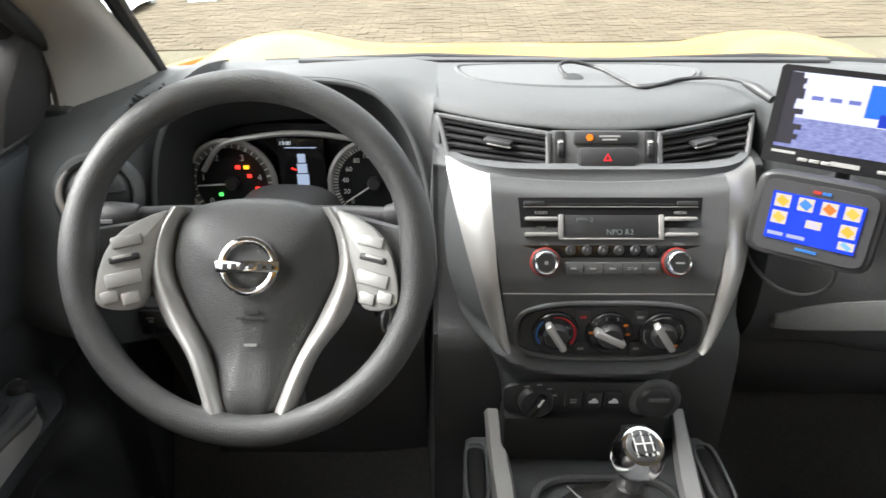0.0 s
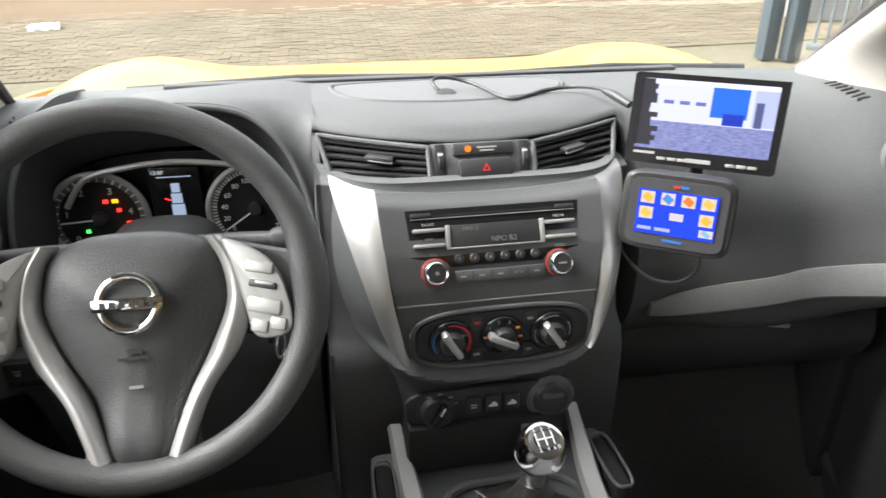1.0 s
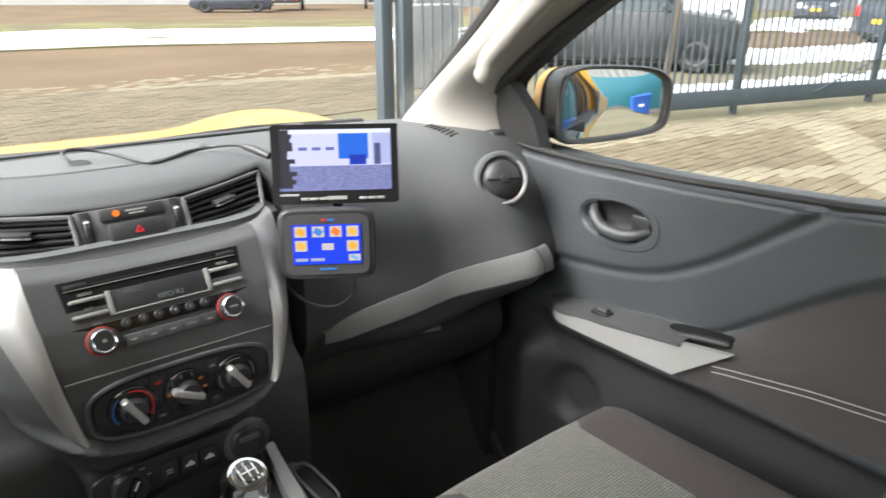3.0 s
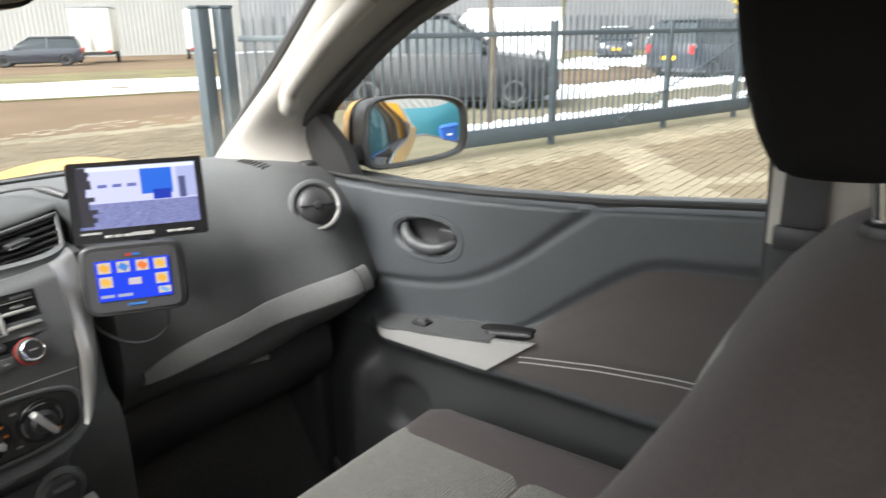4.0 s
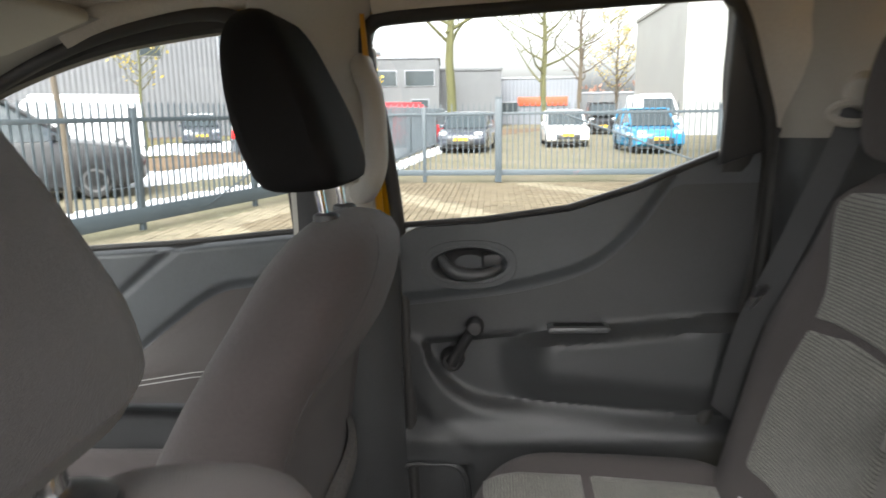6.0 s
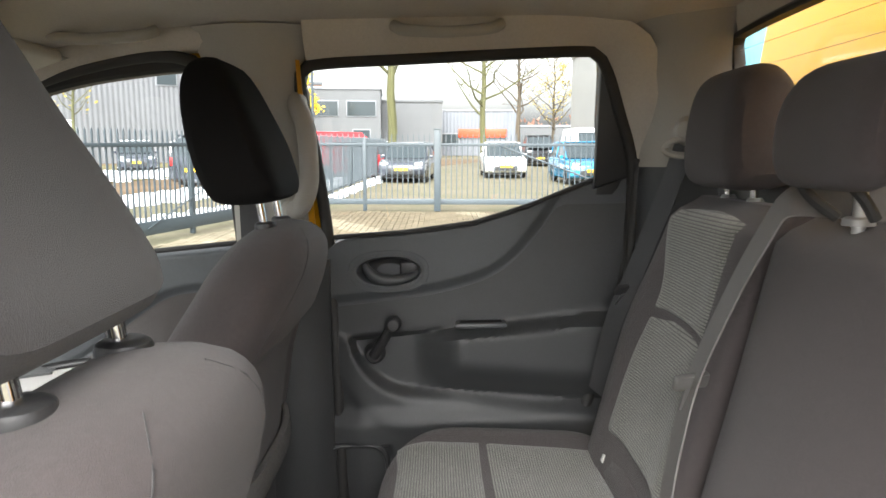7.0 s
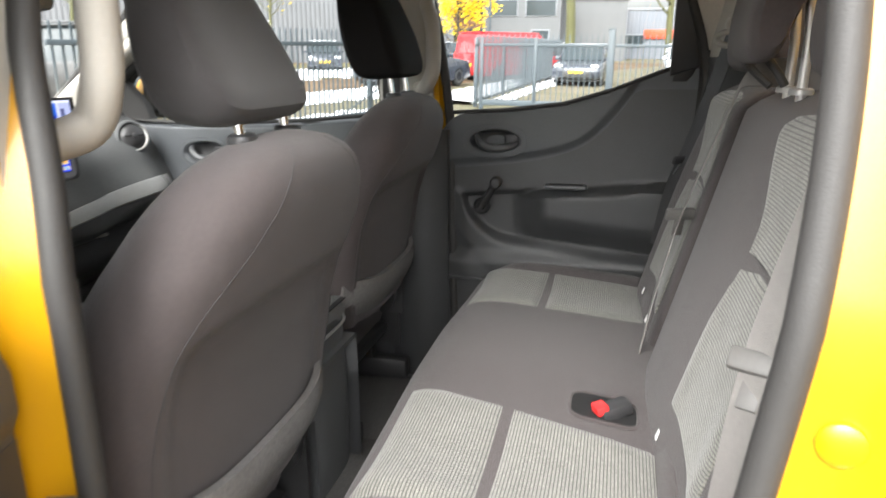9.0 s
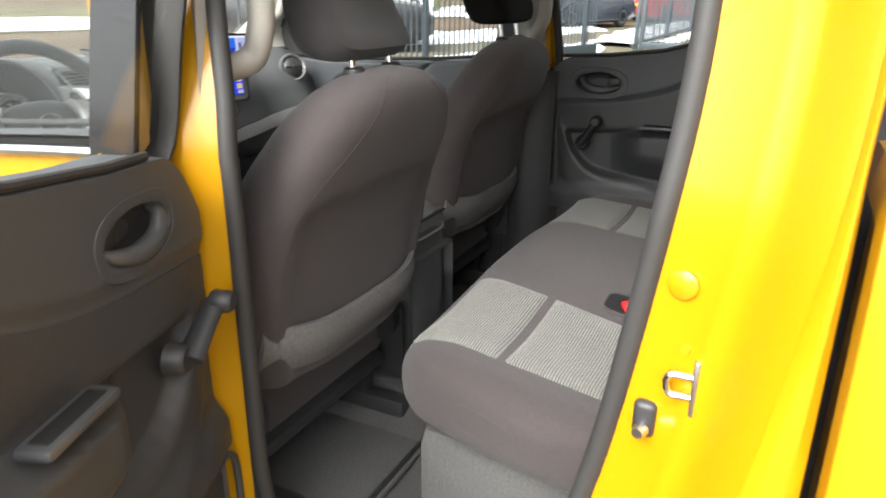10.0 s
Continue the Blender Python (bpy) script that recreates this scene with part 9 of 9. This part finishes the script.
for r in range(30):
    for c in range(9):
        x = 0.16 + c * 0.3 + (0.15 if r % 2 else 0)
        z = 1.0 + r * 0.085
        if 0.6 < x < 2.6 and 0.9 < z < 2.9:
            continue
        if bricks is None:
            bricks = put("brick", box((0, 0, 0), (0.28, 0.03, 0.068), 0.006, 1), WHITEB, wb, smooth=0)
            bricks.matrix_basis = Matrix.Translation((x, 0.012, z))
        else:
            clone(bricks, "brick", wb, Matrix.Translation((x, 0.012, z)))

# hall behind the truck, seen in the mirror and on the monitor: white wall, blue gate, blue bin
yb = new("yard_hall")
tagged(yb, "white hall with a blue roller gate behind the truck", "building")
yb.matrix_basis = Matrix.Translation((0, -15, 0))
put("wall", box((2, -4, 3.2), (34, 8, 6.4), 0), WHITECLAD, yb, smooth=0)
put("plinth", box((2, 0.03, 0.3), (34.02, 0.1, 0.6), 0.01), GREYB, yb)
put("gate", box((3.2, 0.06, 2.6), (4.6, 0.12, 4.4), 0.02), TEAL, yb)
wc = new("waste_container")
tagged(wc, "blue wheeled waste container in front of the hall", "waste container")
wc.matrix_basis = Matrix.Translation((3.4, -12.6, 0))
BINB = surf("bin_blue", (0.02, 0.1, 0.42), 0.45)
put("body", loft([[(a * q, b * q, z) for a, b in ellipse(0.68, 0.5, 32, 8)] for z, q in ((0.15, 0.86), (0.2, 0.88), (1.05, 1.0), (1.1, 1.03), (1.14, 1.03))]), BINB, wc)
put("lid", loft([[(a, b + 0.02, z) for a, b in ellipse(0.72 * q, 0.54 * q, 32, 8)] for z, q in ((1.14, 1.0), (1.18, 0.98), (1.26, 0.8), (1.28, 0.4))]), BINB, wc)
put("mark", box((0, 0.52, 0.75), (0.34, 0.012, 0.12), 0), WHITEPRINT, wc)
for a in (-0.5, 0.5):
    for b in (-0.35, 0.35):
        put("wheel", lathe([(0, 0.03), (0.08, 0.03), (0.09, 0.0), (0.08, -0.03), (0, -0.03)], 18, aim((a, b, 0.09), (1, 0, 0))), TYRE, wc)

# ---------------------------------------------------------------- parked vehicles
def car(name, label, cat, pos, ang, L, W, H, paint, kind="hatch", plate=True, snow=False):
    """A parked vehicle, nose towards local +x."""
    c = new(name)
    tagged(c, label, cat, "parked vehicles")
    c.matrix_basis = Matrix.Translation((*pos, 0)) @ Matrix.Rotation(ang, 4, "Z")
    h = L / 2
    van = kind == "van"
    low = [(-h, 0.35), (-h, 0.75 * H * 0.62 + 0.1), (-h + 0.05, H * 0.62), (h * 0.45, H * 0.6), (h * 0.92, H * 0.52), (h, H * 0.42), (h, 0.32), (h * 0.9, 0.22), (-h * 0.92, 0.22)]
    if van:
        low = [(-h, 0.35), (-h, H * 0.6), (h * 0.5, H * 0.58), (h * 0.9, H * 0.5), (h, H * 0.4), (h, 0.32), (h * 0.92, 0.22), (-h * 0.95, 0.22)]
    loop = evenly(low, 60)
    rings = []
    for y, q in ((-1, 0.9), (-0.97, 0.97), (-0.85, 1.0), (0, 1.0), (0.85, 1.0), (0.97, 0.97), (1, 0.9)):
        rings.append([(x * (q if q < 1 else 1), y * W / 2, 0.3 + (z - 0.3) * q) for x, z in loop])
    put("body", loft(rings), paint, c)
    top = [(-h * 0.96, H * 0.6), (-h * 0.86, H * 0.95), (-h * 0.6, H), (h * 0.05, H), (h * 0.5, H * 0.6)] if not van else [(-h * 0.99, H * 0.58), (-h * 0.98, H * 0.97), (-h * 0.9, H), (h * 0.42, H), (h * 0.55, H * 0.92), (h * 0.82, H * 0.56)]
    if kind == "estate":
        top = [(-h * 0.98, H * 0.6), (-h * 0.93, H * 0.95), (-h * 0.8, H), (h * 0.08, H), (h * 0.48, H * 0.6)]
    loop = evenly(top, 48)
    rings = []
    for y, q in ((-1, 0.88), (-0.96, 0.97), (0, 1.0), (0.96, 0.97), (1, 0.88)):
        rings.append([(x * q, y * (W / 2 - 0.03) * (1 - 0.16 * ss(H * 0.6, H, z)), H * 0.56 + (z - H * 0.56) * q) for x, z in loop])
    put("cabin", loft(rings), paint if van else CARGLASS, c)
    rf = [(-h * (0.88 if not van else 0.97), 0), (h * (0.08 if not van else 0.45), 0)]
    put("roof", box(((rf[0][0] + rf[1][0]) / 2, 0, H - 0.005), (rf[1][0] - rf[0][0], W * 0.74, 0.05), 0.02), SNOW if snow else paint, c)
    if van:
        put("windscreen", prism([(-W * 0.4, 0), (W * 0.4, 0), (W * 0.36, 1), (-W * 0.36, 1)], lambda a, b: (h * (0.83 - 0.26 * b), a, H * (0.58 + 0.32 * b)), (0.02, 0, 0.02)), CARGLASS, c)
    for s in (-1, 1):
        for x in (-h * 0.62, h * 0.62):
            wl_ = put("wheel", lathe([(0.1, 0.1), (0.29, 0.1), (0.32, 0.07), (0.325, 0.0), (0.32, -0.07), (0.29, -0.1), (0.1, -0.1)], 28, aim((x, s * (W / 2 - 0.1), 0.325), (0, s, 0))), TYRE, c)
            put("rim", lathe([(0.0, 0.06), (0.06, 0.075), (0.17, 0.085), (0.215, 0.09), (0.22, 0.06)], 20, aim((x, s * (W / 2 - 0.085), 0.325), (0, s, 0))), RIMM, wl_)
        if not van:
            put("pillar", tube([(-h * 0.28, s * (W / 2 - 0.05), H * 0.6), (-h * 0.28, s * (W / 2 - 0.14), H * 0.97)], 0.035, 6), paint, c)
            put("side_rail", tube([(-h * 0.9, s * (W / 2 - 0.1), H * 0.62), (-h * 0.84, s * (W / 2 - 0.13), H * 0.96), (h * 0.05, s * (W / 2 - 0.14), H * 0.99), (h * 0.48, s * (W / 2 - 0.08), H * 0.61)], 0.03, 6), paint, c)
        put("headlight", box((h * 0.955, s * W * 0.36, H * 0.47), (0.16, 0.3, 0.13), 0.04), HEADL, c)
        put("tail_light", box((-h * 0.985, s * W * 0.42, H * 0.52), (0.08, 0.14, 0.26), 0.02), REDL, c)
        put("wing_mirror", box((h * 0.36, s * (W / 2 + 0.06), H * 0.64), (0.1, 0.16, 0.12), 0.03), paint, c)
    put("grille", box((h - 0.005, 0, 0.42), (0.04, W * 0.55, 0.2), 0.02), BLACK, c)
    put("bumper_gap", box((0, 0, 0.2), (L * 0.86, W * 0.86, 0.1), 0.02), BLACK, c)
    if plate:
        put("number_plate", box((h + 0.02, 0, 0.5), (0.02, 0.5, 0.11), 0), PLATE, c)
        put("number_plate", box((-h - 0.01, 0, 0.62), (0.02, 0.5, 0.11), 0), PLATE, c)
        put("plate_bars", join(*[box((h + 0.032, -0.17 + i * 0.085, 0.5), (0.004, 0.04, 0.06), 0) for i in range(5)]), BLACK, c)
    return c


WHITEP = surf("white_car_paint", (0.75, 0.76, 0.77), 0.25, spread=0.03, coat=0.8)
BLACKP = surf("black_car_paint", (0.01, 0.0105, 0.012), 0.3, spread=0.05, coat=0.2)
BLUEP = surf("blue_car_paint", (0.02, 0.22, 0.42), 0.25, spread=0.05, coat=0.8)
REDP = surf("red_car_paint", (0.42, 0.015, 0.02), 0.25, spread=0.05, coat=0.8)
DKP = surf("dark_blue_paint", (0.03, 0.036, 0.05), 0.25, spread=0.05, coat=0.8)
car("hatchback", "small white hatchback facing the gate", "car", (29.6, -3.2), math.pi, 3.95, 1.72, 1.48, WHITEP)
car("small_car", "small blue hatchback facing the gate", "car", (25.0, -5.7), math.pi + 0.05, 3.7, 1.68, 1.5, BLUEP)
car("panel_van", "black panel van parked behind the small cars", "van", (45, -7.0), math.pi * 0.98, 4.6, 1.9, 1.95, BLACKP, "van")
car("panel_van", "white panel van at the far end of the car park", "van", (36, -8.2), math.pi, 5.2, 1.95, 2.2, WHITEP, "van")
car("red_van", "red van parked beyond the fence", "van", (28.0, 3.9), radians(-38), 4.5, 1.8, 1.85, REDP, "van")
car("estate_car", "dark estate car parked beyond the fence", "car", (26.4, 0.75), math.pi * 0.97, 4.3, 1.75, 1.45, DKP, "estate")
car("off_roader", "black off-road estate parked behind the sliding gate", "car", (11.4, 8.6), radians(-58), 4.6, 1.9, 1.75, BLACKP, "estate")
car("people_carrier", "dark blue people carrier seen from behind", "car", (22.0, 6.2), radians(-20), 4.5, 1.8, 1.65, DKP, "estate")
car("estate_car", "dark estate car in front of the white hall", "car", (16.5, 38.5), radians(150), 4.4, 1.75, 1.45, DKP, "estate")
car("delivery_van", "white delivery van before the grey hall", "van", (26.4, 16.9), radians(128), 5.6, 2.0, 2.3, WHITEP, "van", snow=True)
for i, (x, y) in enumerate(((33.5, 14.5), (36.5, 13.0), (39.6, 11.2), (44, 9.5), (36, 5.5), (48, 3.2))):
    car("parked_car", "snow-covered white car in a row before the hall", "car", (x, y), radians(205), 4.2, 1.75, 1.5, WHITEP if i % 3 else DKP, "estate", snow=True)


def trailer(pos, ang, L):
    t = new("box_trailer")
    tagged(t, "weathered white box trailer in front of the hall", "trailer", "trailers")
    t.matrix_basis = Matrix.Translation((*pos, 0)) @ Matrix.Rotation(ang, 4, "Z")
    put("box", box((0, 0, 1.75), (L, 2.0, 2.3), 0.04), surf("trailer_white", (0.66, 0.66, 0.6), 0.6, scale=1.5, spread=0.12), t)
    put("roof_edge", box((0, 0, 2.93), (L + 0.06, 2.06, 0.07), 0.02), ROOFC, t)
    put("chassis", box((0, 0, 0.5), (L, 1.7, 0.14), 0.02), BLACK, t)
    for s in (-1, 1):
        put("wheel", lathe([(0.08, 0.09), (0.28, 0.09), (0.3, 0.0), (0.28, -0.09), (0.08, -0.09)], 22, aim((0.1, s * 1.0, 0.3), (0, s, 0))), TYRE, t)
        put("tail_light", box((-L / 2 - 0.01, s * 0.8, 0.62), (0.04, 0.2, 0.12), 0.01), REDL, t)
    put("door_bar", join(tube([(-L / 2 - 0.03, 0.0, 0.7), (-L / 2 - 0.03, 0.0, 2.8)], 0.02, 6), tube([(-L / 2 - 0.03, 0.12, 0.7), (-L / 2 - 0.03, 0.12, 2.8)], 0.02, 6)), STEEL, t)


trailer((20.5, 40), radians(55), 3.2)
trailer((26.5, 38.5), radians(58), 3.2)
lamp = piece("street_lamp", join(tube([(30.5, 5.2, 0), (30.5, 5.2, 7.5)], 0.06, 8), box((30.2, 5.2, 7.55), (0.7, 0.2, 0.1), 0.03)), FENCE, "thin grey street lamp post", "street lamp", car=False)
piece("utility_cabinet", box((6.6, 8.6, 0.6), (0.9, 0.5, 1.2), 0.03), GREYB, "grey utility cabinet behind the fence", "cabinet", car=False)

# the pavers that lie nearest
for (x, y, h), p in near_pieces:
    mt = PAVERL if p else PAVER
    key_ = "pale" if p else "dark"
    if key_ not in MESHES:
        MESHES[key_] = put("paver", blocks([(0, 0, 0)]), mt, yard, smooth=0, solid=False)
        MESHES[key_].matrix_basis = Matrix.Translation((x, y, h))
    else:
        clone(MESHES[key_], "paver", yard, Matrix.Translation((x, y, h)))
